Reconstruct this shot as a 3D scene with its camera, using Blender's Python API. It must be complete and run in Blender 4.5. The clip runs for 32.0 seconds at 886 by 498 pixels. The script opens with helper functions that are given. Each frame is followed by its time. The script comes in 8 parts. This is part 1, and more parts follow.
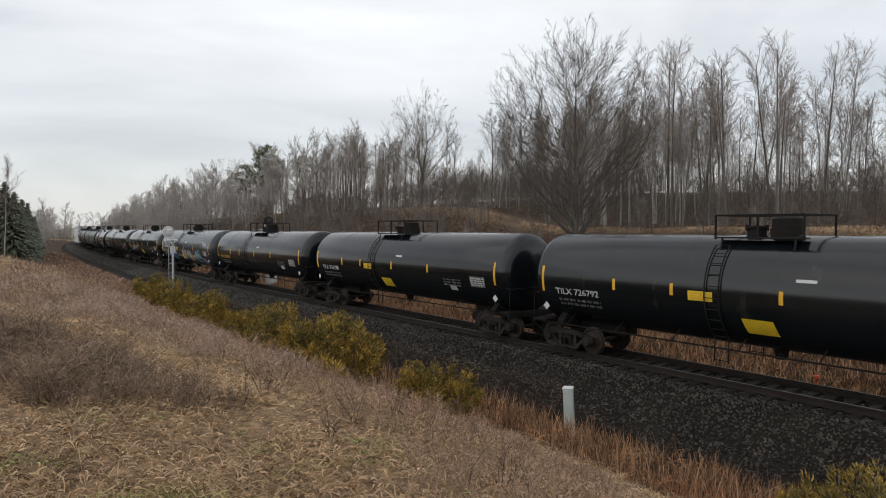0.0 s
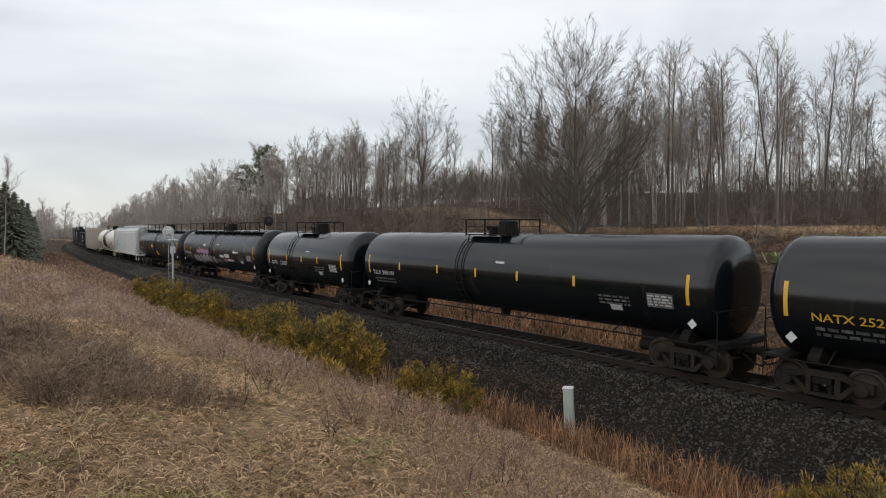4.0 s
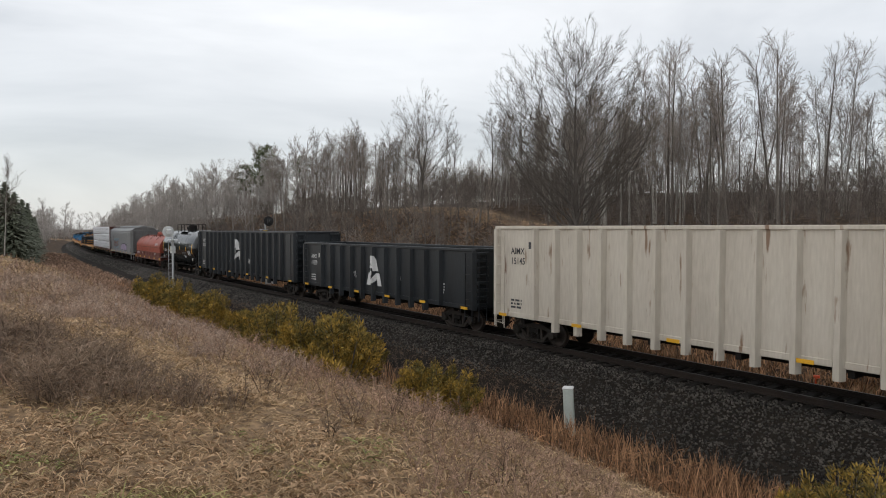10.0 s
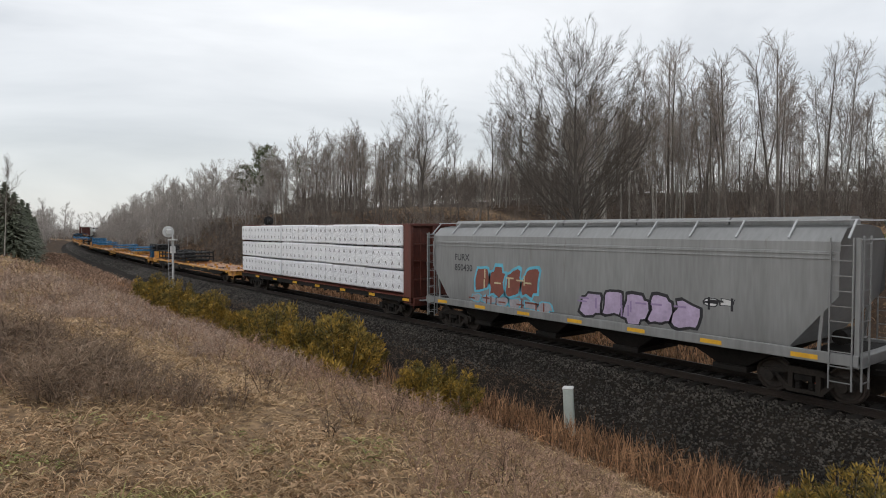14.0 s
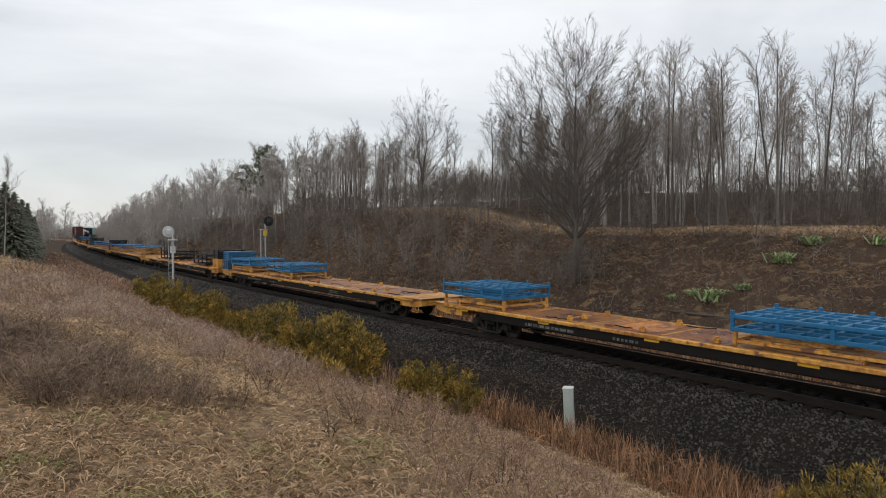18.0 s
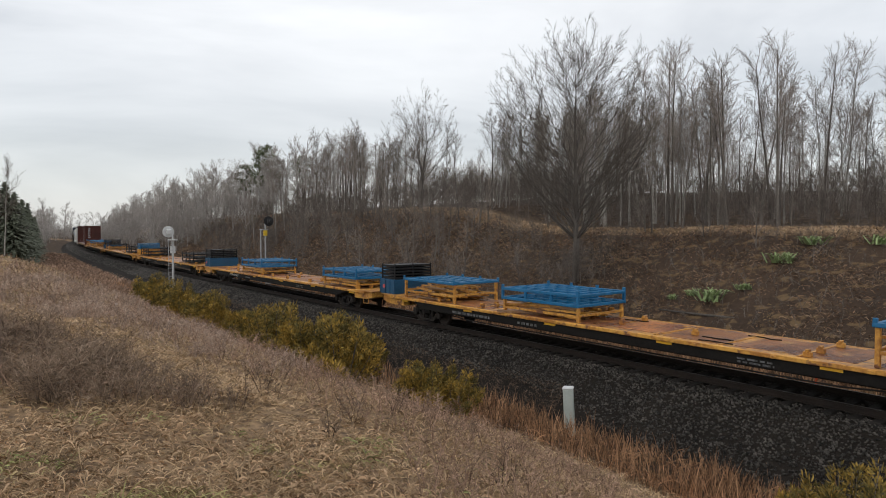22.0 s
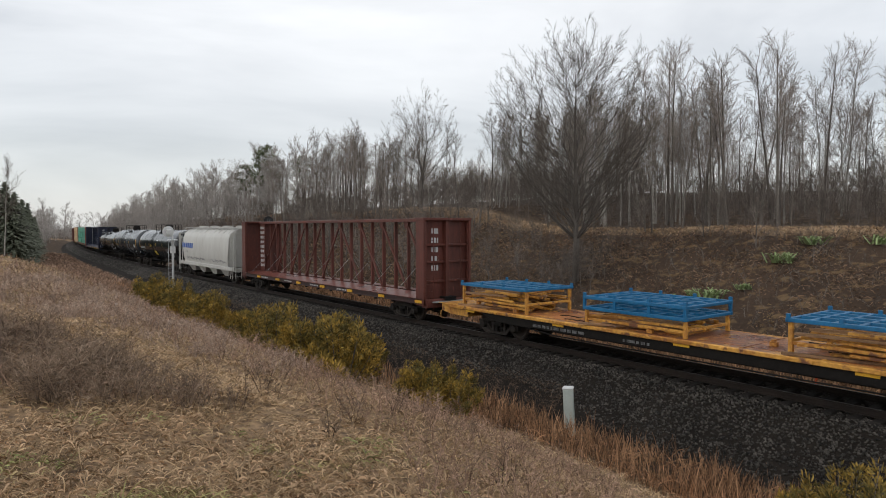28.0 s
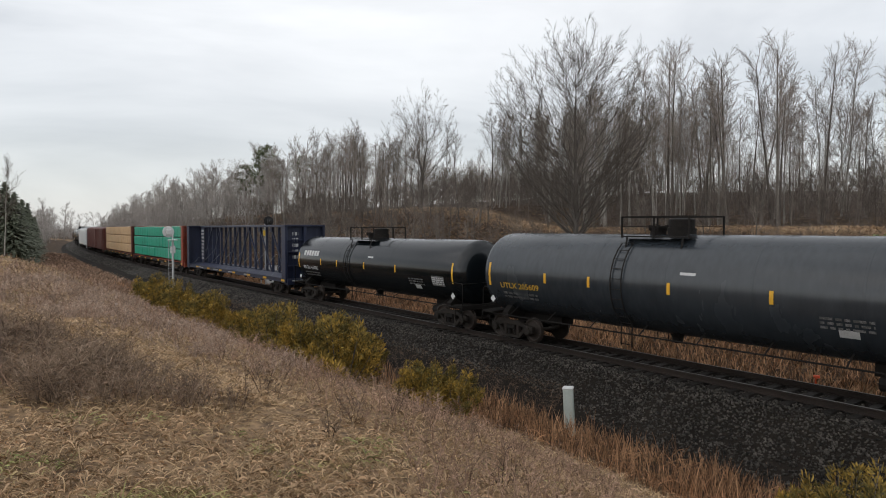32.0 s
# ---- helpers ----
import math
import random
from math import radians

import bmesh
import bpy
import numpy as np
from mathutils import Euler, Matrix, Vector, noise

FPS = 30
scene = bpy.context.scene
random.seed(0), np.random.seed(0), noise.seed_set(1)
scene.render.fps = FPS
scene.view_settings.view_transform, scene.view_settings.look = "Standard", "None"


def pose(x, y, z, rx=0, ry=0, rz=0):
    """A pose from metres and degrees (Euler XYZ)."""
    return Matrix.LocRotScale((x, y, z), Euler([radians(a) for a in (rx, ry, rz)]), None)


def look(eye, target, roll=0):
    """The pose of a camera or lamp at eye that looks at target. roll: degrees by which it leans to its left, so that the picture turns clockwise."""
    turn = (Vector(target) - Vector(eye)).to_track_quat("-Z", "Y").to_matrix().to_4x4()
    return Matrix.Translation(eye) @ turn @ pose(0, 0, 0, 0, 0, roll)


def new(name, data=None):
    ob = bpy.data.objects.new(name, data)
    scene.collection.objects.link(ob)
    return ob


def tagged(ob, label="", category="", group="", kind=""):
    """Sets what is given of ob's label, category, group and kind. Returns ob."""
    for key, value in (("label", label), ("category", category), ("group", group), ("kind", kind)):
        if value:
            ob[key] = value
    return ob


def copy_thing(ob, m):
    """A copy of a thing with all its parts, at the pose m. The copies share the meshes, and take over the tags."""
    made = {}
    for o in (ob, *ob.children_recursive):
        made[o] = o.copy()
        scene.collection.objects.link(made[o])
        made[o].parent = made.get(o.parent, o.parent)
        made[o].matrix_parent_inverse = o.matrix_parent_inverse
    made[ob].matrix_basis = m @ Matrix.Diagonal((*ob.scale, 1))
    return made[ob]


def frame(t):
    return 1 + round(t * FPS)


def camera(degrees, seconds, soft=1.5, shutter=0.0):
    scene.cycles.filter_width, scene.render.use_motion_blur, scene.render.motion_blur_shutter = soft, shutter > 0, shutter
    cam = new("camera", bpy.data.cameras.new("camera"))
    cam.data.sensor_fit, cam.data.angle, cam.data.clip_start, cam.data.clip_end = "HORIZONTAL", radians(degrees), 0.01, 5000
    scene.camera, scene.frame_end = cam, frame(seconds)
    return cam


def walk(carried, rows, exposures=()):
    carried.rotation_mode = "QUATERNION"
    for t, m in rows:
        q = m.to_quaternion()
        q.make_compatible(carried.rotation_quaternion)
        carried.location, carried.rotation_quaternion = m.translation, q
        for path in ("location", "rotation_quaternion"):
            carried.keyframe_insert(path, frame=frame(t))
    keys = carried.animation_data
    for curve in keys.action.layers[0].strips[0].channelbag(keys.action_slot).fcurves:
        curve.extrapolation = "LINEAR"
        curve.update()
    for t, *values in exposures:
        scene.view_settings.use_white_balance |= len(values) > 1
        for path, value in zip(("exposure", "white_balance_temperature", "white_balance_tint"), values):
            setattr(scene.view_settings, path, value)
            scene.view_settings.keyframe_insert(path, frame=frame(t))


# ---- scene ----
# ---- camera ----
EYE = (0.0, -18.4, 4.40)
cam = camera(70.0, 32.0, soft=1.0)
VIEW = look(EYE, (-79.07, -18.4 + 61.21, 4.40 - 3.30))
walk(cam, [(0, VIEW), (32.0, VIEW)])

# ---- light: a bright overcast sky and a very soft, weak sun ----
world = bpy.data.worlds.new("overcast")
scene.world = world
world.use_nodes = True
wn, wl = world.node_tree.nodes, world.node_tree.links
wn.clear()


def wnode(kind, **kw):
    n = wn.new(kind)
    for k, v in kw.items():
        n.inputs[k].default_value = v
    return n


w_out = wn.new("ShaderNodeOutputWorld")
w_coord = wn.new("ShaderNodeTexCoord")
w_sky = wn.new("ShaderNodeTexSky")
w_sky.sky_type = "NISHITA"
w_sky.sun_disc = False
w_sky.sun_elevation, w_sky.sun_rotation = radians(38), radians(200)
w_bg_sky = wnode("ShaderNodeBackground", Strength=0.03)
wl.new(w_sky.outputs[0], w_bg_sky.inputs[0])
# cloud deck: broad soft bands, darker towards the horizon
w_map = wn.new("ShaderNodeMapping")
w_map.inputs["Scale"].default_value = (1.0, 1.0, 4.5)
w_map.inputs["Rotation"].default_value = (0.0, 0.0, 0.7)
wl.new(w_coord.outputs["Generated"], w_map.inputs[0])
w_n1 = wnode("ShaderNodeTexNoise", Scale=1.1, Detail=6.0, Roughness=0.52, Distortion=0.5)
wl.new(w_map.outputs[0], w_n1.inputs["Vector"])
w_ramp = wn.new("ShaderNodeValToRGB")
w_ramp.color_ramp.elements[0].position, w_ramp.color_ramp.elements[0].color = 0.33, (0.58, 0.59, 0.60, 1)
w_ramp.color_ramp.elements[1].position, w_ramp.color_ramp.elements[1].color = 0.66, (0.99, 0.99, 0.985, 1)
wl.new(w_n1.outputs[0], w_ramp.inputs[0])
w_bg_cloud = wnode("ShaderNodeBackground", Strength=0.95)
wl.new(w_ramp.outputs[0], w_bg_cloud.inputs[0])
w_add = wn.new("ShaderNodeAddShader")
wl.new(w_bg_sky.outputs[0], w_add.inputs[0])
wl.new(w_bg_cloud.outputs[0], w_add.inputs[1])
wl.new(w_add.outputs[0], w_out.inputs[0])

sun = new("sun", bpy.data.lights.new("sun", "SUN"))
sun.data.energy, sun.data.angle, sun.data.color = 0.7, radians(100), (1.0, 0.97, 0.93)
sun.matrix_world = look((-30, -80, 90), (-30, 0, 0))
scene.view_settings.exposure = 0.0


# ---- materials ----
def srgb(*c):
    return tuple((v / 255 / 12.92 if v <= 10 else ((v / 255 + 0.055) / 1.055) ** 2.4) for v in c)


def mat(name, a, b=None, rough=0.6, metal=0.0, big=0.6, small=12.0, mixpos=(0.35, 0.68), bump=0.2, bscale=40.0,
        spec=0.5, coat=0.0, third=None, vary=0.0, space="Object", streak=None, island=0.0):
    """A two-scale mottled material: a and b mixed by broad and fine noise, third in small patches, fine relief."""
    m = bpy.data.materials.new(name)
    m.use_nodes = True
    n, l = m.node_tree.nodes, m.node_tree.links
    p = n["Principled BSDF"]
    p.inputs["Roughness"].default_value, p.inputs["Metallic"].default_value = rough, metal
    p.inputs["Specular IOR Level"].default_value = spec
    p.inputs["Coat Weight"].default_value = coat
    co = n.new("ShaderNodeTexCoord")
    vec = co.outputs[space]
    if streak:
        mp = n.new("ShaderNodeMapping")
        mp.inputs["Scale"].default_value = streak
        l.new(vec, mp.inputs[0])
        svec = mp.outputs[0]
    else:
        svec = vec
    b = b or tuple(v * 0.7 for v in a)
    n1 = n.new("ShaderNodeTexNoise")
    n1.inputs["Scale"].default_value, n1.inputs["Detail"].default_value = big, 5
    n2 = n.new("ShaderNodeTexNoise")
    n2.inputs["Scale"].default_value, n2.inputs["Detail"].default_value = small, 4
    l.new(svec, n1.inputs["Vector"])
    l.new(svec, n2.inputs["Vector"])
    mx = n.new("ShaderNodeMath")
    mx.operation = "MULTIPLY_ADD"
    mx.inputs[1].default_value = 0.45
    l.new(n2.outputs[0], mx.inputs[0])
    half = n.new("ShaderNodeMath")
    half.operation = "MULTIPLY"
    half.inputs[1].default_value = 0.55
    l.new(n1.outputs[0], half.inputs[0])
    l.new(half.outputs[0], mx.inputs[2])
    rp = n.new("ShaderNodeValToRGB")
    e = rp.color_ramp.elements
    e[0].position, e[0].color = mixpos[0], (*b, 1)
    e[1].position, e[1].color = mixpos[1], (*a, 1)
    l.new(mx.outputs[0], rp.inputs[0])
    col = rp.outputs[0]
    if third:
        n3 = n.new("ShaderNodeTexNoise")
        n3.inputs["Scale"].default_value, n3.inputs["Detail"].default_value = small * 0.3, 8
        l.new(svec, n3.inputs["Vector"])
        r3 = n.new("ShaderNodeValToRGB")
        r3.color_ramp.elements[0].position, r3.color_ramp.elements[1].position = third[1], third[1] + 0.07
        l.new(n3.outputs[0], r3.inputs[0])
        m3 = n.new("ShaderNodeMix")
        m3.data_type = "RGBA"
        l.new(r3.outputs[0], m3.inputs[0])
        l.new(col, m3.inputs[6])
        m3.inputs[7].default_value = (*third[0], 1)
        col = m3.outputs[2]
    if vary or island:
        if island:
            src = n.new("ShaderNodeNewGeometry").outputs["Random Per Island"]
        else:
            src = n.new("ShaderNodeObjectInfo").outputs["Random"]
        hv = n.new("ShaderNodeHueSaturation")
        ma = n.new("ShaderNodeMapRange")
        k = vary or island
        ma.inputs[3].default_value, ma.inputs[4].default_value = 1 - k, 1 + k
        l.new(src, ma.inputs[0])
        l.new(ma.outputs[0], hv.inputs["Value"])
        l.new(col, hv.inputs["Color"])
        col = hv.outputs[0]
    l.new(col, p.inputs["Base Color"])
    if bump:
        nb = n.new("ShaderNodeTexNoise")
        nb.inputs["Scale"].default_value, nb.inputs["Detail"].default_value = bscale, 3
        l.new(vec, nb.inputs["Vector"])
        bp = n.new("ShaderNodeBump")
        bp.inputs["Strength"].default_value, bp.inputs["Distance"].default_value = bump, 0.02
        l.new(nb.outputs[0], bp.inputs["Height"])
        l.new(bp.outputs[0], p.inputs["Normal"])
        rr = n.new("ShaderNodeMapRange")
        rr.inputs[3].default_value, rr.inputs[4].default_value = max(0.04, rough - 0.12), min(1, rough + 0.12)
        l.new(n1.outputs[0], rr.inputs[0])
        l.new(rr.outputs[0], p.inputs["Roughness"])
    return m


M = {}
M["soil"] = mat("soil", (0.072, 0.046, 0.03), (0.028, 0.0185, 0.0125), 0.95, spec=0.15, big=0.25, small=5, bump=0.6, bscale=14, third=((0.13, 0.085, 0.045), 0.56))


def thatch(m):
    """Matted straw lies over the soil on the near slope and along the top of the bank."""
    n, l = m.node_tree.nodes, m.node_tree.links
    p = n["Principled BSDF"]
    col = p.inputs["Base Color"].links[0].from_socket
    co = n.new("ShaderNodeTexCoord")
    sp = n.new("ShaderNodeSeparateXYZ")
    l.new(co.outputs["Object"], sp.inputs[0])
    nz = n.new("ShaderNodeTexNoise")
    nz.inputs["Scale"].default_value, nz.inputs["Detail"].default_value = 1.4, 6
    l.new(co.outputs["Object"], nz.inputs["Vector"])
    ad = n.new("ShaderNodeMath")
    ad.operation = "MULTIPLY_ADD"
    ad.inputs[1].default_value = 2.5
    l.new(nz.outputs[0], ad.inputs[0])
    l.new(sp.outputs[1], ad.inputs[2])
    mr = n.new("ShaderNodeMapRange")
    mr.inputs[1].default_value, mr.inputs[2].default_value = -5.0, -6.4
    l.new(ad.outputs[0], mr.inputs[0])
    straw = n.new("ShaderNodeValToRGB")
    straw.color_ramp.elements[0].position, straw.color_ramp.elements[0].color = 0.32, (0.09, 0.06, 0.039, 1)
    straw.color_ramp.elements[1].position, straw.color_ramp.elements[1].color = 0.68, (0.33, 0.22, 0.125, 1)
    n2 = n.new("ShaderNodeTexNoise")
    n2.inputs["Scale"].default_value, n2.inputs["Detail"].default_value = 9.0, 7
    l.new(co.outputs["Object"], n2.inputs["Vector"])
    l.new(n2.outputs[0], straw.inputs[0])
    up = n.new("ShaderNodeMapRange")
    up.inputs[1].default_value, up.inputs[2].default_value = 20.8, 22.2
    l.new(ad.outputs[0], up.inputs[0])
    down = n.new("ShaderNodeMapRange")
    down.inputs[1].default_value, down.inputs[2].default_value = 27.0, 24.5
    l.new(ad.outputs[0], down.inputs[0])
    crest = n.new("ShaderNodeMath")
    crest.operation = "MULTIPLY"
    l.new(up.outputs[0], crest.inputs[0])
    l.new(down.outputs[0], crest.inputs[1])
    both = n.new("ShaderNodeMath")
    both.operation = "MAXIMUM"
    l.new(mr.outputs[0], both.inputs[0])
    l.new(crest.outputs[0], both.inputs[1])
    mx = n.new("ShaderNodeMix")
    mx.data_type = "RGBA"
    l.new(both.outputs[0], mx.inputs[0])
    l.new(col, mx.inputs[6])
    l.new(straw.outputs[0], mx.inputs[7])
    l.new(mx.outputs[2], p.inputs["Base Color"])


thatch(M["soil"])
M["ballast"] = mat("ballast", (0.026, 0.021, 0.017), (0.008, 0.0065, 0.0055), 0.9, spec=0.1, big=0.7, small=24, bump=1.0, bscale=22, third=((0.028, 0.022, 0.018), 0.6))
M["stone"] = mat("stone", (0.09, 0.08, 0.069), (0.018, 0.016, 0.014), 0.6, spec=0.25, big=1.2, small=7, bump=0.3, island=0.95)
M["tie"] = mat("tie", (0.034, 0.029, 0.026), (0.014, 0.0125, 0.011), 0.8, spec=0.2, big=1.5, small=25, bump=0.5, streak=(8, 1, 8), vary=0.3)
M["rail"] = mat("rail", (0.035, 0.026, 0.021), (0.018, 0.014, 0.012), 0.7, spec=0.2, big=2, small=30)
M["railhead"] = mat("railhead", (0.11, 0.105, 0.10), (0.07, 0.067, 0.064), 0.4, metal=0.8, bump=0.05)
M["black"] = mat("black_paint", (0.0075, 0.0105, 0.0125), (0.0038, 0.0054, 0.0066), 0.16, spec=0.42, big=0.5, small=4, bump=0.05, bscale=3, coat=0.0, streak=(1.5, 1, 0.5), third=((0.02, 0.0195, 0.019), 0.64))
M["blackdull"] = mat("worn_black_paint", (0.010, 0.013, 0.015), (0.005, 0.0066, 0.0078), 0.3, spec=0.35, big=0.6, small=5, bump=0.08, coat=0.0, streak=(2.5, 1, 0.35), third=((0.04, 0.038, 0.036), 0.62))
M["bluegrey"] = mat("blue_grey_paint", (0.033, 0.040, 0.047), (0.019, 0.0235, 0.029), 0.24, spec=0.45, big=0.5, small=4, bump=0.05, bscale=3, coat=0.08, streak=(1.5, 1, 0.5))
M["under"] = mat("dirty_steel", (0.018, 0.015, 0.013), (0.006, 0.0055, 0.005), 0.75, spec=0.2, big=1.5, small=14, bump=0.3)
M["truck"] = mat("brown_cast_steel", (0.036, 0.029, 0.024), (0.011, 0.0095, 0.008), 0.75, spec=0.25, big=2, small=16, bump=0.3)
M["wheel"] = mat("wheel_steel", (0.06, 0.045, 0.036), (0.02, 0.017, 0.015), 0.6, metal=0.3, big=3, small=20)
M["tread"] = mat("wheel_tread", (0.35, 0.35, 0.36), (0.25, 0.25, 0.26), 0.3, metal=0.9, bump=0.03)
M["yellow"] = mat("yellow_reflector", (0.72, 0.40, 0.02), (0.55, 0.29, 0.015), 0.5, big=2, small=18, bump=0.03)
M["lemon"] = mat("yellow_panel", (0.75, 0.52, 0.03), (0.55, 0.37, 0.02), 0.5, big=2, small=18, bump=0.03)
M["letter"] = mat("white_stencil", (0.55, 0.56, 0.56), (0.38, 0.38, 0.38), 0.6, big=2, small=22, bump=0.03)
M["letteryellow"] = mat("yellow_stencil", (0.6, 0.36, 0.03), (0.45, 0.26, 0.02), 0.6, big=2, small=22, bump=0.03)
M["letterdark"] = mat("dark_stencil", (0.05, 0.05, 0.055), (0.03, 0.03, 0.035), 0.6, big=2, small=22, bump=0.03)
M["letterblue"] = mat("blue_stencil", (0.035, 0.11, 0.40), (0.025, 0.08, 0.32), 0.6, big=2, small=22, bump=0.03)
M["decal"] = mat("grey_notice", (0.16, 0.16, 0.16), (0.05, 0.05, 0.05), 0.6, big=6, small=30, bump=0.03, mixpos=(0.44, 0.56))
M["cream"] = mat("cream_paint", (0.80, 0.75, 0.66), (0.70, 0.635, 0.54), 0.42, big=0.4, small=3, bump=0.05, bscale=4, streak=(1.4, 1, 0.4))
M["whitegrey"] = mat("pale_grey_paint", (0.60, 0.615, 0.61), (0.50, 0.51, 0.505), 0.4, big=0.4, small=3, bump=0.05, bscale=4, streak=(2.5, 1, 0.3))
M["offwhite"] = mat("weathered_white_paint", (0.52, 0.52, 0.49), (0.40, 0.39, 0.36), 0.5, big=0.5, small=4, bump=0.05, streak=(2.5, 1, 0.3), third=((0.30, 0.27, 0.23), 0.66))
M["gonwhite"] = mat("dirty_white_paint", (0.53, 0.49, 0.42), (0.40, 0.36, 0.30), 0.5, big=0.5, small=6, bump=0.9, bscale=1.6, streak=(2.5, 1, 0.35), third=((0.20, 0.13, 0.085), 0.64))
M["grey"] = mat("grey_paint", (0.23, 0.235, 0.235), (0.165, 0.168, 0.168), 0.45, big=0.5, small=4, bump=0.05, streak=(2.5, 1, 0.3), third=((0.13, 0.12, 0.105), 0.68))
M["gonblack"] = mat("black_gondola_paint", (0.019, 0.0235, 0.028), (0.009, 0.011, 0.0135), 0.4, spec=0.4, big=0.5, small=6, bump=0.12, bscale=8, streak=(2.5, 1, 0.35), third=((0.04, 0.037, 0.034), 0.68))
M["navy"] = mat("navy_paint", (0.016, 0.024, 0.06), (0.009, 0.013, 0.032), 0.5, big=0.6, small=6, bump=0.08, streak=(2.5, 1, 0.35))
M["red"] = mat("faded_red_paint", (0.30, 0.058, 0.03), (0.20, 0.038, 0.02), 0.5, big=0.6, small=7, bump=0.1, bscale=8, streak=(1.0, 1, 0.6), third=((0.11, 0.035, 0.022), 0.60))
M["maroon"] = mat("oxide_red_paint", (0.135, 0.032, 0.02), (0.065, 0.018, 0.012), 0.6, big=0.7, small=7, bump=0.1, streak=(2.5, 1, 0.4), third=((0.19, 0.06, 0.042), 0.66))
M["wetdeck"] = mat("wet_oxide_deck", (0.20, 0.06, 0.042), (0.085, 0.028, 0.021), 0.3, big=0.8, small=8, bump=0.5, bscale=9, third=((0.26, 0.13, 0.09), 0.6))
M["sillmaroon"] = mat("dirty_oxide_sill", (0.05, 0.016, 0.013), (0.02, 0.010, 0.009), 0.6, big=0.7, small=7, bump=0.1, streak=(2.5, 1, 0.4))
M["flatyellow"] = mat("worn_yellow_paint", (0.64, 0.33, 0.06), (0.36, 0.15, 0.03), 0.45, big=1.1, small=9, bump=0.15, mixpos=(0.42, 0.58), third=((0.15, 0.06, 0.03), 0.57))
M["deck"] = mat("rusty_deck", (0.56, 0.28, 0.06), (0.17, 0.058, 0.03), 0.32, big=0.45, small=6, bump=0.25, mixpos=(0.47, 0.60), third=((0.13, 0.06, 0.045), 0.58))
M["deckrust"] = mat("rusted_plate", (0.42, 0.16, 0.05), (0.13, 0.042, 0.023), 0.3, spec=0.4, big=0.7, small=7, bump=0.3, mixpos=(0.44, 0.56), third=((0.55, 0.29, 0.08), 0.59), vary=0.35)
M["rack"] = mat("blue_rack_paint", (0.006, 0.15, 0.33), (0.005, 0.085, 0.19), 0.4, big=1.2, small=12, bump=0.06)
M["teal"] = mat("teal_bin_paint", (0.005, 0.075, 0.16), (0.004, 0.045, 0.10), 0.5, big=1.2, small=12, bump=0.06)
M["rackblack"] = mat("black_rack_paint", (0.010, 0.010, 0.011), (0.005, 0.005, 0.0055), 0.5, spec=0.25, big=1.2, small=12, bump=0.06)
M["wrap"] = mat("white_lumber_wrap", (0.78, 0.79, 0.81), (0.66, 0.67, 0.70), 0.35, big=1.8, small=8, bump=1.0, bscale=5)
for n in M["wrap"].node_tree.nodes:   # deep creases in the loose wrap
    if n.type == "BUMP":
        n.inputs["Distance"].default_value = 0.09
M["wrapgreen"] = mat("green_lumber_wrap", (0.02, 0.33, 0.21), (0.013, 0.23, 0.15), 0.4, big=1.8, small=8, bump=0.5, bscale=7)
M["lumber"] = mat("pale_lumber", (0.52, 0.36, 0.20), (0.42, 0.27, 0.14), 0.7, big=2, small=16, bump=0.3, streak=(0.5, 1, 10))
M["board"] = mat("timber_dunnage", (0.30, 0.17, 0.08), (0.16, 0.09, 0.05), 0.8, big=2, small=16, bump=0.3, vary=0.25)
M["pink"] = mat("pink_marker", (0.75, 0.10, 0.09), (0.6, 0.07, 0.06), 0.5, bump=0.02)
M["metal"] = mat("grey_galvanised_metal", (0.42, 0.43, 0.44), (0.33, 0.34, 0.35), 0.5, metal=0.3, big=3, small=20, bump=0.05)
M["whitepaint"] = mat("white_paint", (0.62, 0.63, 0.63), (0.52, 0.52, 0.51), 0.5, big=2, small=14, bump=0.04)
M["boxgreen"] = mat("pale_green_cabinet", (0.50, 0.56, 0.52), (0.42, 0.47, 0.44), 0.5, big=3, small=18, bump=0.04)
M["signalblack"] = mat("signal_black", (0.012, 0.012, 0.013), None, 0.55, bump=0.03)
M["bark"] = mat("grey_bark", (0.19, 0.168, 0.148), (0.08, 0.07, 0.061), 0.9, spec=0.2, big=1.5, small=14, bump=0.5, vary=0.3, streak=(3, 3, 0.6))
M["twig"] = mat("twigs", (0.29, 0.25, 0.22), (0.17, 0.147, 0.128), 0.9, spec=0.2, big=1.0, small=8, bump=0, vary=0.3)
# distance haze put into the colour: far twigs and bark are paled
M["hazetwig"] = mat("haze_paled_twigs", (0.42, 0.385, 0.355), (0.30, 0.27, 0.25), 0.9, spec=0.2, big=0.3, small=2, bump=0, island=0.3)
M["hazebark"] = mat("haze_paled_bark", (0.34, 0.31, 0.28), (0.22, 0.195, 0.175), 0.9, spec=0.2, big=0.3, small=2, bump=0)
M["darktwig"] = mat("dark_twigs", (0.155, 0.135, 0.115), (0.085, 0.073, 0.062), 0.9, spec=0.2, big=1.0, small=8, bump=0)
M["birch"] = mat("pale_birch_bark", (0.40, 0.38, 0.34), (0.17, 0.155, 0.14), 0.8, big=2, small=10, bump=0.3, vary=0.2, streak=(2, 2, 3))
M["brush"] = mat("brush_twigs", (0.20, 0.17, 0.147), (0.10, 0.084, 0.073), 0.9, spec=0.2, big=0.8, small=6, bump=0, island=0.4)
# conifer green lightened part way to stand for mist over the distance
M["needle"] = mat("haze_paled_needles", (0.135, 0.145, 0.095), (0.07, 0.08, 0.055), 0.8, big=1.2, small=9, bump=0, vary=0.3)
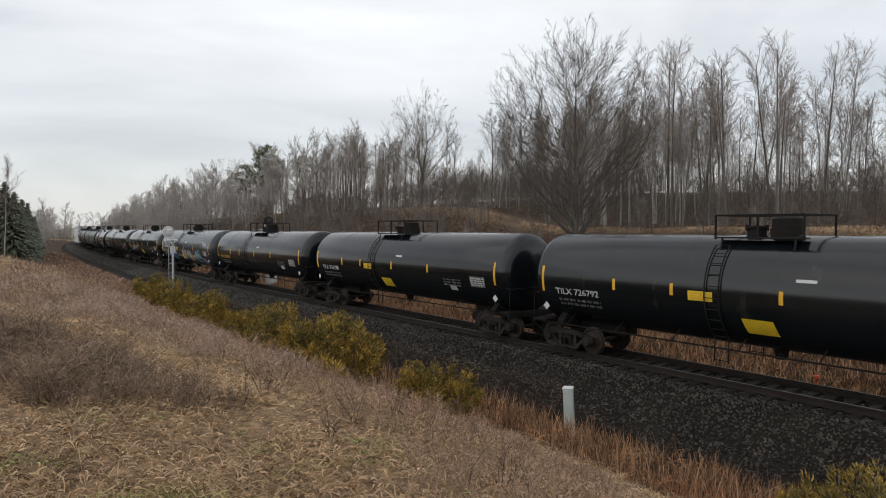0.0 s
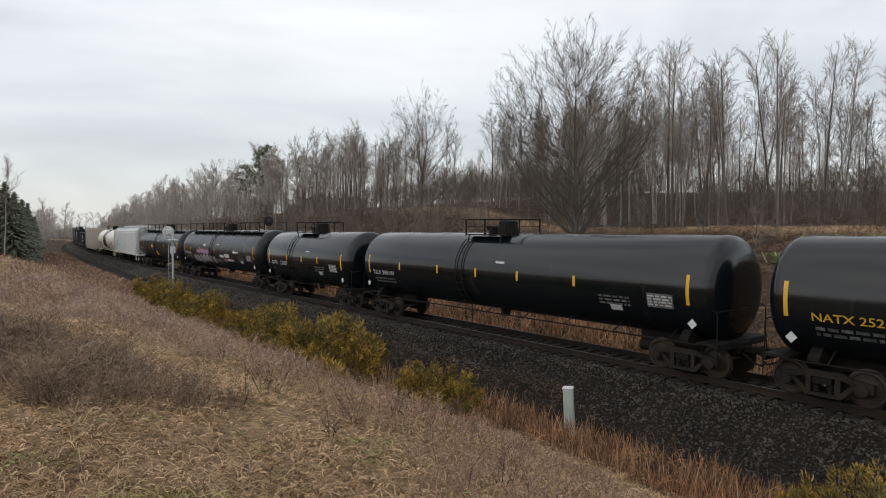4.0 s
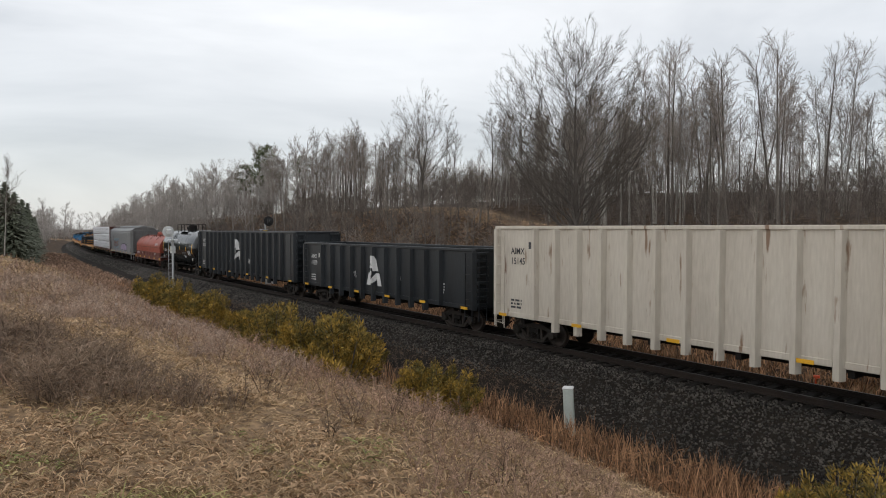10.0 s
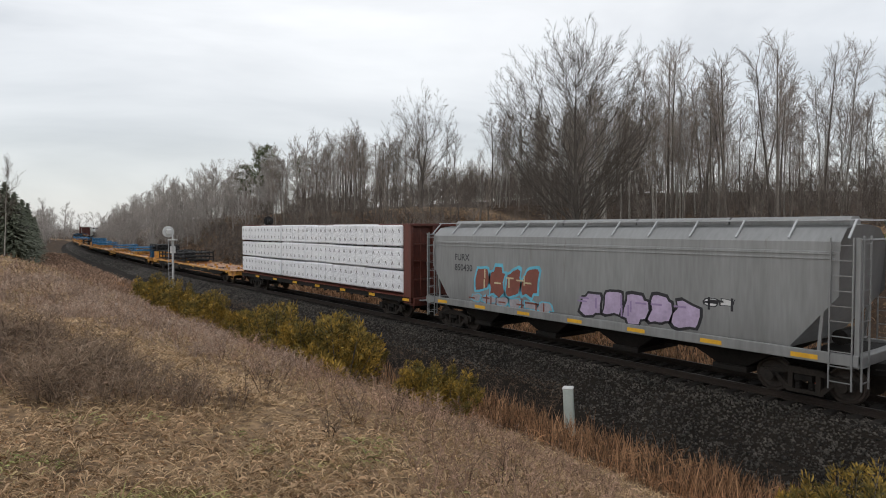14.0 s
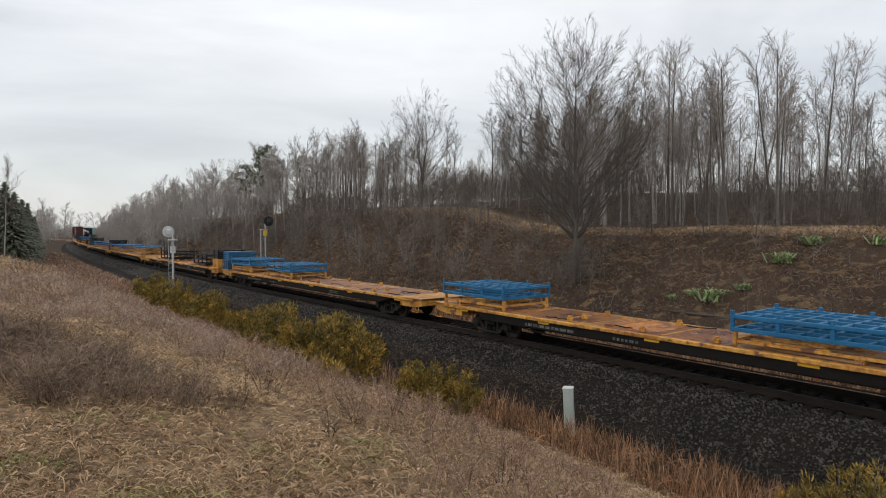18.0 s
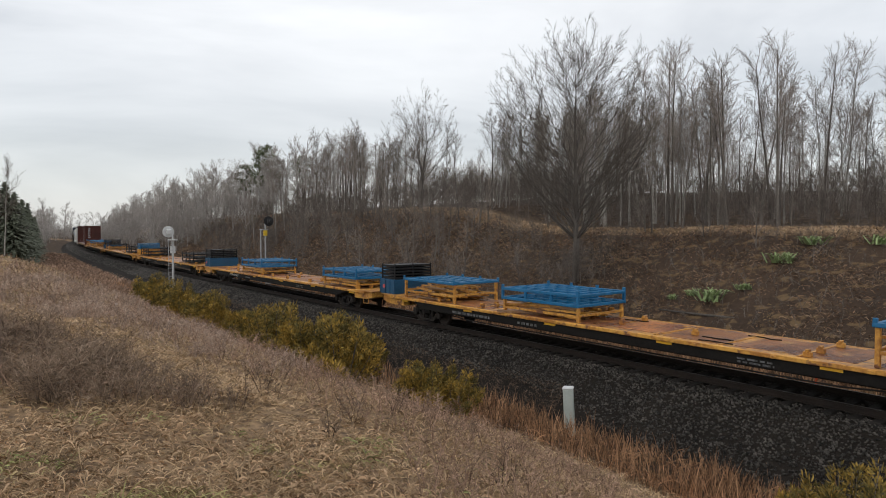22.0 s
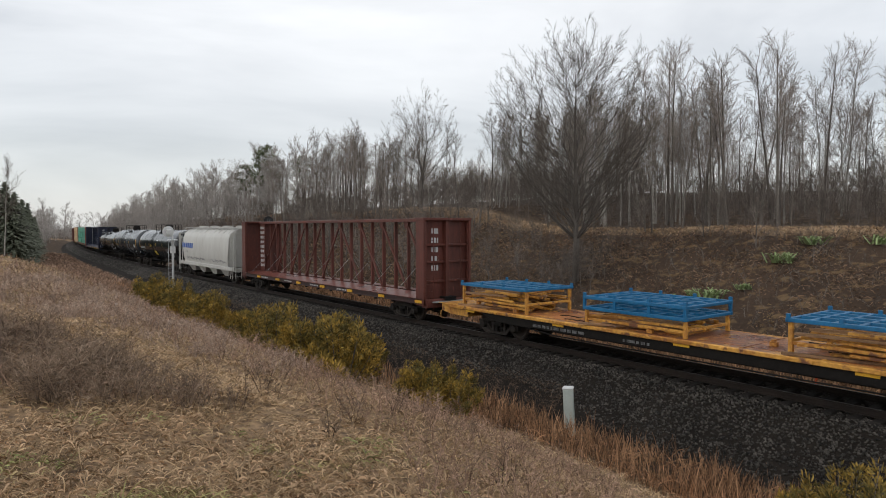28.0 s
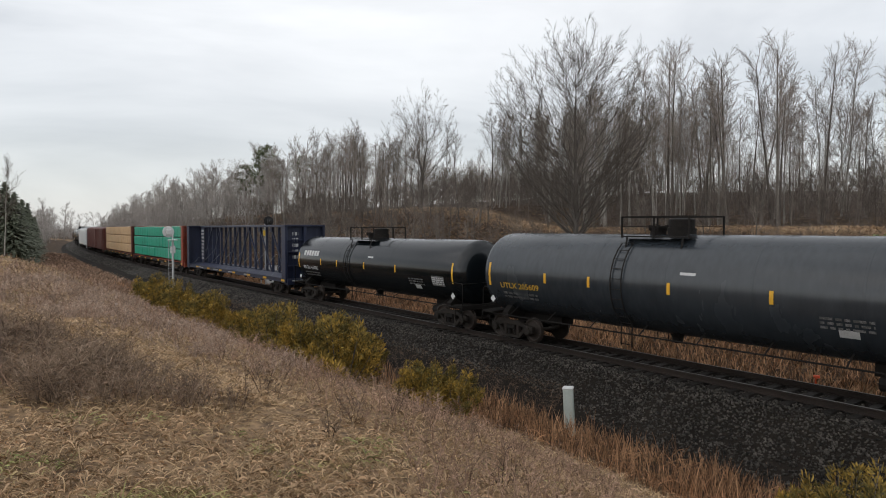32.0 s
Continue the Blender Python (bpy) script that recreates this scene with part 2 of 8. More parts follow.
M["pine"] = mat("pine_needles", (0.135, 0.15, 0.075), (0.06, 0.072, 0.038), 0.8, spec=0.2, big=1.2, small=9, bump=0, island=0.4)
M["juniper"] = mat("juniper_foliage", (0.44, 0.28, 0.055), (0.105, 0.092, 0.032), 0.8, spec=0.2, big=1.1, small=6, bump=0, island=0.5, mixpos=(0.40, 0.60))
M["grass"] = mat("dry_grass", (0.56, 0.40, 0.235), (0.29, 0.20, 0.12), 0.85, spec=0.15, big=0.22, small=1.6, bump=0, island=0.5, third=((0.30, 0.28, 0.115), 0.64))
M["golden"] = mat("golden_grass", (0.60, 0.43, 0.265), (0.38, 0.265, 0.16), 0.85, spec=0.15, big=0.4, small=2.5, bump=0, island=0.45)
M["straw"] = mat("coarse_straw", (0.58, 0.395, 0.235), (0.28, 0.178, 0.105), 0.8, spec=0.2, big=0.8, small=5, bump=0, island=0.5, third=((0.25, 0.26, 0.10), 0.56))
M["darkweed"] = mat("grey_dead_weeds", (0.35, 0.255, 0.18), (0.14, 0.10, 0.074), 0.9, spec=0.15, big=0.5, small=3, bump=0, island=0.6)
M["greyweed"] = mat("fine_grey_weeds", (0.54, 0.41, 0.32), (0.28, 0.205, 0.16), 0.9, spec=0.15, big=0.4, small=3, bump=0, island=0.55)
M["bankgrass"] = mat("bank_grass", (0.32, 0.222, 0.145), (0.13, 0.088, 0.06), 0.9, spec=0.15, big=0.3, small=2, bump=0, island=0.55)
M["stalk"] = mat("dark_weed_stalks", (0.20, 0.14, 0.10), (0.10, 0.07, 0.05), 0.9, spec=0.15, big=0.5, small=3, bump=0, island=0.4)
M["weed"] = mat("dead_weeds", (0.42, 0.28, 0.195), (0.20, 0.13, 0.095), 0.9, spec=0.15, big=0.3, small=2.5, bump=0, island=0.6)
M["reed"] = mat("dry_reeds", (0.47, 0.275, 0.155), (0.16, 0.085, 0.045), 0.85, spec=0.2, big=0.5, small=3, bump=0, island=0.8)
M["crest"] = mat("crest_grass", (0.60, 0.43, 0.27), (0.33, 0.225, 0.14), 0.85, big=0.3, small=2.0, bump=0, island=0.5)
M["litter"] = mat("dead_leaves", (0.28, 0.18, 0.115), (0.09, 0.054, 0.036), 0.9, spec=0.15, big=0.35, small=2.2, bump=0, island=0.6, third=((0.26, 0.18, 0.09), 0.6))
M["leafgreen"] = mat("green_tuft", (0.30, 0.38, 0.16), (0.14, 0.20, 0.075), 0.7, big=1, small=6, bump=0, island=0.3)


# ---- mesh tools ----
class MB:
    """Collects vertices and faces of one part."""

    def __init__(self):
        self.v, self.f, self.smooth = [], [], False

    def add(self, verts, faces):
        o = len(self.v)
        self.v.extend(tuple(p) for p in verts)
        self.f.extend(tuple(i + o for i in f) for f in faces)
        return self

    def box(self, x0, x1, y0, y1, z0, z1, c=0.0):
        if c:
            vs, fs = [], []
            cx, cy, cz = (x0 + x1) / 2, (y0 + y1) / 2, (z0 + z1) / 2
            hx, hy, hz = abs(x1 - x0) / 2, abs(y1 - y0) / 2, abs(z1 - z0) / 2
            idx = {}
            for sx in (-1, 1):
                for sy in (-1, 1):
                    for sz in (-1, 1):
                        for ax in range(3):
                            d = [hx - c, hy - c, hz - c]
                            d[ax] = (hx, hy, hz)[ax]
                            idx[sx, sy, sz, ax] = len(vs)
                            vs.append((cx + sx * d[0], cy + sy * d[1], cz + sz * d[2]))
            for ax in range(3):
                o1, o2 = [a for a in range(3) if a != ax]
                for s in (-1, 1):
                    ring = []
                    for a, b in ((-1, -1), (1, -1), (1, 1), (-1, 1)):
                        k = [0, 0, 0]
                        k[ax], k[o1], k[o2] = s, a, b
                        ring.append(idx[(*k, ax)])
                    flip = (s < 0) != (ax == 1)
                    fs.append(ring[::-1] if flip else ring)
            for ax in range(3):
                o1, o2 = [a for a in range(3) if a != ax]
                for a in (-1, 1):
                    for b in (-1, 1):
                        k0, k1 = [0, 0, 0], [0, 0, 0]
                        k0[ax], k1[ax] = -1, 1
                        k0[o1] = k1[o1] = a
                        k0[o2] = k1[o2] = b
                        fs.append([idx[(*k0, o1)], idx[(*k1, o1)], idx[(*k1, o2)], idx[(*k0, o2)]])
            for sx in (-1, 1):
                for sy in (-1, 1):
                    for sz in (-1, 1):
                        fs.append([idx[sx, sy, sz, 0], idx[sx, sy, sz, 1], idx[sx, sy, sz, 2]])
            return self.add(vs, fs)
        vs = [(x, y, z) for x in (x0, x1) for y in (y0, y1) for z in (z0, z1)]
        return self.add(vs, [(0, 1, 3, 2), (4, 6, 7, 5), (0, 4, 5, 1), (2, 3, 7, 6), (0, 2, 6, 4), (1, 5, 7, 3)])

    def bar(self, p, q, w, h, up=(0, 0, 1)):
        p, q = Vector(p), Vector(q)
        d = (q - p).normalized()
        u = Vector(up)
        if abs(d.dot(u)) > 0.98:
            u = Vector((1, 0, 0))
        sd = d.cross(u).normalized()
        u = sd.cross(d)
        vs = [e + sd * (a * w / 2) + u * (b * h / 2) for e in (p, q) for a, b in ((-1, -1), (1, -1), (1, 1), (-1, 1))]
        return self.add(vs, [(0, 1, 2, 3), (7, 6, 5, 4), (0, 4, 5, 1), (1, 5, 6, 2), (2, 6, 7, 3), (3, 7, 4, 0)])

    def tube(self, pts, r, n=6, cap=True):
        pts = [Vector(p) for p in pts]
        rs = r if isinstance(r, (list, tuple)) else [r] * len(pts)
        vs, fs = [], []
        for i, p in enumerate(pts):
            d = (pts[min(i + 1, len(pts) - 1)] - pts[max(i - 1, 0)]).normalized()
            a = d.orthogonal().normalized() if i == 0 else (a - d * a.dot(d)).normalized()
            b = d.cross(a)
            for k in range(n):
                t = 2 * math.pi * k / n
                vs.append(p + (a * math.cos(t) + b * math.sin(t)) * rs[i])
        for i in range(len(pts) - 1):
            for k in range(n):
                k2 = (k + 1) % n
                fs.append((i * n + k, i * n + k2, i * n + n + k2, i * n + n + k))
        if cap:
            fs.append(tuple(range(n))[::-1])
            fs.append(tuple((len(pts) - 1) * n + k for k in range(n)))
        return self.add(vs, fs)

    def lathe(self, prof, n=40, axis="x", at=(0, 0, 0)):
        """Turns a profile of (along, radius) about an axis through at."""
        vs, fs = [], []
        for a, r in prof:
            for k in range(n):
                t = 2 * math.pi * k / n
                u, w = r * math.cos(t), r * math.sin(t)
                p = {"x": (a, u, w), "y": (w, a, u), "z": (u, w, a)}[axis]
                vs.append((p[0] + at[0], p[1] + at[1], p[2] + at[2]))
        for i in range(len(prof) - 1):
            for k in range(n):
                k2 = (k + 1) % n
                fs.append((i * n + k, i * n + k2, i * n + n + k2, i * n + n + k))
        fs.append(tuple(range(n))[::-1])
        fs.append(tuple((len(prof) - 1) * n + k for k in range(n)))
        return self.add(vs, fs)

    def prism(self, prof, a0, a1, axis="x"):
        """Draws a closed outline along an axis: outlines are (y, z) for x, (x, z) for y."""
        k = len(prof)
        vs = [((a, p[0], p[1]) if axis == "x" else (p[0], a, p[1])) for a in (a0, a1) for p in prof]
        fs = [tuple(range(k))[::-1], tuple(range(k, 2 * k))]
        fs += [(i, (i + 1) % k, k + (i + 1) % k, k + i) for i in range(k)]
        return self.add(vs, fs)

    def mesh(self, name, material, smooth=None):
        me = bpy.data.meshes.new(name)
        me.from_pydata(self.v, [], self.f)
        me.materials.append(material)
        bm = bmesh.new()
        bm.from_mesh(me)
        bmesh.ops.recalc_face_normals(bm, faces=bm.faces)
        if smooth or self.smooth:
            for f in bm.faces:
                f.smooth = True
            for e in bm.edges:
                if len(e.link_faces) == 2 and e.calc_face_angle(0) > 0.6:
                    e.smooth = False
        bm.to_mesh(me)
        bm.free()
        return me


def part(name, mb, material, parent=None, label="", at=None, smooth=False):
    """Links a collected mesh (or a ready mesh) as ONE object under a thing or part."""
    me = mb.mesh(name, material, smooth) if isinstance(mb, MB) else mb
    ob = new(name, me)
    if parent:
        ob.parent = parent
    if at is not None:
        ob.matrix_basis = at if isinstance(at, Matrix) else Matrix.Translation(at)
    if label:
        ob["label"] = label
    return ob


def raw_mesh(name, verts, quads, material, tris=False):
    """A big mesh straight from arrays."""
    me = bpy.data.meshes.new(name)
    k = 3 if tris else 4
    quads = np.asarray(quads, dtype=np.int32).reshape(-1, k)
    verts = np.asarray(verts, dtype=np.float32).reshape(-1, 3)
    me.vertices.add(len(verts))
    me.vertices.foreach_set("co", verts.ravel())
    me.loops.add(quads.size)
    me.loops.foreach_set("vertex_index", quads.ravel())
    me.polygons.add(len(quads))
    me.polygons.foreach_set("loop_start", np.arange(0, quads.size, k, dtype=np.int32))
    me.polygons.foreach_set("loop_total", np.full(len(quads), k, dtype=np.int32))
    me.update(calc_edges=True)
    me.validate()
    me.materials.append(material)
    return me


# ---- the line: straight, then a wide curve ----
CURVE_AT, CURVE_R = -40.0, 1400.0


def on_line(s, off=0.0, z=0.0):
    """The pose on the track at s metres along it (towards +x), off metres to the far side."""
    if s > CURVE_AT:
        return pose(s, off, z)
    a = (CURVE_AT - s) / CURVE_R
    return pose(CURVE_AT - (CURVE_R - off) * math.sin(a), CURVE_R - (CURVE_R - off) * math.cos(a), z, 0, 0, -math.degrees(a))


def across(x, y):
    """Distance from the track's centre line, positive on the far side."""
    x, y = np.asarray(x, float), np.asarray(y, float)
    bend = CURVE_R - np.hypot(x - CURVE_AT, y - CURVE_R)
    return np.where(x > CURVE_AT, y, bend)


def wave(x, y, k):
    return np.sin(x * 0.31 * k + 1.3) * np.cos(y * 0.27 * k + 0.4) + 0.5 * np.sin(x * 0.73 * k + y * 0.51 * k)


PROFILE = ((-1500, 3), (-400, 3.4), (-60, 3.3), (-30, 3.0), (-18.4, 2.78), (-15.8, 2.50), (-14.0, 1.98), (-12.5, 1.25), (-10.5, 0.30), (-9.0, -0.25), (-7.5, -0.85),
           (-6.2, -1.2), (-5.0, -1.32), (-4.0, -1.34), (4.0, -1.34), (5.5, -1.05), (7.5, -0.6), (20.5, 4.25), (23, 4.40), (30, 4.7), (45, 5.9), (60, 7.2), (120, 9.6), (400, 9.0), (1500, 9.0))


def ground_z(x, y):
    d = across(x, y)
    z = np.interp(d, [p[0] for p in PROFILE], [p[1] for p in PROFILE])
    x = np.asarray(x, float)
    # the bank stands higher further along the line
    rise = np.clip((-37 - x) / 15, 0, 1)
    rise = rise * rise * (3 - 2 * rise)
    z = z + rise * 2.15 * np.clip((d - 7.5) / 13, 0, 1)
    # the near slope falls away further along the line
    fall = np.clip((-42 - x) / 75, 0, 1)
    fall = fall * fall * (3 - 2 * fall) * np.clip((-d - 6) / 4, 0, 1)
    z = z * (1 - fall) + fall * (-1.2)
    rough = np.clip((np.abs(d) - 5) / 3, 0, 1)
    return z + rough * (0.09 * wave(x, np.asarray(y, float), 1.0) + 0.04 * wave(x, np.asarray(y, float), 3.7))


def spread(stops):
    out = []
    for a, b, step in stops:
        out += list(np.arange(a, b, step))
    return np.array(out + [stops[-1][1]])


def grid_mesh(name, xs, ys, zf, material):
    gx, gy = np.meshgrid(xs, ys, indexing="ij")
    gz = zf(gx, gy)
    v = np.stack([gx, gy, gz], -1).reshape(-1, 3)
    i, j = np.meshgrid(np.arange(len(xs) - 1), np.arange(len(ys) - 1), indexing="ij")
    a = (i * len(ys) + j).ravel()
    q = np.stack([a, a + len(ys), a + len(ys) + 1, a + 1], -1)
    me = raw_mesh(name, v, q, material)
    me.polygons.foreach_set("use_smooth", [True] * len(me.polygons))
    return me


ground = new("ground", grid_mesh("ground", spread([(-3000, -900, 150), (-900, -350, 12), (-350, -130, 3), (-130, 15, 0.8), (15, 60, 3), (60, 760, 20), (760, 2500, 145)]),
                                 spread([(-2500, -400, 150), (-400, -60, 17), (-60, -24, 2), (-24, 34, 0.7), (34, 130, 2.5), (130, 400, 15), (400, 2500, 150)]), ground_z, M["soil"]))
tagged(ground, "damp brown earth of a railway cutting with dead grass", "ground", kind="structure")

# ---- track ----
bed = new("ballast_bed")
tagged(bed, "dark grey crushed-stone ballast bed under the rails", "ballast", kind="structure")
S_ALL = list(np.arange(-900, -150, 15.0)) + list(np.arange(-150, 20, 1.0)) + list(np.arange(20, 721, 25.0))


def sweep(name, outline, material, parent, s_list=S_ALL, wob=0.0):
    vs, k = [], len(outline)
    for s in s_list:
        m = on_line(s)
        for o, z in outline:
            w = wob * noise.noise((s * 0.6, o * 0.9, z)) if wob else 0
            vs.append(m @ Vector((0, o + w, z + w * 0.4)))
    fs = [(i * k + j, i * k + (j + 1) % k, (i + 1) * k + (j + 1) % k, (i + 1) * k + j) for i in range(len(s_list) - 1) for j in range(k)]
    mb = MB().add(vs, fs)
    return part(name, mb, material, parent)


sweep("ballast", [(-4.6, -1.6), (-4.35, -1.33), (-3.2, -0.78), (-2.0, -0.30), (-1.6, -0.24), (-0.75, -0.255), (0.75, -0.255), (1.6, -0.24), (2.0, -0.30), (3.2, -0.8), (4.35, -1.3), (4.6, -1.6)], M["ballast"], bed, wob=0.12)
for side in (-1, 1):
    c = side * 0.753
    sweep("rail", [(c - 0.07, -0.19), (c + 0.07, -0.19), (c + 0.065, -0.172), (c + 0.012, -0.15), (c + 0.012, -0.045), (c + 0.036, -0.035), (c + 0.036, -0.006), (c - 0.036, -0.006), (c - 0.036, -0.035), (c - 0.012, -0.045), (c - 0.012, -0.15), (c - 0.065, -0.172)], M["rail"], bed)
    sweep("rail_head", [(c - 0.03, -0.0055), (c + 0.03, -0.0055), (c + 0.026, 0.0), (c - 0.026, 0.0)], M["railhead"], bed)

# ---- the train: shared running gear ----
SPEED = 20.05


def at_time(tau, t):
    """Where a point of the train that passes the mark at tau seconds is along the line at t."""
    return 12.85 - SPEED * (tau - t)


def mesh_wheelset():
    mb = MB()
    for s in (-1, 1):
        prof = [(0.68, 0.10), (0.68, 0.33), (0.685, 0.40), (0.685, 0.49), (0.712, 0.49), (0.718, 0.462), (0.81, 0.455), (0.815, 0.40), (0.77, 0.36), (0.75, 0.25), (0.79, 0.14), (0.82, 0.12), (0.82, 0.08)]
        mb.lathe([(s * a, r) for a, r in prof], 22, "y")
    mb.lathe([(-1.06, 0.07), (1.06, 0.07)], 10, "y")
    return mb.mesh("wheelset", M["wheel"], True)


def mesh_side_frame():
    mb = MB()
    y0, y1 = 0.93, 1.08
    # arched top member, dropped bottom member, two columns
    mb.prism([(-1.14, 0.40), (-1.14, 0.62), (-0.70, 0.68), (-0.42, 0.78), (0.42, 0.78), (0.70, 0.68), (1.14, 0.62), (1.14, 0.40), (0.98, 0.40), (0.96, 0.52), (0.72, 0.54), (0.40, 0.62), (-0.40, 0.62), (-0.72, 0.54), (-0.96, 0.52), (-0.98, 0.40)], y0, y1, "y")
    mb.prism([(-0.80, 0.52), (-0.66, 0.53), (-0.34, 0.22), (0.34, 0.22), (0.66, 0.53), (0.80, 0.52), (0.42, 0.12), (-0.42, 0.12)], y0 + 0.02, y1 - 0.02, "y")
    for x in (-0.34, 0.34):
        mb.box(x - 0.06, x + 0.06, y0 + 0.01, y1 - 0.01, 0.2, 0.66)
    for x in (-0.89, 0.89):
        mb.lathe([(0.98, 0.17), (1.10, 0.17), (1.12, 0.15), (1.16, 0.15), (1.165, 0.10)], 14, "y", (x, 0, 0.46))
    return mb.mesh("side_frame", M["truck"])


def mesh_springs():
    mb = MB()
    mb.lathe([(0.22 + 0.04 * k, 0.085 if k % 2 else 0.065) for k in range(7)], 7, "z")
    return mb.mesh("spring", M["under"])


def mesh_bolster():
    mb = MB()
    mb.prism([(-1.12, 0.46), (-1.12, 0.60), (-0.5, 0.72), (0.5, 0.72), (1.12, 0.60), (1.12, 0.46), (0.4, 0.34), (-0.4, 0.34)], -0.22, 0.22)
    mb.lathe([(0.70, 0.2), (0.80, 0.2)], 14, "z")
    for s in (-1, 1):
        mb.bar((s * 0.34, -0.8, 0.4), (s * 0.34, 0.8, 0.4), 0.08, 0.14)
        for y in (-0.75, 0.75):
            mb.box(s * 0.34 - 0.05, s * 0.34 + 0.1 * s + 0.02, y - 0.08, y + 0.08, 0.28, 0.62)
    return mb.mesh("bolster", M["under"])


def mesh_coupler():
    mb = MB()
    mb.box(-0.75, -0.2, -0.07, 0.07, 0.77, 0.93)
    mb.prism([(-0.13, 0.74), (0.13, 0.74), (0.14, 0.85), (0.13, 0.97), (-0.13, 0.97), (-0.14, 0.85)], -0.24, -0.02)
    mb.box(-0.04, 0.12, -0.15, -0.03, 0.71, 1.0)
    mb.tube([(-0.5, -0.28, 0.78), (-0.2, -0.24, 0.52), (0.0, -0.18, 0.45), (0.1, -0.12, 0.55)], 0.028, 5)
    mb.tube([(-0.6, -0.75, 0.95), (-0.5, -0.5, 0.92), (-0.28, -0.05, 0.98)], 0.018, 5)
    return mb.mesh("coupler", M["under"])


WHEELSET, FRAME_SIDE, SPRINGS, BOLSTER, COUPLER = mesh_wheelset(), mesh_side_frame(), mesh_springs(), mesh_bolster(), mesh_coupler()
spinners, movers = [], []


def running_gear(car, L, inset):
    """Two trucks with their wheelsets, and two couplers."""
    for s in (-1, 1):
        t = part("truck", BOLSTER, None, car, at=(s * (L / 2 - inset), 0, 0))
        for side in (0, 1):
            part("side_frame", FRAME_SIDE, None, t, at=pose(0, 0, 0, 0, 0, 180 * side))
            for x in (-0.16, 0.16):
                part("spring", SPRINGS, None, t, at=(x, 1.0 - 2 * side, 0))
        for x in (-0.89, 0.89):
            w = part("wheelset", WHEELSET, None, t, at=(x, 0, 0.455))
            spinners.append((w, x, car))
        part("coupler", COUPLER, None, car, at=pose(s * L / 2, 0, 0, 0, 0, 0 if s > 0 else 180))


def ladder(x, y, z0, z1, w=0.42, axis="x", rungs=None, r=0.016):
    mb = MB()
    n = rungs or max(2, int((z1 - z0) / 0.34))
    e = [(-w / 2), (w / 2)]
    P = (lambda u, z: (x + u, y, z)) if axis == "x" else (lambda u, z: (x, y + u, z))
    for u in e:
        mb.bar(P(u, z0), P(u, z1), 0.03, 0.04, (0, 1, 0) if axis == "x" else (1, 0, 0))
    for k in range(n):
        z = z0 + (z1 - z0) * (k + 0.5) / n
        mb.tube([P(e[0], z), P(e[1], z)], r, 4)
    return mb


# ---- painted marks that follow a car's side ----
def stamp(name, parent, verts, faces, material, surf, off=0.006):
    mb = MB().add([surf(x, z, off) for x, z in verts], faces)
    return part(name, mb, material, parent)


def rects(rs, n=4):
    vs, fs = [], []
    for x0, x1, z0, z1 in rs:
        o = len(vs)
        for k in range(n + 1):
            z = z0 + (z1 - z0) * k / n
            vs += [(x0, z), (x1, z)]
        fs += [(o + 2 * k, o + 2 * k + 1, o + 2 * k + 3, o + 2 * k + 2) for k in range(n)]
    return vs, fs


FONT_CACHE = {}


def text_shape(s, h):
    """Letters of the built-in font as flat faces, h metres high, from x = 0."""
    if s not in FONT_CACHE:
        cu = bpy.data.curves.new("letters", "FONT")
        cu.body = s
        cu.resolution_u = 3
        cu.offset = 0.012
        ob = bpy.data.objects.new("letters", cu)
        scene.collection.objects.link(ob)
        me = bpy.data.meshes.new_from_object(ob.evaluated_get(bpy.context.evaluated_depsgraph_get()))
        FONT_CACHE[s] = ([(v.co.x, v.co.y) for v in me.vertices], [tuple(p.vertices) for p in me.polygons])
        bpy.data.objects.remove(ob)
        bpy.data.curves.remove(cu)
        bpy.data.meshes.remove(me)
    v, f = FONT_CACHE[s]
    k = h / 0.70
    return [(x * k, y * k) for x, y in v], f


def letters(parent, s, x, z, h, material, surf, sx=1.0, name="lettering"):
    v, f = text_shape(s, h)
    return stamp(name, parent, [(x + a * sx, z + b) for a, b in v], f, material, surf, 0.012)


def notice(parent, surf, x0, x1, z0, z1, rows, material, rng, name="notice"):
    """Small writing as rows of short bars."""
    rs = []
    for k in range(rows):
        zz = z1 - (z1 - z0) * (k + 0.5) / rows
        h = (z1 - z0) / rows * 0.28
        x = x0
        while x < x1:
            w = rng.uniform(0.08, 0.3)
            rs.append((x, min(x + w, x1), zz - h, zz + h))
            x += w + 0.06
    v, f = rects(rs, 1)
    return tagged(stamp(name, parent, v, f, material, surf, 0.010), kind="stuff")


def panel(parent, surf, x0, x1, z0, z1, material, name="panel", off=0.006, n=4, skew=0.0):
    v, f = rects([(x0, x1, z0, z1)], n)
    v = [(x + skew * (z - z0), z) for x, z in v]
    return stamp(name, parent, v, f, material, surf, off)


def blob(cx, cz, w, h, rng, n=14, lean=0.15):
    pts = []
    for k in range(n):
        a = 2 * math.pi * k / n
        e = 0.5 * (abs(math.cos(a)) ** 0.6 * (1 if math.cos(a) > 0 else -1))
        g = 0.5 * (abs(math.sin(a)) ** 0.6 * (1 if math.sin(a) > 0 else -1))
        j = rng.uniform(0.72, 1.12)
        pts.append((cx + w * e * j + lean * h * g, cz + h * g * j))
    return pts


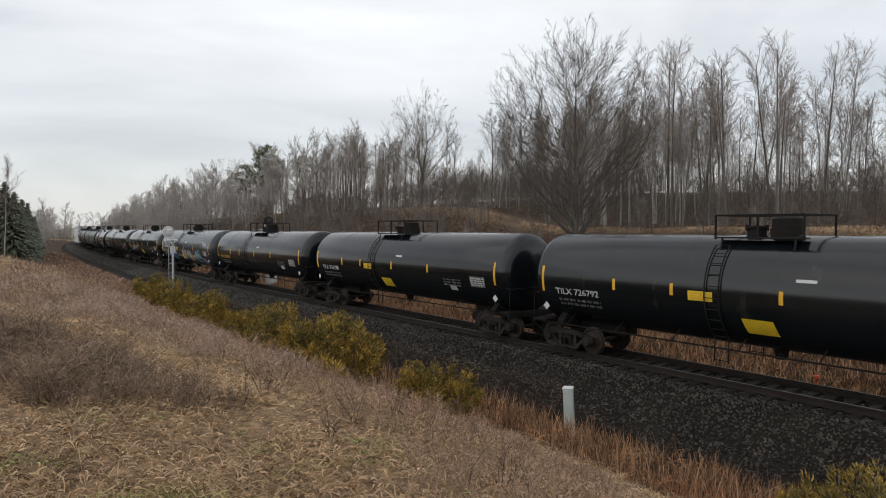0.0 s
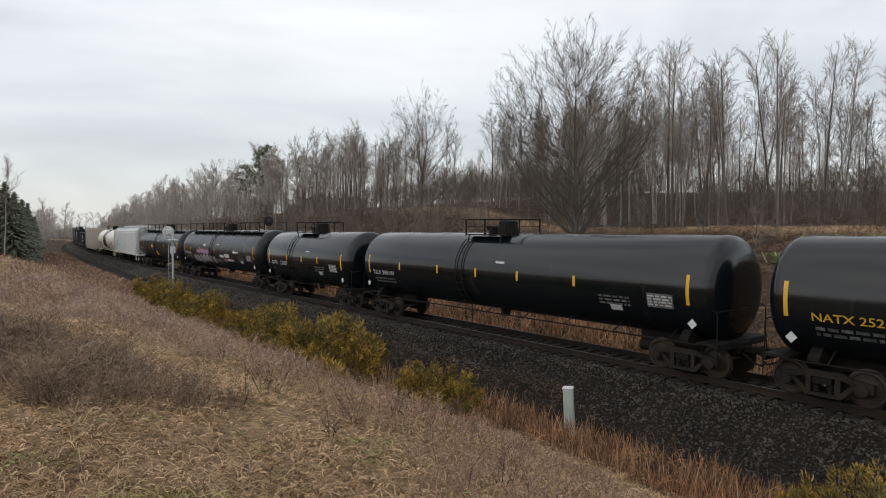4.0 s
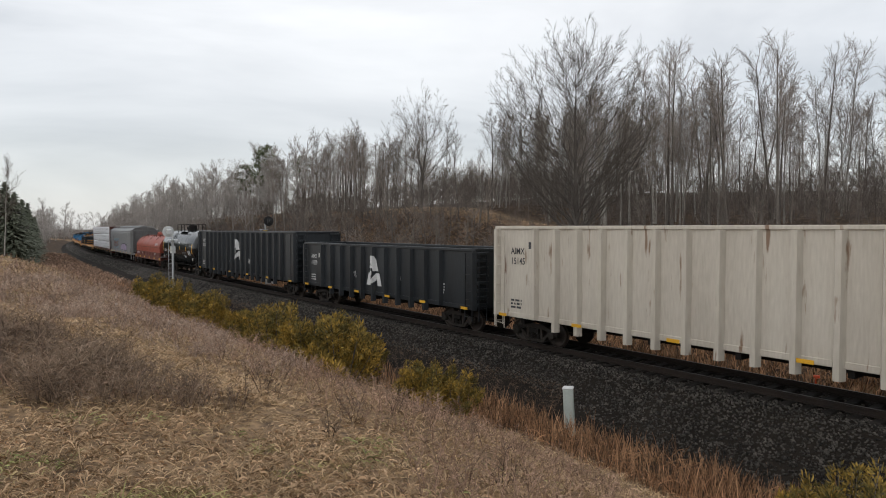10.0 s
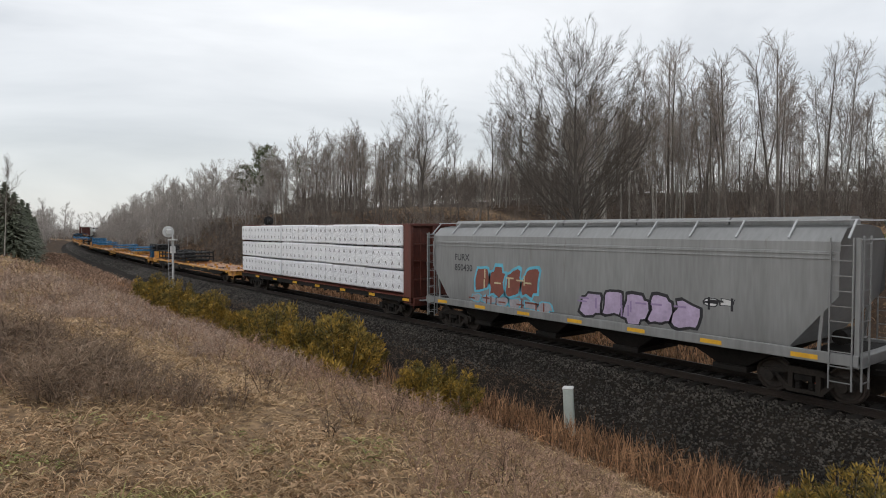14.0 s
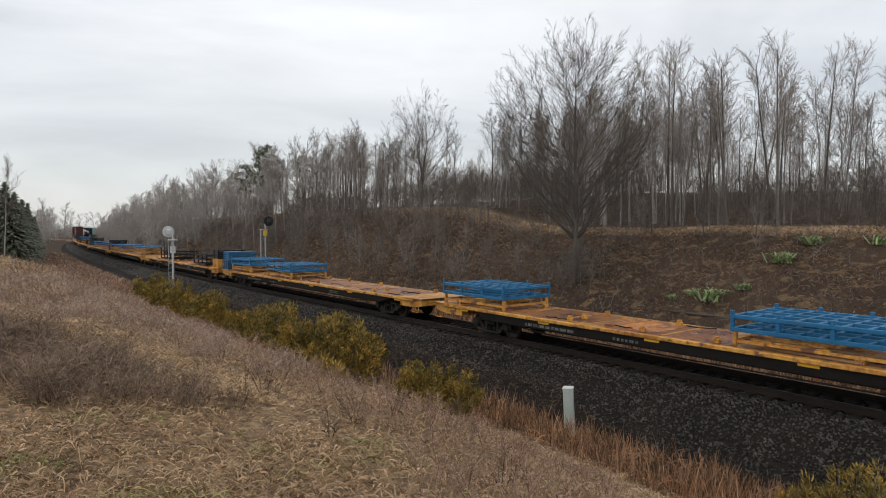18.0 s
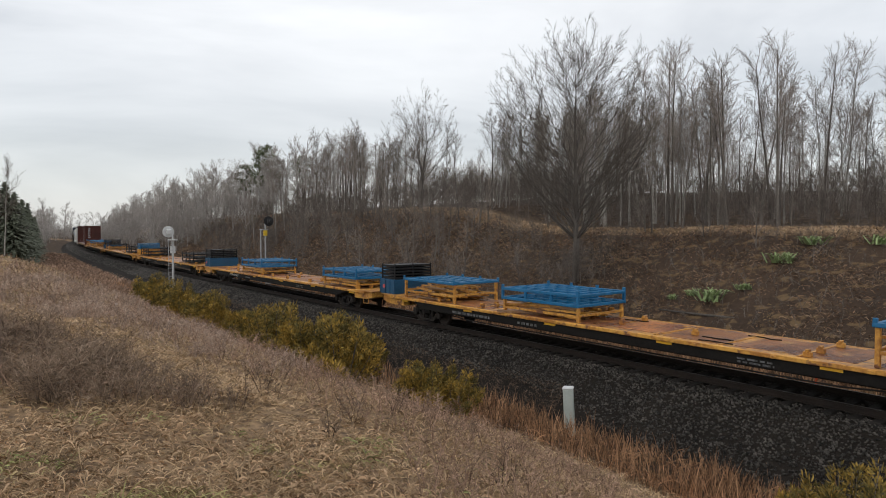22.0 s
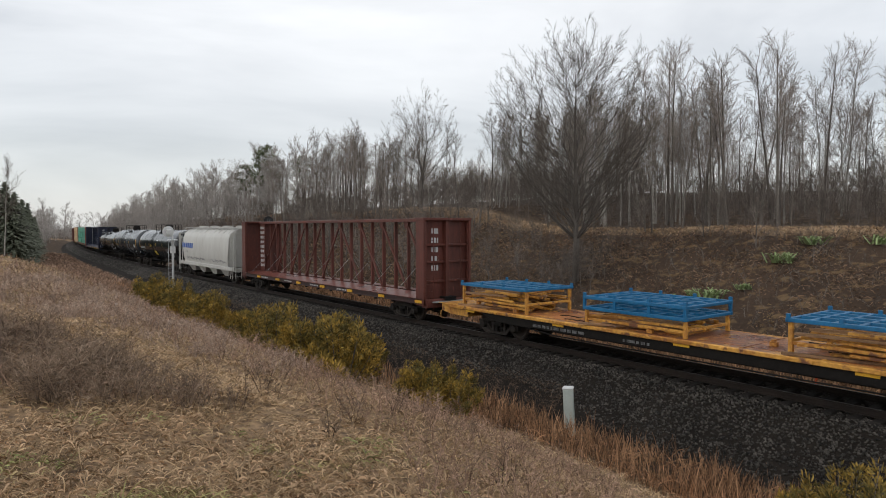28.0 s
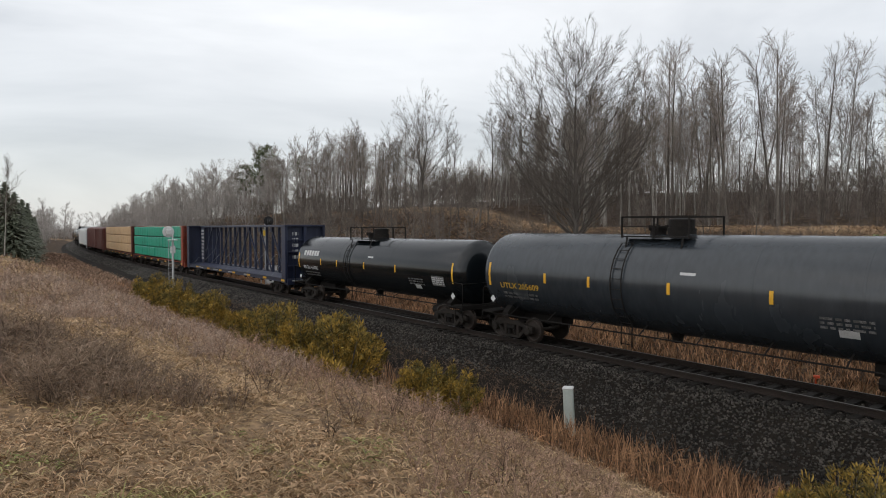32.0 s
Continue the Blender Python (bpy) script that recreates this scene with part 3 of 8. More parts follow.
def spray(parent, surf, x0, x1, z0, z1, n, fill, edge, seed, inner=None):
    """Spray-can lettering reduced to plain rounded shapes with an edge line."""
    rng = random.Random(seed)
    for grow, material, off, nm in ((1.16, edge, 0.008, "graffiti_edge"), (0.94, fill, 0.011, "graffiti_fill")):
        rg = random.Random(seed)
        vs, fs = [], []
        for k in range(n):
            w = (x1 - x0) / n
            cx, cz = x0 + w * (k + 0.5), (z0 + z1) / 2 + rg.uniform(-0.08, 0.08) * (z1 - z0)
            p = blob(0, 0, w * rg.uniform(0.85, 1.1), (z1 - z0) * rg.uniform(0.75, 1.05), rg)
            o = len(vs)
            vs.append((cx, cz))
            vs += [(cx + a * grow, cz + b * grow) for a, b in p]
            fs += [(o, o + 1 + i, o + 1 + (i + 1) % len(p)) for i in range(len(p))]
        stamp(nm, parent, vs, fs, material, surf, off)
    rs = []
    for k in range(n * 2):
        cx, cz = rng.uniform(x0, x1), rng.uniform(z0 * 0.7 + z1 * 0.3, z0 * 0.3 + z1 * 0.7)
        if k % 2:
            rs.append((cx, cx + 0.07, cz - 0.18, cz + 0.18))
        else:
            rs.append((cx - 0.2, cx + 0.2, cz, cz + 0.06))
    v, f = rects(rs, 1)
    stamp("graffiti_stroke", parent, v, f, inner or edge, surf, 0.014)


def scrawl(parent, surf, x0, x1, z0, z1, material, seed, n=5):
    """A thin sprayed tag: looping lines."""
    rng = random.Random(seed)
    vs, fs = [], []
    for k in range(n):
        w = (x1 - x0) / n
        px, pz = x0 + w * k, rng.uniform(z0, z1)
        for j in range(7):
            qx, qz = x0 + w * (k + (j + 1) / 7) + rng.uniform(-0.5, 0.5) * w, rng.uniform(z0, z1)
            dx, dz = qx - px, qz - pz
            ln = math.hypot(dx, dz) or 1
            ox, oz = -dz / ln * 0.022, dx / ln * 0.022
            o = len(vs)
            vs += [(px - ox, pz - oz), (qx - ox, qz - oz), (qx + ox, qz + oz), (px + ox, pz + oz)]
            fs.append((o, o + 1, o + 2, o + 3))
            px, pz = qx, qz
    return stamp("graffiti_tag", parent, vs, fs, material, surf, 0.012)


def flat_side(hw):
    return lambda x, z, o: (x, -hw - o, z)


def round_side(r, zc):
    return lambda x, z, o: (x, -math.sqrt(max(0.01, (r + o) ** 2 - (z - zc) ** 2)), z)


# ---- tank cars ----
def tank_car(tf, tr, label, r=1.60, zc=2.60, paint="black", top="short", bars=(0.12, 0.3, 0.5, 0.68, 0.85), mark=None, markmat="letter", sill=False, dome=-0.5, band=None, long_panel=True, seed=1):
    L = (tr - tf) * SPEED
    car = new("tank_car")
    tagged(car, label, "tank car", "cars of the freight train")
    rng = random.Random(seed)
    a = L / 2 - 1.12
    mb = MB()
    n = 9
    hd = 0.52
    prof = [(-a - hd * math.sin(math.pi / 2 * k / n), max(0.02, r * math.cos(math.pi / 2 * k / n) ** 0.48)) for k in range(n, -1, -1)]
    segs = max(4, round(2 * a / 2.6))
    for k in range(1, segs):
        x = -a + 2 * a * k / segs
        prof += [(x - 0.035, r), (x - 0.03, r + 0.006), (x + 0.03, r + 0.006), (x + 0.035, r)]
    prof += [(a + hd * math.sin(math.pi / 2 * k / n), max(0.02, r * math.cos(math.pi / 2 * k / n) ** 0.48)) for k in range(n + 1)]
    mb.lathe(prof, 56, "x", (0, 0, zc))
    part("tank_shell", mb, M[paint], car, smooth=True)
    surf = round_side(r, zc)
    dark = M["under"]
    if band:
        mb = MB()
        mb.lathe([(band[0], r + 0.004), (band[0], r + 0.012), (band[1], r + 0.012), (band[1], r + 0.004)], 56, "x", (0, 0, zc))
        part("black_band", mb, M["black"], car, "black painted band round the middle", smooth=True)
    # stub sills, bolsters and end platforms
    frame_mat = M[paint] if sill else dark
    for s in (-1, 1):
        mb = MB()
        mb.box(s * (L / 2 - 0.55), s * (L / 2 - 3.9), -0.33, 0.33, 0.72, 1.05)
        mb.prism([(-1.25, 1.02), (-1.25, 1.12), (-0.9, zc - r * 0.72), (-0.75, zc - r * 0.86), (0.75, zc - r * 0.86), (0.9, zc - r * 0.72), (1.25, 1.12), (1.25, 1.02), (0.4, 0.80), (-0.4, 0.80)], s * (L / 2 - 1.8) - 0.14, s * (L / 2 - 1.8) + 0.14)
        part("stub_sill", mb, dark, car)
        mb = MB()
        mb.box(s * (L / 2 - 0.62), s * (L / 2 - 1.28), -1.45, 1.45, 1.03, 1.10)
        mb.box(s * (L / 2 - 0.62), s * (L / 2 - 0.70), -1.45, 1.45, 0.90, 1.03)
        part("end_platform", mb, frame_mat, car)
        for y in (-1, 1):
            mb = MB()
            mb.tube([(s * (L / 2 - 0.66), y * 1.42, 1.1), (s * (L / 2 - 0.66), y * 1.42, 1.95), (s * (L / 2 - 0.75), y * 1.40, 2.05), (s * (L / 2 - 1.5), y * 1.40, 2.05)], 0.02, 5)
            mb.tube([(s * (L / 2 - 0.64), y * 1.45, 1.0), (s * (L / 2 - 0.64), y * 1.45, 0.5), (s * (L / 2 - 1.1), y * 1.45, 0.5), (s * (L / 2 - 1.1), y * 1.45, 1.0)], 0.018, 5)
            part("grab_iron", mb, frame_mat, car)
        mb = MB()
        mb.tube([(s * (L / 2 - 0.68), -1.4, 2.02), (s * (L / 2 - 0.60), 0, 2.05), (s * (L / 2 - 0.68), 1.4, 2.02)], 0.02, 5)
        part("end_rail", mb, frame_mat, car)
    # long handrail along each side on brackets
    for y in (-1, 1):
        mb = MB()
        z = 1.02 if not sill else 1.12
        yy = y * 1.42
        mb.tube([(-L / 2 + 1.3, yy, z), (L / 2 - 1.3, yy, z)], 0.02 if not sill else 0.04, 5)
        k = int(L / 2.4)
        for i in range(k + 1):
            x = -L / 2 + 2.2 + (L - 4.4) * i / k
            zz = zc - r * 0.80
            mb.bar((x, yy, z), (x, y * r * 0.58, zz), 0.04 if not sill else 0.1, 0.02)
        part("side_rail", mb, frame_mat, car)
    if sill:
        for y in (-1, 1):
            for x in (-L / 2 + 3.2, -L / 2 + 5.4, 0.5, L / 2 - 3.2, L / 2 - 5.4):
                mb = MB()
                mb.bar((x, y * 1.42, 1.1), (x + 0.25, y * 1.22, zc - r * 0.55), 0.14, 0.04)
                part("sill_bracket", mb, frame_mat, car)
    # brake reservoir and piping under the belly
    mb = MB().lathe([(0.9, 0.02), (0.92, 0.2), (1.75, 0.2), (1.77, 0.02)], 14, "x", (L / 2 - 4.6, -0.55, 0.62))
    mb.tube([(-L / 2 + 3.4, -0.45, 0.84), (L / 2 - 3.4, -0.45, 0.84)], 0.022, 5)
    part("brake_reservoir", mb, dark, car)
    mb = MB().lathe([(zc - r - 0.28, 0.16), (zc - r - 0.1, 0.18), (zc - r + 0.1, 0.3)], 12, "z", (dome, 0, 0))
    part("bottom_outlet", mb, dark, car)
    # top fittings: housing, platform, railing, ladders
    tz = zc + r
    mb = MB()
    mb.lathe([(tz - 0.1, 0.44), (tz + 0.20, 0.44), (tz + 0.20, 0.40), (tz + 0.46, 0.40), (tz + 0.50, 0.36), (tz + 0.52, 0.1)], 22, "z", (dome + 0.1, 0, 0))
    part("valve_housing", mb, M["under"], car, "black round valve housing", smooth=True)
    mb = MB()
    mb.lathe([(tz - 0.1, 0.26), (tz + 0.18, 0.26), (tz + 0.20, 0.30), (tz + 0.25, 0.30), (tz + 0.28, 0.1)], 18, "z", (dome - 0.75, 0, 0))
    for k in range(6):
        t = k * math.pi / 3
        mb.box(dome - 0.75 + 0.3 * math.cos(t) - 0.03, dome - 0.75 + 0.3 * math.cos(t) + 0.03, 0.3 * math.sin(t) - 0.03, 0.3 * math.sin(t) + 0.03, tz + 0.12, tz + 0.30)
    part("manway", mb, dark, car, smooth=False)
    if top == "short":
        x0, x1 = dome - 1.45, dome + 0.95
        for y in (-1, 1):
            mb = MB()
            mb.box(x0, x1, y * 0.62, y * 1.02, tz - 0.09, tz - 0.05)
            for x in (x0 + 0.2, x1 - 0.2):
                mb.bar((x, y * 0.98, tz - 0.06), (x, y * 1.12, zc + r * 0.62), 0.05, 0.03)
            part("walkway", mb, dark, car)
        mb = MB()
        for y in (-1, 1):
            for x in (x0, (x0 + x1) / 2, x1):
                mb.bar((x, y * 1.0, tz - 0.12), (x, y * 1.0, tz + 0.56), 0.05, 0.05)
            mb.bar((x0, y * 1.0, tz + 0.56), (x1, y * 1.0, tz + 0.56), 0.06, 0.045)
            mb.bar((x0, y * 1.0, tz + 0.26), (x1, y * 1.0, tz + 0.26), 0.02, 0.02)
        for x in (x0, x1):
            mb.bar((x, -1.0, tz + 0.56), (x, 1.0, tz + 0.56), 0.06, 0.04)
        part("top_railing", mb, dark, car)
    else:
        x0, x1 = -a + 0.5, a - 0.4
        mb = MB()
        mb.box(x0, x1, -1.08, -0.72, tz - 0.16, tz - 0.11)
        part("walkway", mb, dark, car, "dark running board along the shell")
        mb = MB()
        k = 9
        for i in range(k + 1):
            x = x0 + (x1 - x0) * i / k
            mb.bar((x, -1.1, tz - 0.42), (x, -1.1, tz + 0.58), 0.05, 0.035)
            mb.bar((x, -1.1, tz - 0.13), (x, -0.4, tz - 0.06), 0.04, 0.03)
        mb.bar((x0, -1.1, tz + 0.58), (x1, -1.1, tz + 0.58), 0.05, 0.035)
        part("top_railing", mb, dark, car)
        mb = MB()
        for i in range(k // 2 + 1):
            x = x0 + (x1 - x0) * i / (k // 2)
            mb.bar((x, 0.95, tz - 0.25), (x, 0.95, tz + 0.56), 0.05, 0.035)
        mb.bar((x0, 0.95, tz + 0.56), (x1, 0.95, tz + 0.56), 0.05, 0.03)
        part("top_railing", mb, dark, car)
    # ladder that follows the shell down from the platform
    lx = dome + (-1.2 if top == "short" else -0.3)
    for y in (-1, 1):
        mb = MB()
        path = []
        for k in range(10):
            t = radians(52 - k * 11.5)
            path.append((y * (r + 0.07) * math.cos(t), zc + (r + 0.07) * math.sin(t)))
        for u in (-0.21, 0.21):
            mb.tube([(lx + u, p[0], p[1]) for p in path] + [(lx + u, path[-1][0], 0.55)], 0.02, 4)
        for p in path:
            mb.tube([(lx - 0.21, *p), (lx + 0.21, *p)], 0.015, 4)
        mb.tube([(lx - 0.21, path[-1][0], 0.6), (lx + 0.21, path[-1][0], 0.6)], 0.015, 4)
        part("ladder", mb, dark, car)
    # yellow reflectors, notices, placards
    zl = zc - 0.03
    for i, b in enumerate(bars):
        x = -a + 2 * a * b
        end = b < 0.04 or b > 0.96
        panel(car, surf, x - 0.055, x + 0.055, zl - (0.42 if end else 0.16), zl + (0.48 if end else 0.20), M["yellow"], "reflector")
    if mark:
        letters(car, mark, -a + 0.72, zc - 0.50, 0.205, M[markmat], surf, 1.2)
        notice(car, surf, -a + 0.8, -a + 2.6, zc - 0.92, zc - 0.62, 2, M["decal"], rng)
    panel(car, surf, a - 1.75, a - 0.85, zc - 0.62, zc - 0.18, M["decal"], "test_panel", n=4)
    notice(car, surf, a - 1.72, a - 0.88, zc - 0.58, zc - 0.22, 4, M["letter"], rng)
    notice(car, surf, a - 3.6, a - 2.4, zc - 0.7, zc - 0.35, 3, M["decal"], rng)
    for x in (-a + 0.25, a - 0.25):
        q = 0.15
        holder = stamp("placard_holder", car, [(x - q, zc - 0.98), (x, zc - 0.98 - q), (x + q, zc - 0.98), (x, zc - 0.98 + q)], [(0, 1, 2, 3)], M["whitepaint"], lambda u, z, o: (u, -r * 0.93 - 0.03, z), 0.0)
        holder["label"] = "white diamond placard"
    panel(car, surf, a - 3.2, a - 2.75, zc - 0.86, zc - 0.66, M["letter"], "stencil", n=2)
    panel(car, surf, dome + 1.0, dome + 1.5, zc + 0.42, zc + 0.50, M["letter"], "stencil", n=2)
    if long_panel:
        panel(car, surf, dome - 1.95, dome - 1.2, zc - 0.28, zc + 0.0, M["lemon"], "warning_panel")
        notice(car, surf, dome - 1.9, dome - 1.25, zc - 0.26, zc - 0.02, 3, M["yellow"], rng)
        panel(car, surf, dome - 0.35, dome + 0.5, zc - 1.08, zc - 0.66, M["lemon"], "warning_panel", skew=-0.2)
    running_gear(car, L, 1.95)
    movers.append((car, (tf + tr) / 2, None))
    return car, surf, L, a


# ---- gondolas ----
def gondola(tf, tr, label, h, paint, ribs=14, mark=None, markmat="letter", drop=False, logo=0.0, seed=1):
    L = (tr - tf) * SPEED
    car = new("gondola")
    tagged(car, label, "gondola", "cars of the freight train")
    rng = random.Random(seed)
    b, hw, z0 = L / 2 - 0.62, 1.50, 1.02
    m = M[paint]
    for y in (-1, 1):
        part("side_sheet", MB().box(-b, b, y * (hw - 0.07), y * (hw - 0.03), z0, h - 0.06), m, car)
        part("top_chord", MB().box(-b - 0.02, b + 0.02, y * (hw - 0.13), y * (hw + 0.03), h - 0.12, h, 0.015), m, car)
        part("side_sill", MB().box(-b, b, y * (hw - 0.12), y * (hw + 0.0), z0 - 0.02, z0 + 0.16, 0.012), m, car)
        for k in range(ribs):
            if k in (1, ribs - 2):
                continue
            x = -b + 0.1 + (2 * b - 0.2) * k / (ribs - 1)
            mb = MB()
            low = z0 - (0.32 if drop and 2 < k < ribs - 3 else 0.0)
            mb.prism([(x - 0.15, y * (hw - 0.04)), (x - 0.07, y * (hw + 0.15)), (x + 0.07, y * (hw + 0.15)), (x + 0.15, y * (hw - 0.04))], 0, 1)
            mb.v = [(v[1], v[2], low + (h - 0.12 - low) * v[0]) for v in mb.v]
            part("side_post", mb, m, car)
    part("floor", MB().box(-b, b, -hw + 0.07, hw - 0.07, z0 - 0.05, z0 + 0.05), M["under"], car)
    for s in (-1, 1):
        part("end_sheet", MB().box(s * (b - 0.06), s * b, -hw + 0.07, hw - 0.07, z0, h - 0.06), m, car)
        part("top_chord", MB().box(s * (b - 0.08), s * (b + 0.06), -hw, hw, h - 0.12, h + 0.004, 0.015), m, car)
        nrib = 8
        for k in range(nrib):
            z = z0 + 0.2 + (h - z0 - 0.4) * k / (nrib - 1)
            for y0, y1 in ((-hw + 0.02, -hw + 0.62), (hw - 0.62, hw - 0.02)):
                part("end_rib", MB().box(s * b, s * (b + 0.12), y0, y1, z - 0.07, z + 0.07, 0.02), m, car)
        for y in (-1, 1):
            part("ladder", ladder(s * (b - 0.34), y * (hw + 0.09), 0.55, h - 0.2, 0.45), m, car)
            part("ladder", ladder(s * (b + 0.14), y * (hw - 0.28), 0.55, h - 0.2, 0.42, "y"), m, car)
    mb = MB().box(-L / 2 + 0.5, L / 2 - 0.5, -0.32, 0.32, 0.68, z0 - 0.05)
    for k in range(7):
        x = -b + 2 * b * (k + 0.5) / 7
        mb.box(x - 0.08, x + 0.08, -hw + 0.1, hw - 0.1, 0.78, z0 - 0.04)
    part("center_sill", mb, M["under"], car)
    surf = flat_side(hw - 0.03)
    k = 6
    for i in range(k):
        x = -b + 0.55 + (2 * b - 1.1) * i / (k - 1)
        part("reflector", MB().box(x - 0.21, x + 0.21, -hw - 0.165, -hw - 0.155, z0 + 0.0, z0 + 0.11), M["yellow"], car)
    low_mark = 0.45 if paint == "gonwhite" else 0.3
    if mark:
        letters(car, mark[0], -b + 0.82, h - 0.62 - low_mark, 0.25, M[markmat], surf, 0.85)
        letters(car, mark[1], -b + 0.82, h - 1.0 - low_mark, 0.25, M[markmat], surf, 0.85)
        notice(car, surf, -b + 0.82, -b + 1.4, z0 + 0.3, z0 + 0.7, 3, M[markmat], rng)
    panel(car, surf, -b + 1.75, -b + 1.95, h - 0.85, h - 0.6, M[markmat], "stencil", n=1)
    notice(car, surf, b - 2.6, b - 2.1, z0 + 0.5, z0 + 1.0, 4, M[markmat], rng)
    if logo:
        gap = (2 * b - 0.2) / (ribs - 1)
        x, z, s = -b + 0.1 + gap * round((logo - 0.1) / gap), z0 + 0.465 + (h - 3.55) * 0.88, 0.42

        def over_post(u, w, o):
            return (u, -float(np.interp(abs(u - x), [0, 0.11, 0.21], [hw + 0.16, hw + 0.16, hw - 0.025])) - o, w)
        strokes = MB()

        def quad(p):
            lift = 0.008 + 0.004 * (len(strokes.f) // 48 % 4)
            vs, fs = [], []
            for i in range(13):
                for j in range(5):
                    t, w = i / 12, j / 4
                    lo, hi = [p[0][c] + (p[1][c] - p[0][c]) * t for c in (0, 1)], [p[3][c] + (p[2][c] - p[3][c]) * t for c in (0, 1)]
                    vs.append(over_post(x + s * (lo[0] + (hi[0] - lo[0]) * w), z + s * (lo[1] + (hi[1] - lo[1]) * w), lift))
            fs = [(5 * i + j, 5 * i + 5 + j, 5 * i + 6 + j, 5 * i + 1 + j) for i in range(12) for j in range(4)]
            strokes.add(vs, fs)
        quad([(-1.0, 1.75), (-0.30, 1.75), (0.22, 3.6), (-0.36, 3.6)])
        quad([(0.30, 1.75), (1.0, 1.75), (0.36, 3.6), (-0.22, 3.6)])
        quad([(-0.5, 2.15), (0.5, 2.15), (0.42, 2.45), (-0.42, 2.45)])
        quad([(-0.14, 1.25), (0.14, 1.25), (0.14, 1.75), (-0.14, 1.75)])
        quad([(-1.75, 0), (-0.85, 0), (-0.62, 1.5), (-1.25, 1.5)])
        quad([(-1.25, 1.5), (-0.55, 1.5), (0.25, 0.3), (-0.25, 0.3)])
        quad([(0.55, 1.5), (1.25, 1.5), (0.25, 0.3), (-0.25, 0.3)])
        quad([(0.85, 0), (1.75, 0), (1.25, 1.5), (0.62, 1.5)])
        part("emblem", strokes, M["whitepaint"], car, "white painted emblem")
        for k, (dx, zz) in enumerate(((-2.1, 0.9), (2.2, 1.0))):
            scrawl(car, surf, x + dx - 0.25, x + dx + 0.25, z0 + zz - 0.2, z0 + zz + 0.2, M["letter"], seed + k, 3)
    running_gear(car, L, 2.3)
    movers.append((car, (tf + tr) / 2, None))
    return car, surf, L, b


# ---- covered hoppers ----
def covered_hopper(tf, tr, label, paint, top=4.55, rounded=0.0, mark=None, frame="", seed=1, bays=3):
    L = (tr - tf) * SPEED
    car = new("covered_hopper")
    tagged(car, label, "hopper car", "cars of the freight train")
    rng = random.Random(seed)
    m = M[paint]
    b, hw = L / 2 - 0.7, 1.53
    zs = 1.35
    eave = top - 0.55
    if rounded:
        prof = [(-hw * 0.94, zs), (-hw, zs + 0.5), (-hw, zs + 1.3), (-hw * 0.97, eave - 0.35), (-hw * 0.86, eave + 0.05), (-hw * 0.62, top - 0.2), (-hw * 0.3, top - 0.06), (0, top - 0.03)]
    else:
        prof = [(-hw * 0.97, zs), (-hw, zs + 0.12), (-hw, 2.1), (-hw, 2.6), (-hw, 2.75), (-hw, eave - 0.25), (-hw + 0.03, eave - 0.23), (-hw * 0.97, eave), (-hw * 0.72, top - 0.22), (-hw * 0.35, top - 0.14), (0, top - 0.12)]
    prof = prof + [(-y, z) for y, z in prof[-2::-1]]
    # body: full at the top, cut back at the ends below by the slope sheets
    cut = 0.35 if rounded else 1.15
    top_in = 1.25 if rounded else 0.45
    mb = MB()
    k = len(prof)
    vs = []
    for x in (-1, 1):
        for y, z in prof:
            q = 1 - min(1, max(0, (z - zs) / (2.75 - zs)))
            vs.append((x * (b - top_in - q * cut), y, z))
    fs = [tuple(range(k)), tuple(range(2 * k - 1, k - 1, -1))] + [(i, i + 1, k + i + 1, k + i) for i in range(k - 1)] + [(k - 1, 0, k, 2 * k - 1)]
    mb.add(vs, fs)
    part("hopper_body", mb, m, car, smooth=True)
    surf = flat_side(hw)
    if rounded:
        def surf(x, z, o):
            y = np.interp(z, [p[1] for p in prof[:8]], [p[0] for p in prof[:8]])
            return (x, float(y) - o - 0.012, z)
    # side sills and end frames
    for y in (-1, 1):
        part("side_sill", MB().box(-b, b, y * (hw - 0.06), y * (hw + 0.05), zs - 0.26, zs + 0.02, 0.015), m, car)
        for s in (-1, 1):
            mb = MB()
            mb.bar((s * (b - 0.05), y * (hw - 0.04), zs - 0.2), (s * (b - 0.05), y * (hw - 0.04), eave + 0.1), 0.1, 0.1)
            part("corner_post", mb, m, car)
            part("ladder", ladder(s * (b - 0.38), y * (hw + 0.06), 0.5, top - 0.45, 0.5), m, car)
            mb = MB().bar((s * (b - 0.9), y * (hw - 0.05), zs), (s * (b - 0.7), y * (hw - 0.05), eave - 0.2), 0.07, 0.07)
            part("end_post", mb, m, car)
    for s in (-1, 1):
        part("end_sill", MB().box(s * (b - 0.25), s * b, -hw, hw, zs - 0.3, zs - 0.04, 0.015), m, car)
        part("ladder", ladder(s * (b + 0.02), -hw + 0.35, 0.5, top - 0.4, 0.45, "y"), m, car)
        part("end_rail", MB().tube([(s * b, -hw, top - 0.5), (s * b, hw, top - 0.5)], 0.03, 5), m, car)
        mb = MB().box(s * (b - 1.3), s * (b - 0.05), -hw + 0.1, hw - 0.1, zs - 0.12, zs - 0.06)
        part("end_platform", mb, M["under"], car)
        mb = MB().lathe([(-0.5, 0.02), (-0.48, 0.2), (0.48, 0.2), (0.5, 0.02)], 12, "y", (s * (b - 0.8), 0, zs + 0.25))
        part("brake_cylinder", mb, M["under"], car)
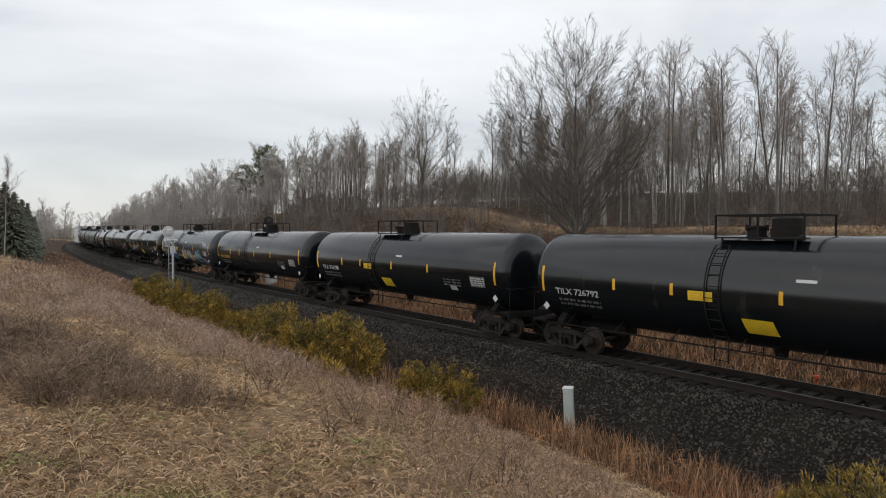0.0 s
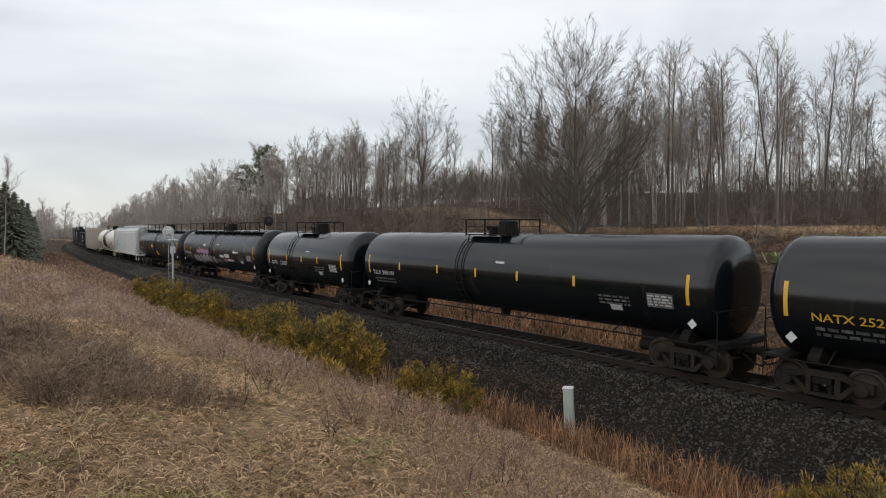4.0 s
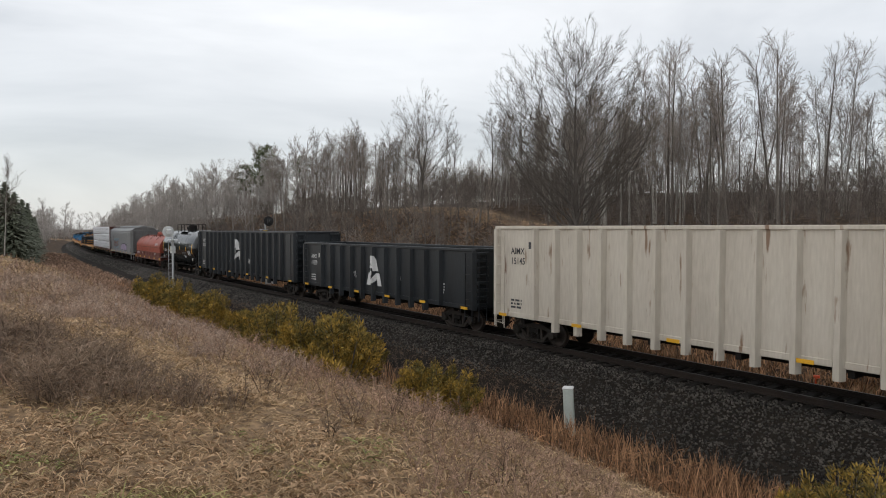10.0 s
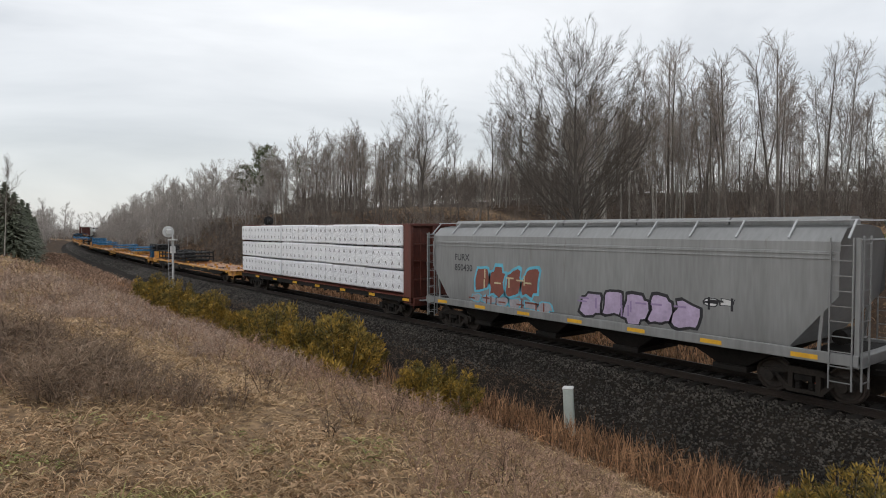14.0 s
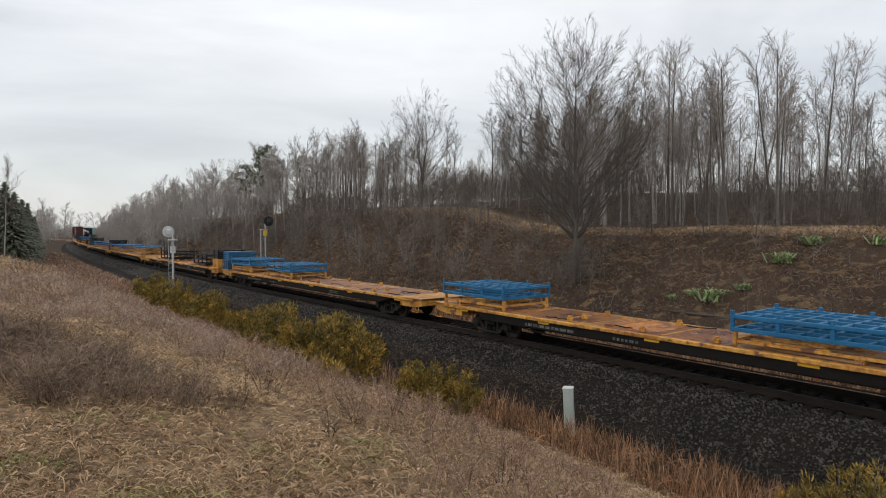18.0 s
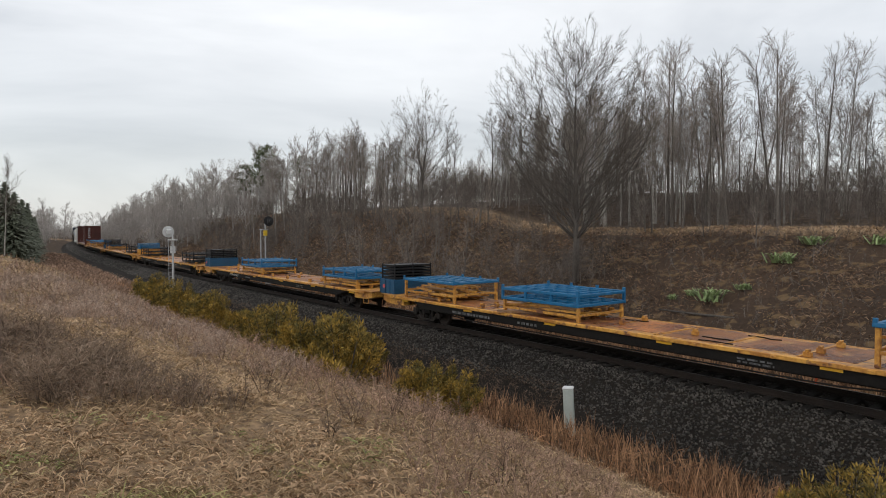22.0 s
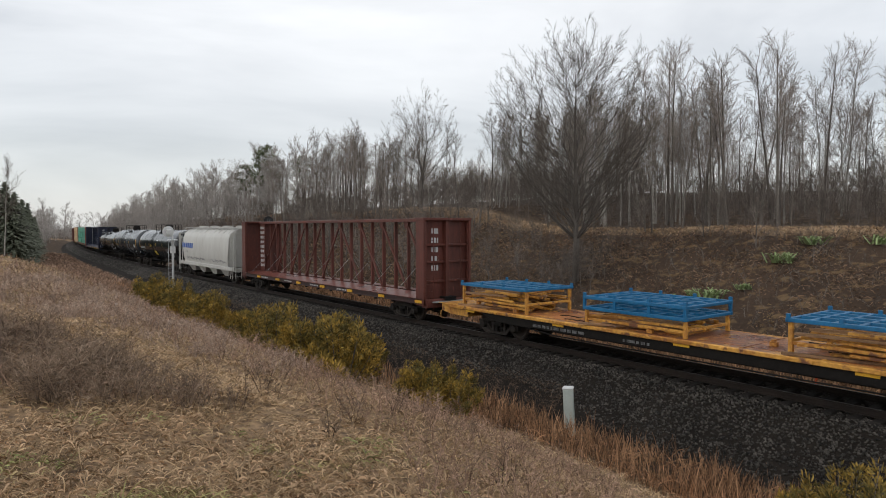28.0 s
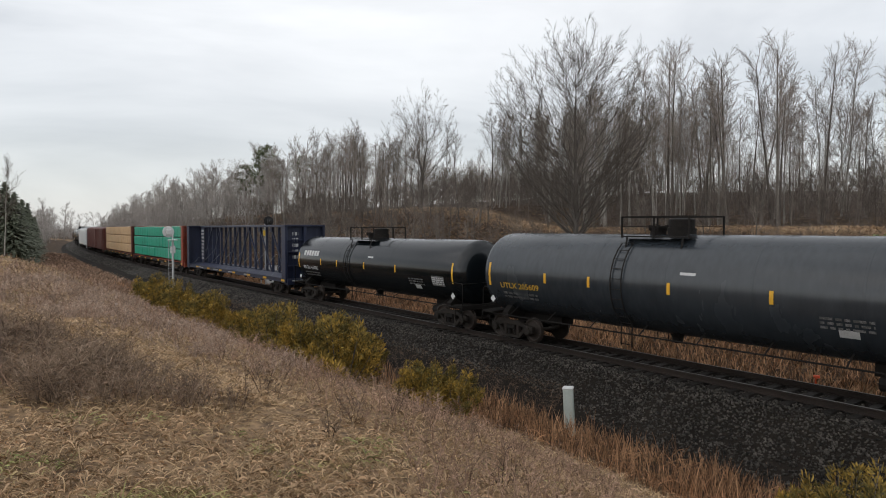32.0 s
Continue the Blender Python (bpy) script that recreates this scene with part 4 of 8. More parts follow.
    # roof running boards and hatches
    for y in (-1, 1):
        mb = MB().box(-b + 0.1, b - 0.1, y * 0.72 - 0.22, y * 0.72 + 0.22, top - 0.03, top + 0.01)
        kk = 12
        for i in range(kk + 1):
            x = -b + 0.3 + (2 * b - 0.6) * i / kk
            mb.bar((x, y * 0.95, top - 0.01), (x, y * hw * 0.93, eave + 0.08), 0.05, 0.04)
        part("running_board", mb, M["metal"] if not rounded else m, car)
    if rounded:
        for i in range(4):
            x = -b + 2 * b * (i + 0.8) / 4.6
            part("roof_hatch", MB().lathe([(top - 0.1, 0.4), (top + 0.06, 0.4), (top + 0.08, 0.44), (top + 0.12, 0.44), (top + 0.15, 0.2)], 16, "z", (x, 0, 0)), m, car)
    else:
        for i in range(5):
            x0 = -b + 0.6 + (2 * b - 1.2) * i / 5
            x1 = x0 + (2 * b - 1.2) / 5 - 0.06
            part("roof_hatch", MB().prism([(-0.34, top - 0.13), (-0.34, top + 0.02), (-0.2, top + 0.09), (0.2, top + 0.09), (0.34, top + 0.02), (0.34, top - 0.13)], x0, x1), m, car)
    if not rounded:
        for y in (-1, 1):
            for z in (eave - 0.30, eave - 0.42):
                part("side_rib", MB().box(-b + top_in + 0.1, b - top_in - 0.1, y * (hw - 0.01), y * (hw + 0.022), z - 0.022, z + 0.022, 0.008), m, car)
            for i in range(1, bays + 2):
                x = -b + top_in + (2 * b - 2 * top_in) * i / (bays + 2)
                part("side_seam", MB().box(x - 0.012, x + 0.012, y * (hw - 0.01), y * (hw + 0.006), zs + 0.02, eave - 0.46), m, car)
    # discharge bays
    for i in range(bays):
        span = 2 * (b - top_in - cut - 0.0)
        c = -span / 2 + span * (i + 0.5) / bays
        w = span / bays / 2
        mb = MB()
        if w > 0:
            mb.add([(c - w * 0.97, -hw + 0.15, zs), (c + w * 0.97, -hw + 0.15, zs), (c + w * 0.97, hw - 0.15, zs), (c - w * 0.97, hw - 0.15, zs),
                    (c - 0.42, -1.05, 0.55), (c + 0.42, -1.05, 0.55), (c + 0.42, 1.05, 0.55), (c - 0.42, 1.05, 0.55)],
                   [(3, 2, 1, 0), (4, 5, 6, 7), (0, 1, 5, 4), (1, 2, 6, 5), (2, 3, 7, 6), (3, 0, 4, 7)])
        part("discharge_bay", mb, m if rounded else M["under"], car)
        part("gate", MB().box(c - 0.5, c + 0.5, -1.15, 1.15, 0.38, 0.55, 0.02), M["under"], car)
    part("center_sill", MB().box(-L / 2 + 0.5, L / 2 - 0.5, -0.3, 0.3, 0.72, 1.05), M["under"], car)
    if not rounded:
        for x in np.linspace(-b + 1.2, b - 1.2, 7):
            panel(car, flat_side(hw + 0.05), x - 0.32, x + 0.32, zs - 0.2, zs - 0.08, M["yellow"], "reflector", n=1)
    running_gear(car, L, 2.1)
    movers.append((car, (tf + tr) / 2, None))
    return car, surf, L, b


# ---- flat cars and their loads ----
def flat_car(tf, tr, label, seed=1, mark=None):
    L = (tr - tf) * SPEED
    car = new("flat_car")
    tagged(car, label, "flat car", "cars of the freight train")
    rng = random.Random(seed)
    b, hw, z = L / 2 - 0.55, 1.48, 1.10
    y_ = M["flatyellow"]
    for y in (-1, 1):
        mb = MB().prism([(y * (hw - 0.14), z - 0.125), (y * (hw - 0.02), z - 0.125), (y * hw, z - 0.11), (y * hw, z - 0.015), (y * (hw - 0.02), z), (y * (hw - 0.14), z)], -b + 0.6, b - 0.6)
        part("side_sill", mb, y_, car)
        mb = MB().prism([(-b + 2.4, z - 0.10), (b - 2.4, z - 0.10), (b - 3.6, z - 0.42), (-b + 3.6, z - 0.42)], y * (hw - 0.14), y * (hw - 0.085), "y")
        part("side_web", mb, M["under"], car, "black painted lower sill")
        for i in range(12):
            x = -b + 1.3 + (2 * b - 2.6) * i / 11
            part("stake_pocket", MB().box(x - 0.07, x + 0.07, y * (hw - 0.04), y * (hw + 0.03), z - 0.12, z - 0.03, 0.01), y_, car)
    part("deck", MB().box(-b, b, -hw + 0.15, hw - 0.15, z - 0.06, z - 0.005), M["deck"], car, "rust-stained steel deck")
    for i in range(int(b)):
        x = -b + 0.8 + i * 2.1
        if x < b - 0.5:
            part("deck_strip", MB().box(x - 0.05, x + 0.05, -hw + 0.2, hw - 0.2, z - 0.006, z + 0.018), y_ if i % 2 else M["deck"], car)
    for s in (-1, 1):
        mb = MB().prism([(s * (b - 1.8), z - 0.0), (s * b, z - 0.0), (s * b, z - 0.30), (s * (b - 0.6), z - 0.42), (s * (b - 1.8), z - 0.42)], -hw + 0.13, hw - 0.13, "y")
        part("end_sill", mb, y_, car)
        part("end_plate", MB().box(s * (b - 1.9), s * (b + 0.04), -hw, hw, z + 0.002, z + 0.02), y_, car)
        part("grab_iron", MB().tube([(s * (b - 0.1), -hw, z - 0.3), (s * (b - 0.1), -hw - 0.02, 0.5), (s * (b - 0.6), -hw - 0.02, 0.5), (s * (b - 0.6), -hw, z - 0.3)], 0.02, 5), y_, car)
    # tie-down brackets standing on the deck
    for i in range(9):
        x = -b + 1.8 + (2 * b - 3.6) * (i + rng.uniform(-0.2, 0.2)) / 8
        for y in (-1.15, -0.35, 0.95):
            if rng.random() < 0.75:
                mb = MB().box(x - 0.1, x + 0.1, y - 0.07, y + 0.07, z, z + 0.14, 0.015)
                mb.box(x - 0.04, x + 0.04, y - 0.10, y + 0.10, z + 0.12, z + 0.2, 0.01)
                part("deck_bracket", mb, y_, car)
    for i in range(10):
        x, y = rng.uniform(-b + 2, b - 2), rng.uniform(-1.1, 1.1)
        pts = [(x + 0.25 * k, y + rng.uniform(-0.12, 0.12), z + 0.02) for k in range(5)]
        part("chain", MB().tube(pts, 0.022, 4), M["under"], car)
    x = -b + 2.2
    while x < b - 3.0:
        w = rng.uniform(1.6, 3.4)
        part("deck_plate", MB().box(x, min(x + w, b - 2.0), rng.uniform(-1.2, -0.95), rng.uniform(0.7, 1.25), z - 0.006, z + 0.004), M["deckrust"], car, "bare rusted deck plate")
        x += w + rng.uniform(0.25, 0.9)
    for s in (-1, 1):
        part("brake_rod", MB().tube([(s * (b - 5.5), -0.8, 0.62), (s * (b - 3.0), -0.9, 0.5)], 0.03, 5), M["under"], car)
    mb = MB().prism([(-b + 2.6, z - 0.1), (b - 2.6, z - 0.1), (b - 3.4, 0.68), (b - 5.4, 0.42), (-b + 5.4, 0.42), (-b + 3.4, 0.68)], -0.36, 0.36, "y")
    mb.box(-L / 2 + 0.5, L / 2 - 0.5, -0.3, 0.3, 0.72, z - 0.08)
    part("center_sill", mb, M["under"], car)
    mb = MB()
    for y in (-1, 1):
        mb.tube([(-b + 3.6, y * 1.3, z - 0.36), (-b + 6.5, y * 1.3, 0.52), (b - 6.5, y * 1.3, 0.52), (b - 3.6, y * 1.3, z - 0.36)], 0.025, 5)
    part("brake_pipe", mb, M["under"], car)
    surf = flat_side(hw - 0.082)
    for i in range(6):
        x = -b + 2 + (2 * b - 4) * i / 5
        part("reflector", MB().box(x - 0.26, x + 0.26, -hw + 0.055, -hw + 0.075, z - 0.21, z - 0.135), M["yellow"], car)
    if mark:
        letters(car, mark, -b + 6.2, z - 0.36, 0.15, M["letter"], surf, 1.5)
    else:
        notice(car, surf, -b + 5.6, -b + 8.0, z - 0.40, z - 0.22, 1, M["decal"], rng)
    notice(car, surf, -b + 9.6, -b + 10.6, z - 0.39, z - 0.23, 1, M["decal"], rng)
    notice(car, surf, b - 9.0, b - 8.0, z - 0.40, z - 0.22, 2, M["decal"], rng)
    running_gear(car, L, 3.9)
    movers.append((car, (tf + tr) / 2, None))
    return car, L, b


def carried(thing, tau_mid, x, y=0.0, z=1.12, rz=0.0):
    """A load that rides on the train: x metres ahead of the car's middle."""
    movers.append((thing, tau_mid, pose(x, y, z, 0, 0, rz)))
    return thing


def rack_frame(paint, label, tiers=2, w=2.6, l=3.9, lift=0.3, timber=True, base="flatyellow"):
    """A stack of open steel rack frames on timber and yellow brackets."""
    r = new("rack_stack")
    tagged(r, label, "steel rack", "loads on the flat cars")
    z = lift
    rng = random.Random(int(lift * 100 + tiers))
    if lift > 0.2:
        for x in (-l / 2 + 0.10, l / 2 - 0.10):
            for y in (-w / 2 + 0.08, w / 2 - 0.08):
                part("bracket", MB().box(x - 0.055, x + 0.055, y - 0.06, y + 0.06, -0.02, lift, 0.012), M[base], r)
            part("cross_bar", MB().bar((x, -w / 2 + 0.1, lift * 0.42), (x, w / 2 - 0.1, lift * 0.42), 0.09, 0.08), M[base], r)
        for y in (-w / 2 + 0.08, w / 2 - 0.08):
            part("cross_bar", MB().bar((-l / 2 + 0.1, y, lift * 0.36), (l / 2 - 0.1, y, lift * 0.36), 0.07, 0.08), M[base], r)
    if timber:
        layers = max(1, int(lift / 0.14))
        for k in range(layers):
            zz = 0.03 + k * 0.13
            for j in range(9):
                a = rng.uniform(-0.5, 0.5) if (j + k) % 3 == 0 else rng.uniform(-0.12, 0.12)
                cx, cy = rng.uniform(-l * 0.22, l * 0.22), -w / 2 + 0.2 + (w - 0.4) * j / 8
                hl = rng.uniform(0.7, 1.3)
                part("plank", MB().bar((cx - hl, cy - a, zz + rng.uniform(-0.01, 0.05)), (cx + hl, cy + a, zz + rng.uniform(-0.01, 0.05)), 0.13, 0.07), M["board"] if (j * 3 + k) % 4 == 0 else M[base], r)
    for t in range(tiers):
        zz = z + t * 0.36
        for y in (-w / 2, w / 2):
            part("side_rail", MB().box(-l / 2, l / 2, y - 0.05, y + 0.05, zz, zz + 0.11, 0.012), M[paint], r)
        for i in range(8):
            x = -l / 2 + l * i / 7
            x = min(max(x, -l / 2 + 0.05), l / 2 - 0.05)
            part("cross_member", MB().box(x - 0.05, x + 0.05, -w / 2 + 0.05, w / 2 - 0.05, zz + 0.005, zz + 0.10, 0.012), M[paint], r)
        for y in (-0.62, 0.0, 0.62):
            part("long_member", MB().box(-l / 2 + 0.1, l / 2 - 0.1, y - 0.06, y + 0.06, zz + 0.008, zz + 0.115), M[paint], r)
        for y in (-w / 2, w / 2):
            for x in (-l / 2 + 0.06, -l / 6, l / 6, l / 2 - 0.06):
                part("post", MB().box(x - 0.05, x + 0.05, y - 0.045, y + 0.045, zz + 0.10, zz + 0.36 if t < tiers - 1 else zz + 0.22, 0.01), M[paint], r)
    return r


def crate(paint, label, h=1.0, l=1.5, w=2.2, slats="rackblack", hs=0.9):
    """A steel bin with a stack of slatted panels in it."""
    r = new("steel_bin")
    tagged(r, label, "bin", "loads on the flat cars")
    m = M[paint]
    for y in (-w / 2, w / 2):
        part("bin_side", MB().box(-l / 2, l / 2, y - 0.03, y + 0.03, 0, h, 0.01), m, r)
        for i in range(4):
            x = -l / 2 + l * i / 3
            part("rib", MB().box(x - 0.04, x + 0.04, y - 0.06, y + 0.06, 0.0, h + 0.004, 0.01), m, r)
    for x in (-l / 2, l / 2):
        part("bin_end", MB().box(x - 0.03, x + 0.03, -w / 2 + 0.04, w / 2 - 0.04, 0, h - 0.004, 0.01), m, r)
    part("bin_floor", MB().box(-l / 2, l / 2, -w / 2, w / 2, -0.01, 0.05), m, r)
    if slats:
        n = int(hs / 0.12)
        for k in range(n):
            z = h - 0.12 + (hs + 0.12) * k / n
            for y in (-w / 4, w / 4):
                part("slat_panel", MB().box(-l / 2 + 0.05, l / 2 - 0.05, y - w / 4 + 0.045, y + w / 4 - 0.015, z, z + 0.095, 0.012), M[slats], r)
        for x in (-l / 2 + 0.06, l / 2 - 0.06):
            for y in (-w / 2 + 0.05, -0.02, w / 2 - 0.05):
                part("corner_post", MB().box(x - 0.035, x + 0.035, y - 0.035, y + 0.035, 0.1, h + hs - 0.01, 0.008), M[slats], r)
    return r


# ---- center-beam cars ----
def centerbeam(tf, tr, label, paint, load=None, top=4.62, seed=1, truss=True):
    L = (tr - tf) * SPEED
    car = new("centerbeam_car")
    tagged(car, label, "flat car", "cars of the freight train")
    rng = random.Random(seed)
    m = M[paint]
    b, hw, z = L / 2 - 0.75, 1.42, 1.12
    for y in (-1, 1):
        part("side_sill", MB().prism([(y * (hw - 0.1), z - 0.24), (y * hw, z - 0.24), (y * hw, z - 0.21), (y * (hw - 0.04), z - 0.20), (y * (hw - 0.04), z - 0.05), (y * hw, z - 0.04), (y * hw, z), (y * (hw - 0.1), z)], -b, b), M["under"] if load else M["sillmaroon"] if paint == "maroon" else m, car)
        mb = MB().prism([(y * hw, z + 0.02), (y * hw, z - 0.01), (y * 0.2, z + 0.10), (y * 0.2, z + 0.13)], -b + 0.3, b - 0.3)
        part("deck", mb, M["wetdeck"] if paint == "maroon" else m, car)
    for s in (-1, 1):
        # bulkhead: panel, two edge columns, cap, ladder
        part("bulkhead_panel", MB().box(s * (b - 0.30), s * (b - 0.26), -hw + 0.1, hw - 0.1, z, top - 0.1), m, car)
        hb = hw - 0.35 if load and s < 0 else hw
        for y in (-1, 1):
            part("bulkhead_column", MB().box(s * (b - 0.62), s * b, y * (hb - 0.14), y * hb, z - 0.3, top - 0.02, 0.015), m, car)
        part("bulkhead_column", MB().box(s * (b - 0.30), s * (b - 0.02), -0.1, 0.1, z, top - 0.05, 0.01), m, car)
        part("bulkhead_cap", MB().box(s * (b - 0.66), s * (b + 0.02), -hb - 0.02, hb + 0.02, top - 0.12, top, 0.015), m, car)
        for zz in (z + 0.8, z + 1.7, z + 2.5):
            part("bulkhead_rib", MB().box(s * (b - 0.27), s * (b - 0.12), -hw + 0.12, hw - 0.12, zz - 0.05, zz + 0.05, 0.01), m, car)
        part("ladder", ladder(s * (b - 0.06), -hw + 0.40, 0.6, top - 0.2, 0.42, "y"), m, car)
        part("ladder", ladder(s * (b - 0.06), hw - 0.40, 0.6, top - 0.2, 0.42, "y"), m, car)
        part("end_platform", MB().box(s * (b - 0.05), s * (b + 0.35), -1.0, 1.0, z - 0.16, z - 0.11), M["metal"], car)
        part("end_sill", MB().box(s * (b - 0.3), s * (b + 0.12), -hw + 0.12, hw - 0.12, z - 0.40, z - 0.02, 0.02), m, car)
    # the beam
    part("top_chord", MB().prism([(-0.36, top - 0.16), (-0.36, top - 0.02), (-0.28, top), (0.28, top), (0.36, top - 0.02), (0.36, top - 0.16)], -b + 0.67, b - 0.67), m, car)
    n = 18
    gap = (2 * b - 1.8) / n
    lo, hi = z + 0.16, top - 0.22
    for i in range(n + 1):
        x = -b + 0.9 + gap * i
        w = 0.058 if i % 2 else 0.045
        part("post", MB().prism([(x - w, z + 0.08), (x + w, z + 0.08), (x + w * 0.8, top - 0.15), (x - w * 0.8, top - 0.15)], -0.09, 0.09, "y"), m, car)
        if truss and i % 2 == 0 and i < n:
            left = i < n // 2
            a, c = ((x, lo), (x + 2 * gap, hi)) if left else ((x, hi), (x + 2 * gap, lo))
            part("diagonal", MB().bar((a[0], -0.10, a[1]), (c[0], -0.10, c[1]), 0.08, 0.10), m, car)
            gx = x + 2 * gap if left else x
            if left or i != n // 2 + 1:
                part("gusset", MB().prism([(gx - 0.22, hi + 0.08), (gx + 0.22, hi + 0.08), (gx + 0.12, hi - 0.28), (gx - 0.12, hi - 0.28)], -0.16, -0.135, "y"), m, car)
            for s in (-1, 1):
                part("strap", MB().tube([(x + gap + s * 0.1, s * 0.14, lo + 1.3), (x + gap * 0.5, s * (hw - 0.1), z + 0.03)], 0.007, 4), M["metal"], car)
    part("center_sill", MB().box(-L / 2 + 0.5, L / 2 - 0.5, -0.3, 0.3, 0.66, z + 0.08), M["under"], car)
    # riser blocks and winches along the sill
    for i in range(14):
        x = -b + 1.0 + (2 * b - 2) * i / 13
        part("winch", MB().box(x - 0.1, x + 0.1, -hw - 0.01, -hw + 0.1, z - 0.32, z - 0.235, 0.02), M["under"], car)
        if i % 2 == 1:
            part("reflector", MB().box(x + 0.3, x + 0.85, -hw - 0.006, -hw + 0.03, z - 0.19, z - 0.06), M["yellow"], car)
    if truss:
        panel(car, lambda x, y, o: (x, -0.37 - o, y), -b + 0.95, -b + 1.75, z + 0.15, top - 0.2, m, "sign_plate", n=1)
        notice(car, lambda x, y, o: (x, -0.38 - o, y), -b + 1.0, -b + 1.7, z + 0.4, top - 0.3, 9, M["letter"], rng)
        for xx in (3.6, 7.5, 11.2, 14.6):
            notice(car, flat_side(hw - 0.04), -b + xx, -b + xx + 1.1, z - 0.19, z - 0.06, 1, M["letter"], rng)
        notice(car, lambda x, y, o: (b - 0.25 + o, x, y), -0.8, -0.4, z + 1.2, top - 0.4, 5, M["letter"], rng)
    if load:
        # wrapped lumber packs in tiers on both sides of the beam
        tiers, packs = 3, 6
        hgt = (top - 0.02 - z - 0.12) / tiers
        ln = (2 * b - 0.8) / packs
        for y in (-1, 1):
            for t in range(tiers):
                for i in range(packs):
                    x0 = -b + (0.05 if load else 0.75) + ln * i
                    z0 = z + 0.12 + hgt * t
                    yo = rng.uniform(-0.05, 0.03)
                    mb = MB().box(x0 + 0.02, x0 + ln - 0.02, y * 0.40, y * (hw - 0.03 + yo), z0 + 0.04, z0 + hgt - rng.uniform(0.0, 0.06), 0.06)
                    pk = part("lumber_pack", mb, M[load], car)
                    if y < 0 and load == "wrap":
                        sf = flat_side(hw - 0.03 + yo)
                        vs, fs = [], []
                        for j in range(12):
                            cx, cz = x0 + ln * (j % 6 + 0.5) / 6 + rng.uniform(-0.05, 0.05), z0 + hgt * (0.2 if j < 6 else 0.62)
                            o = len(vs)
                            vs += [(cx - 0.10, cz), (cx - 0.06, cz), (cx + 0.01, cz + 0.19), (cx - 0.02, cz + 0.19), (cx + 0.06, cz), (cx + 0.10, cz), (cx + 0.02, cz + 0.19), (cx - 0.01, cz + 0.14)]
                            fs += [(o, o + 1, o + 2, o + 3), (o + 4, o + 5, o + 6, o + 7)]
                        tagged(stamp("mill_mark", pk, vs, fs, M["decal"], sf, 0.004), kind="stuff")
                        v, f = rects([(x0 + ln * j / 4 - 0.01, x0 + ln * j / 4 + 0.01, z0 + 0.06, z0 + hgt - 0.04) for j in (1, 2, 3)], 1)
                        stamp("strap", pk, v, f, M["metal"], sf, 0.003)
                    elif y < 0:
                        v, f = rects([(x0 + ln * j / 3 - 0.02, x0 + ln * j / 3 + 0.02, z0 + 0.06, z0 + hgt - 0.04) for j in (1, 2)], 1)
                        stamp("strap", pk, v, f, M["under"], flat_side(hw - 0.03 + yo), 0.003)
    running_gear(car, L, 2.9)
    movers.append((car, (tf + tr) / 2, None))
    return car, L, b


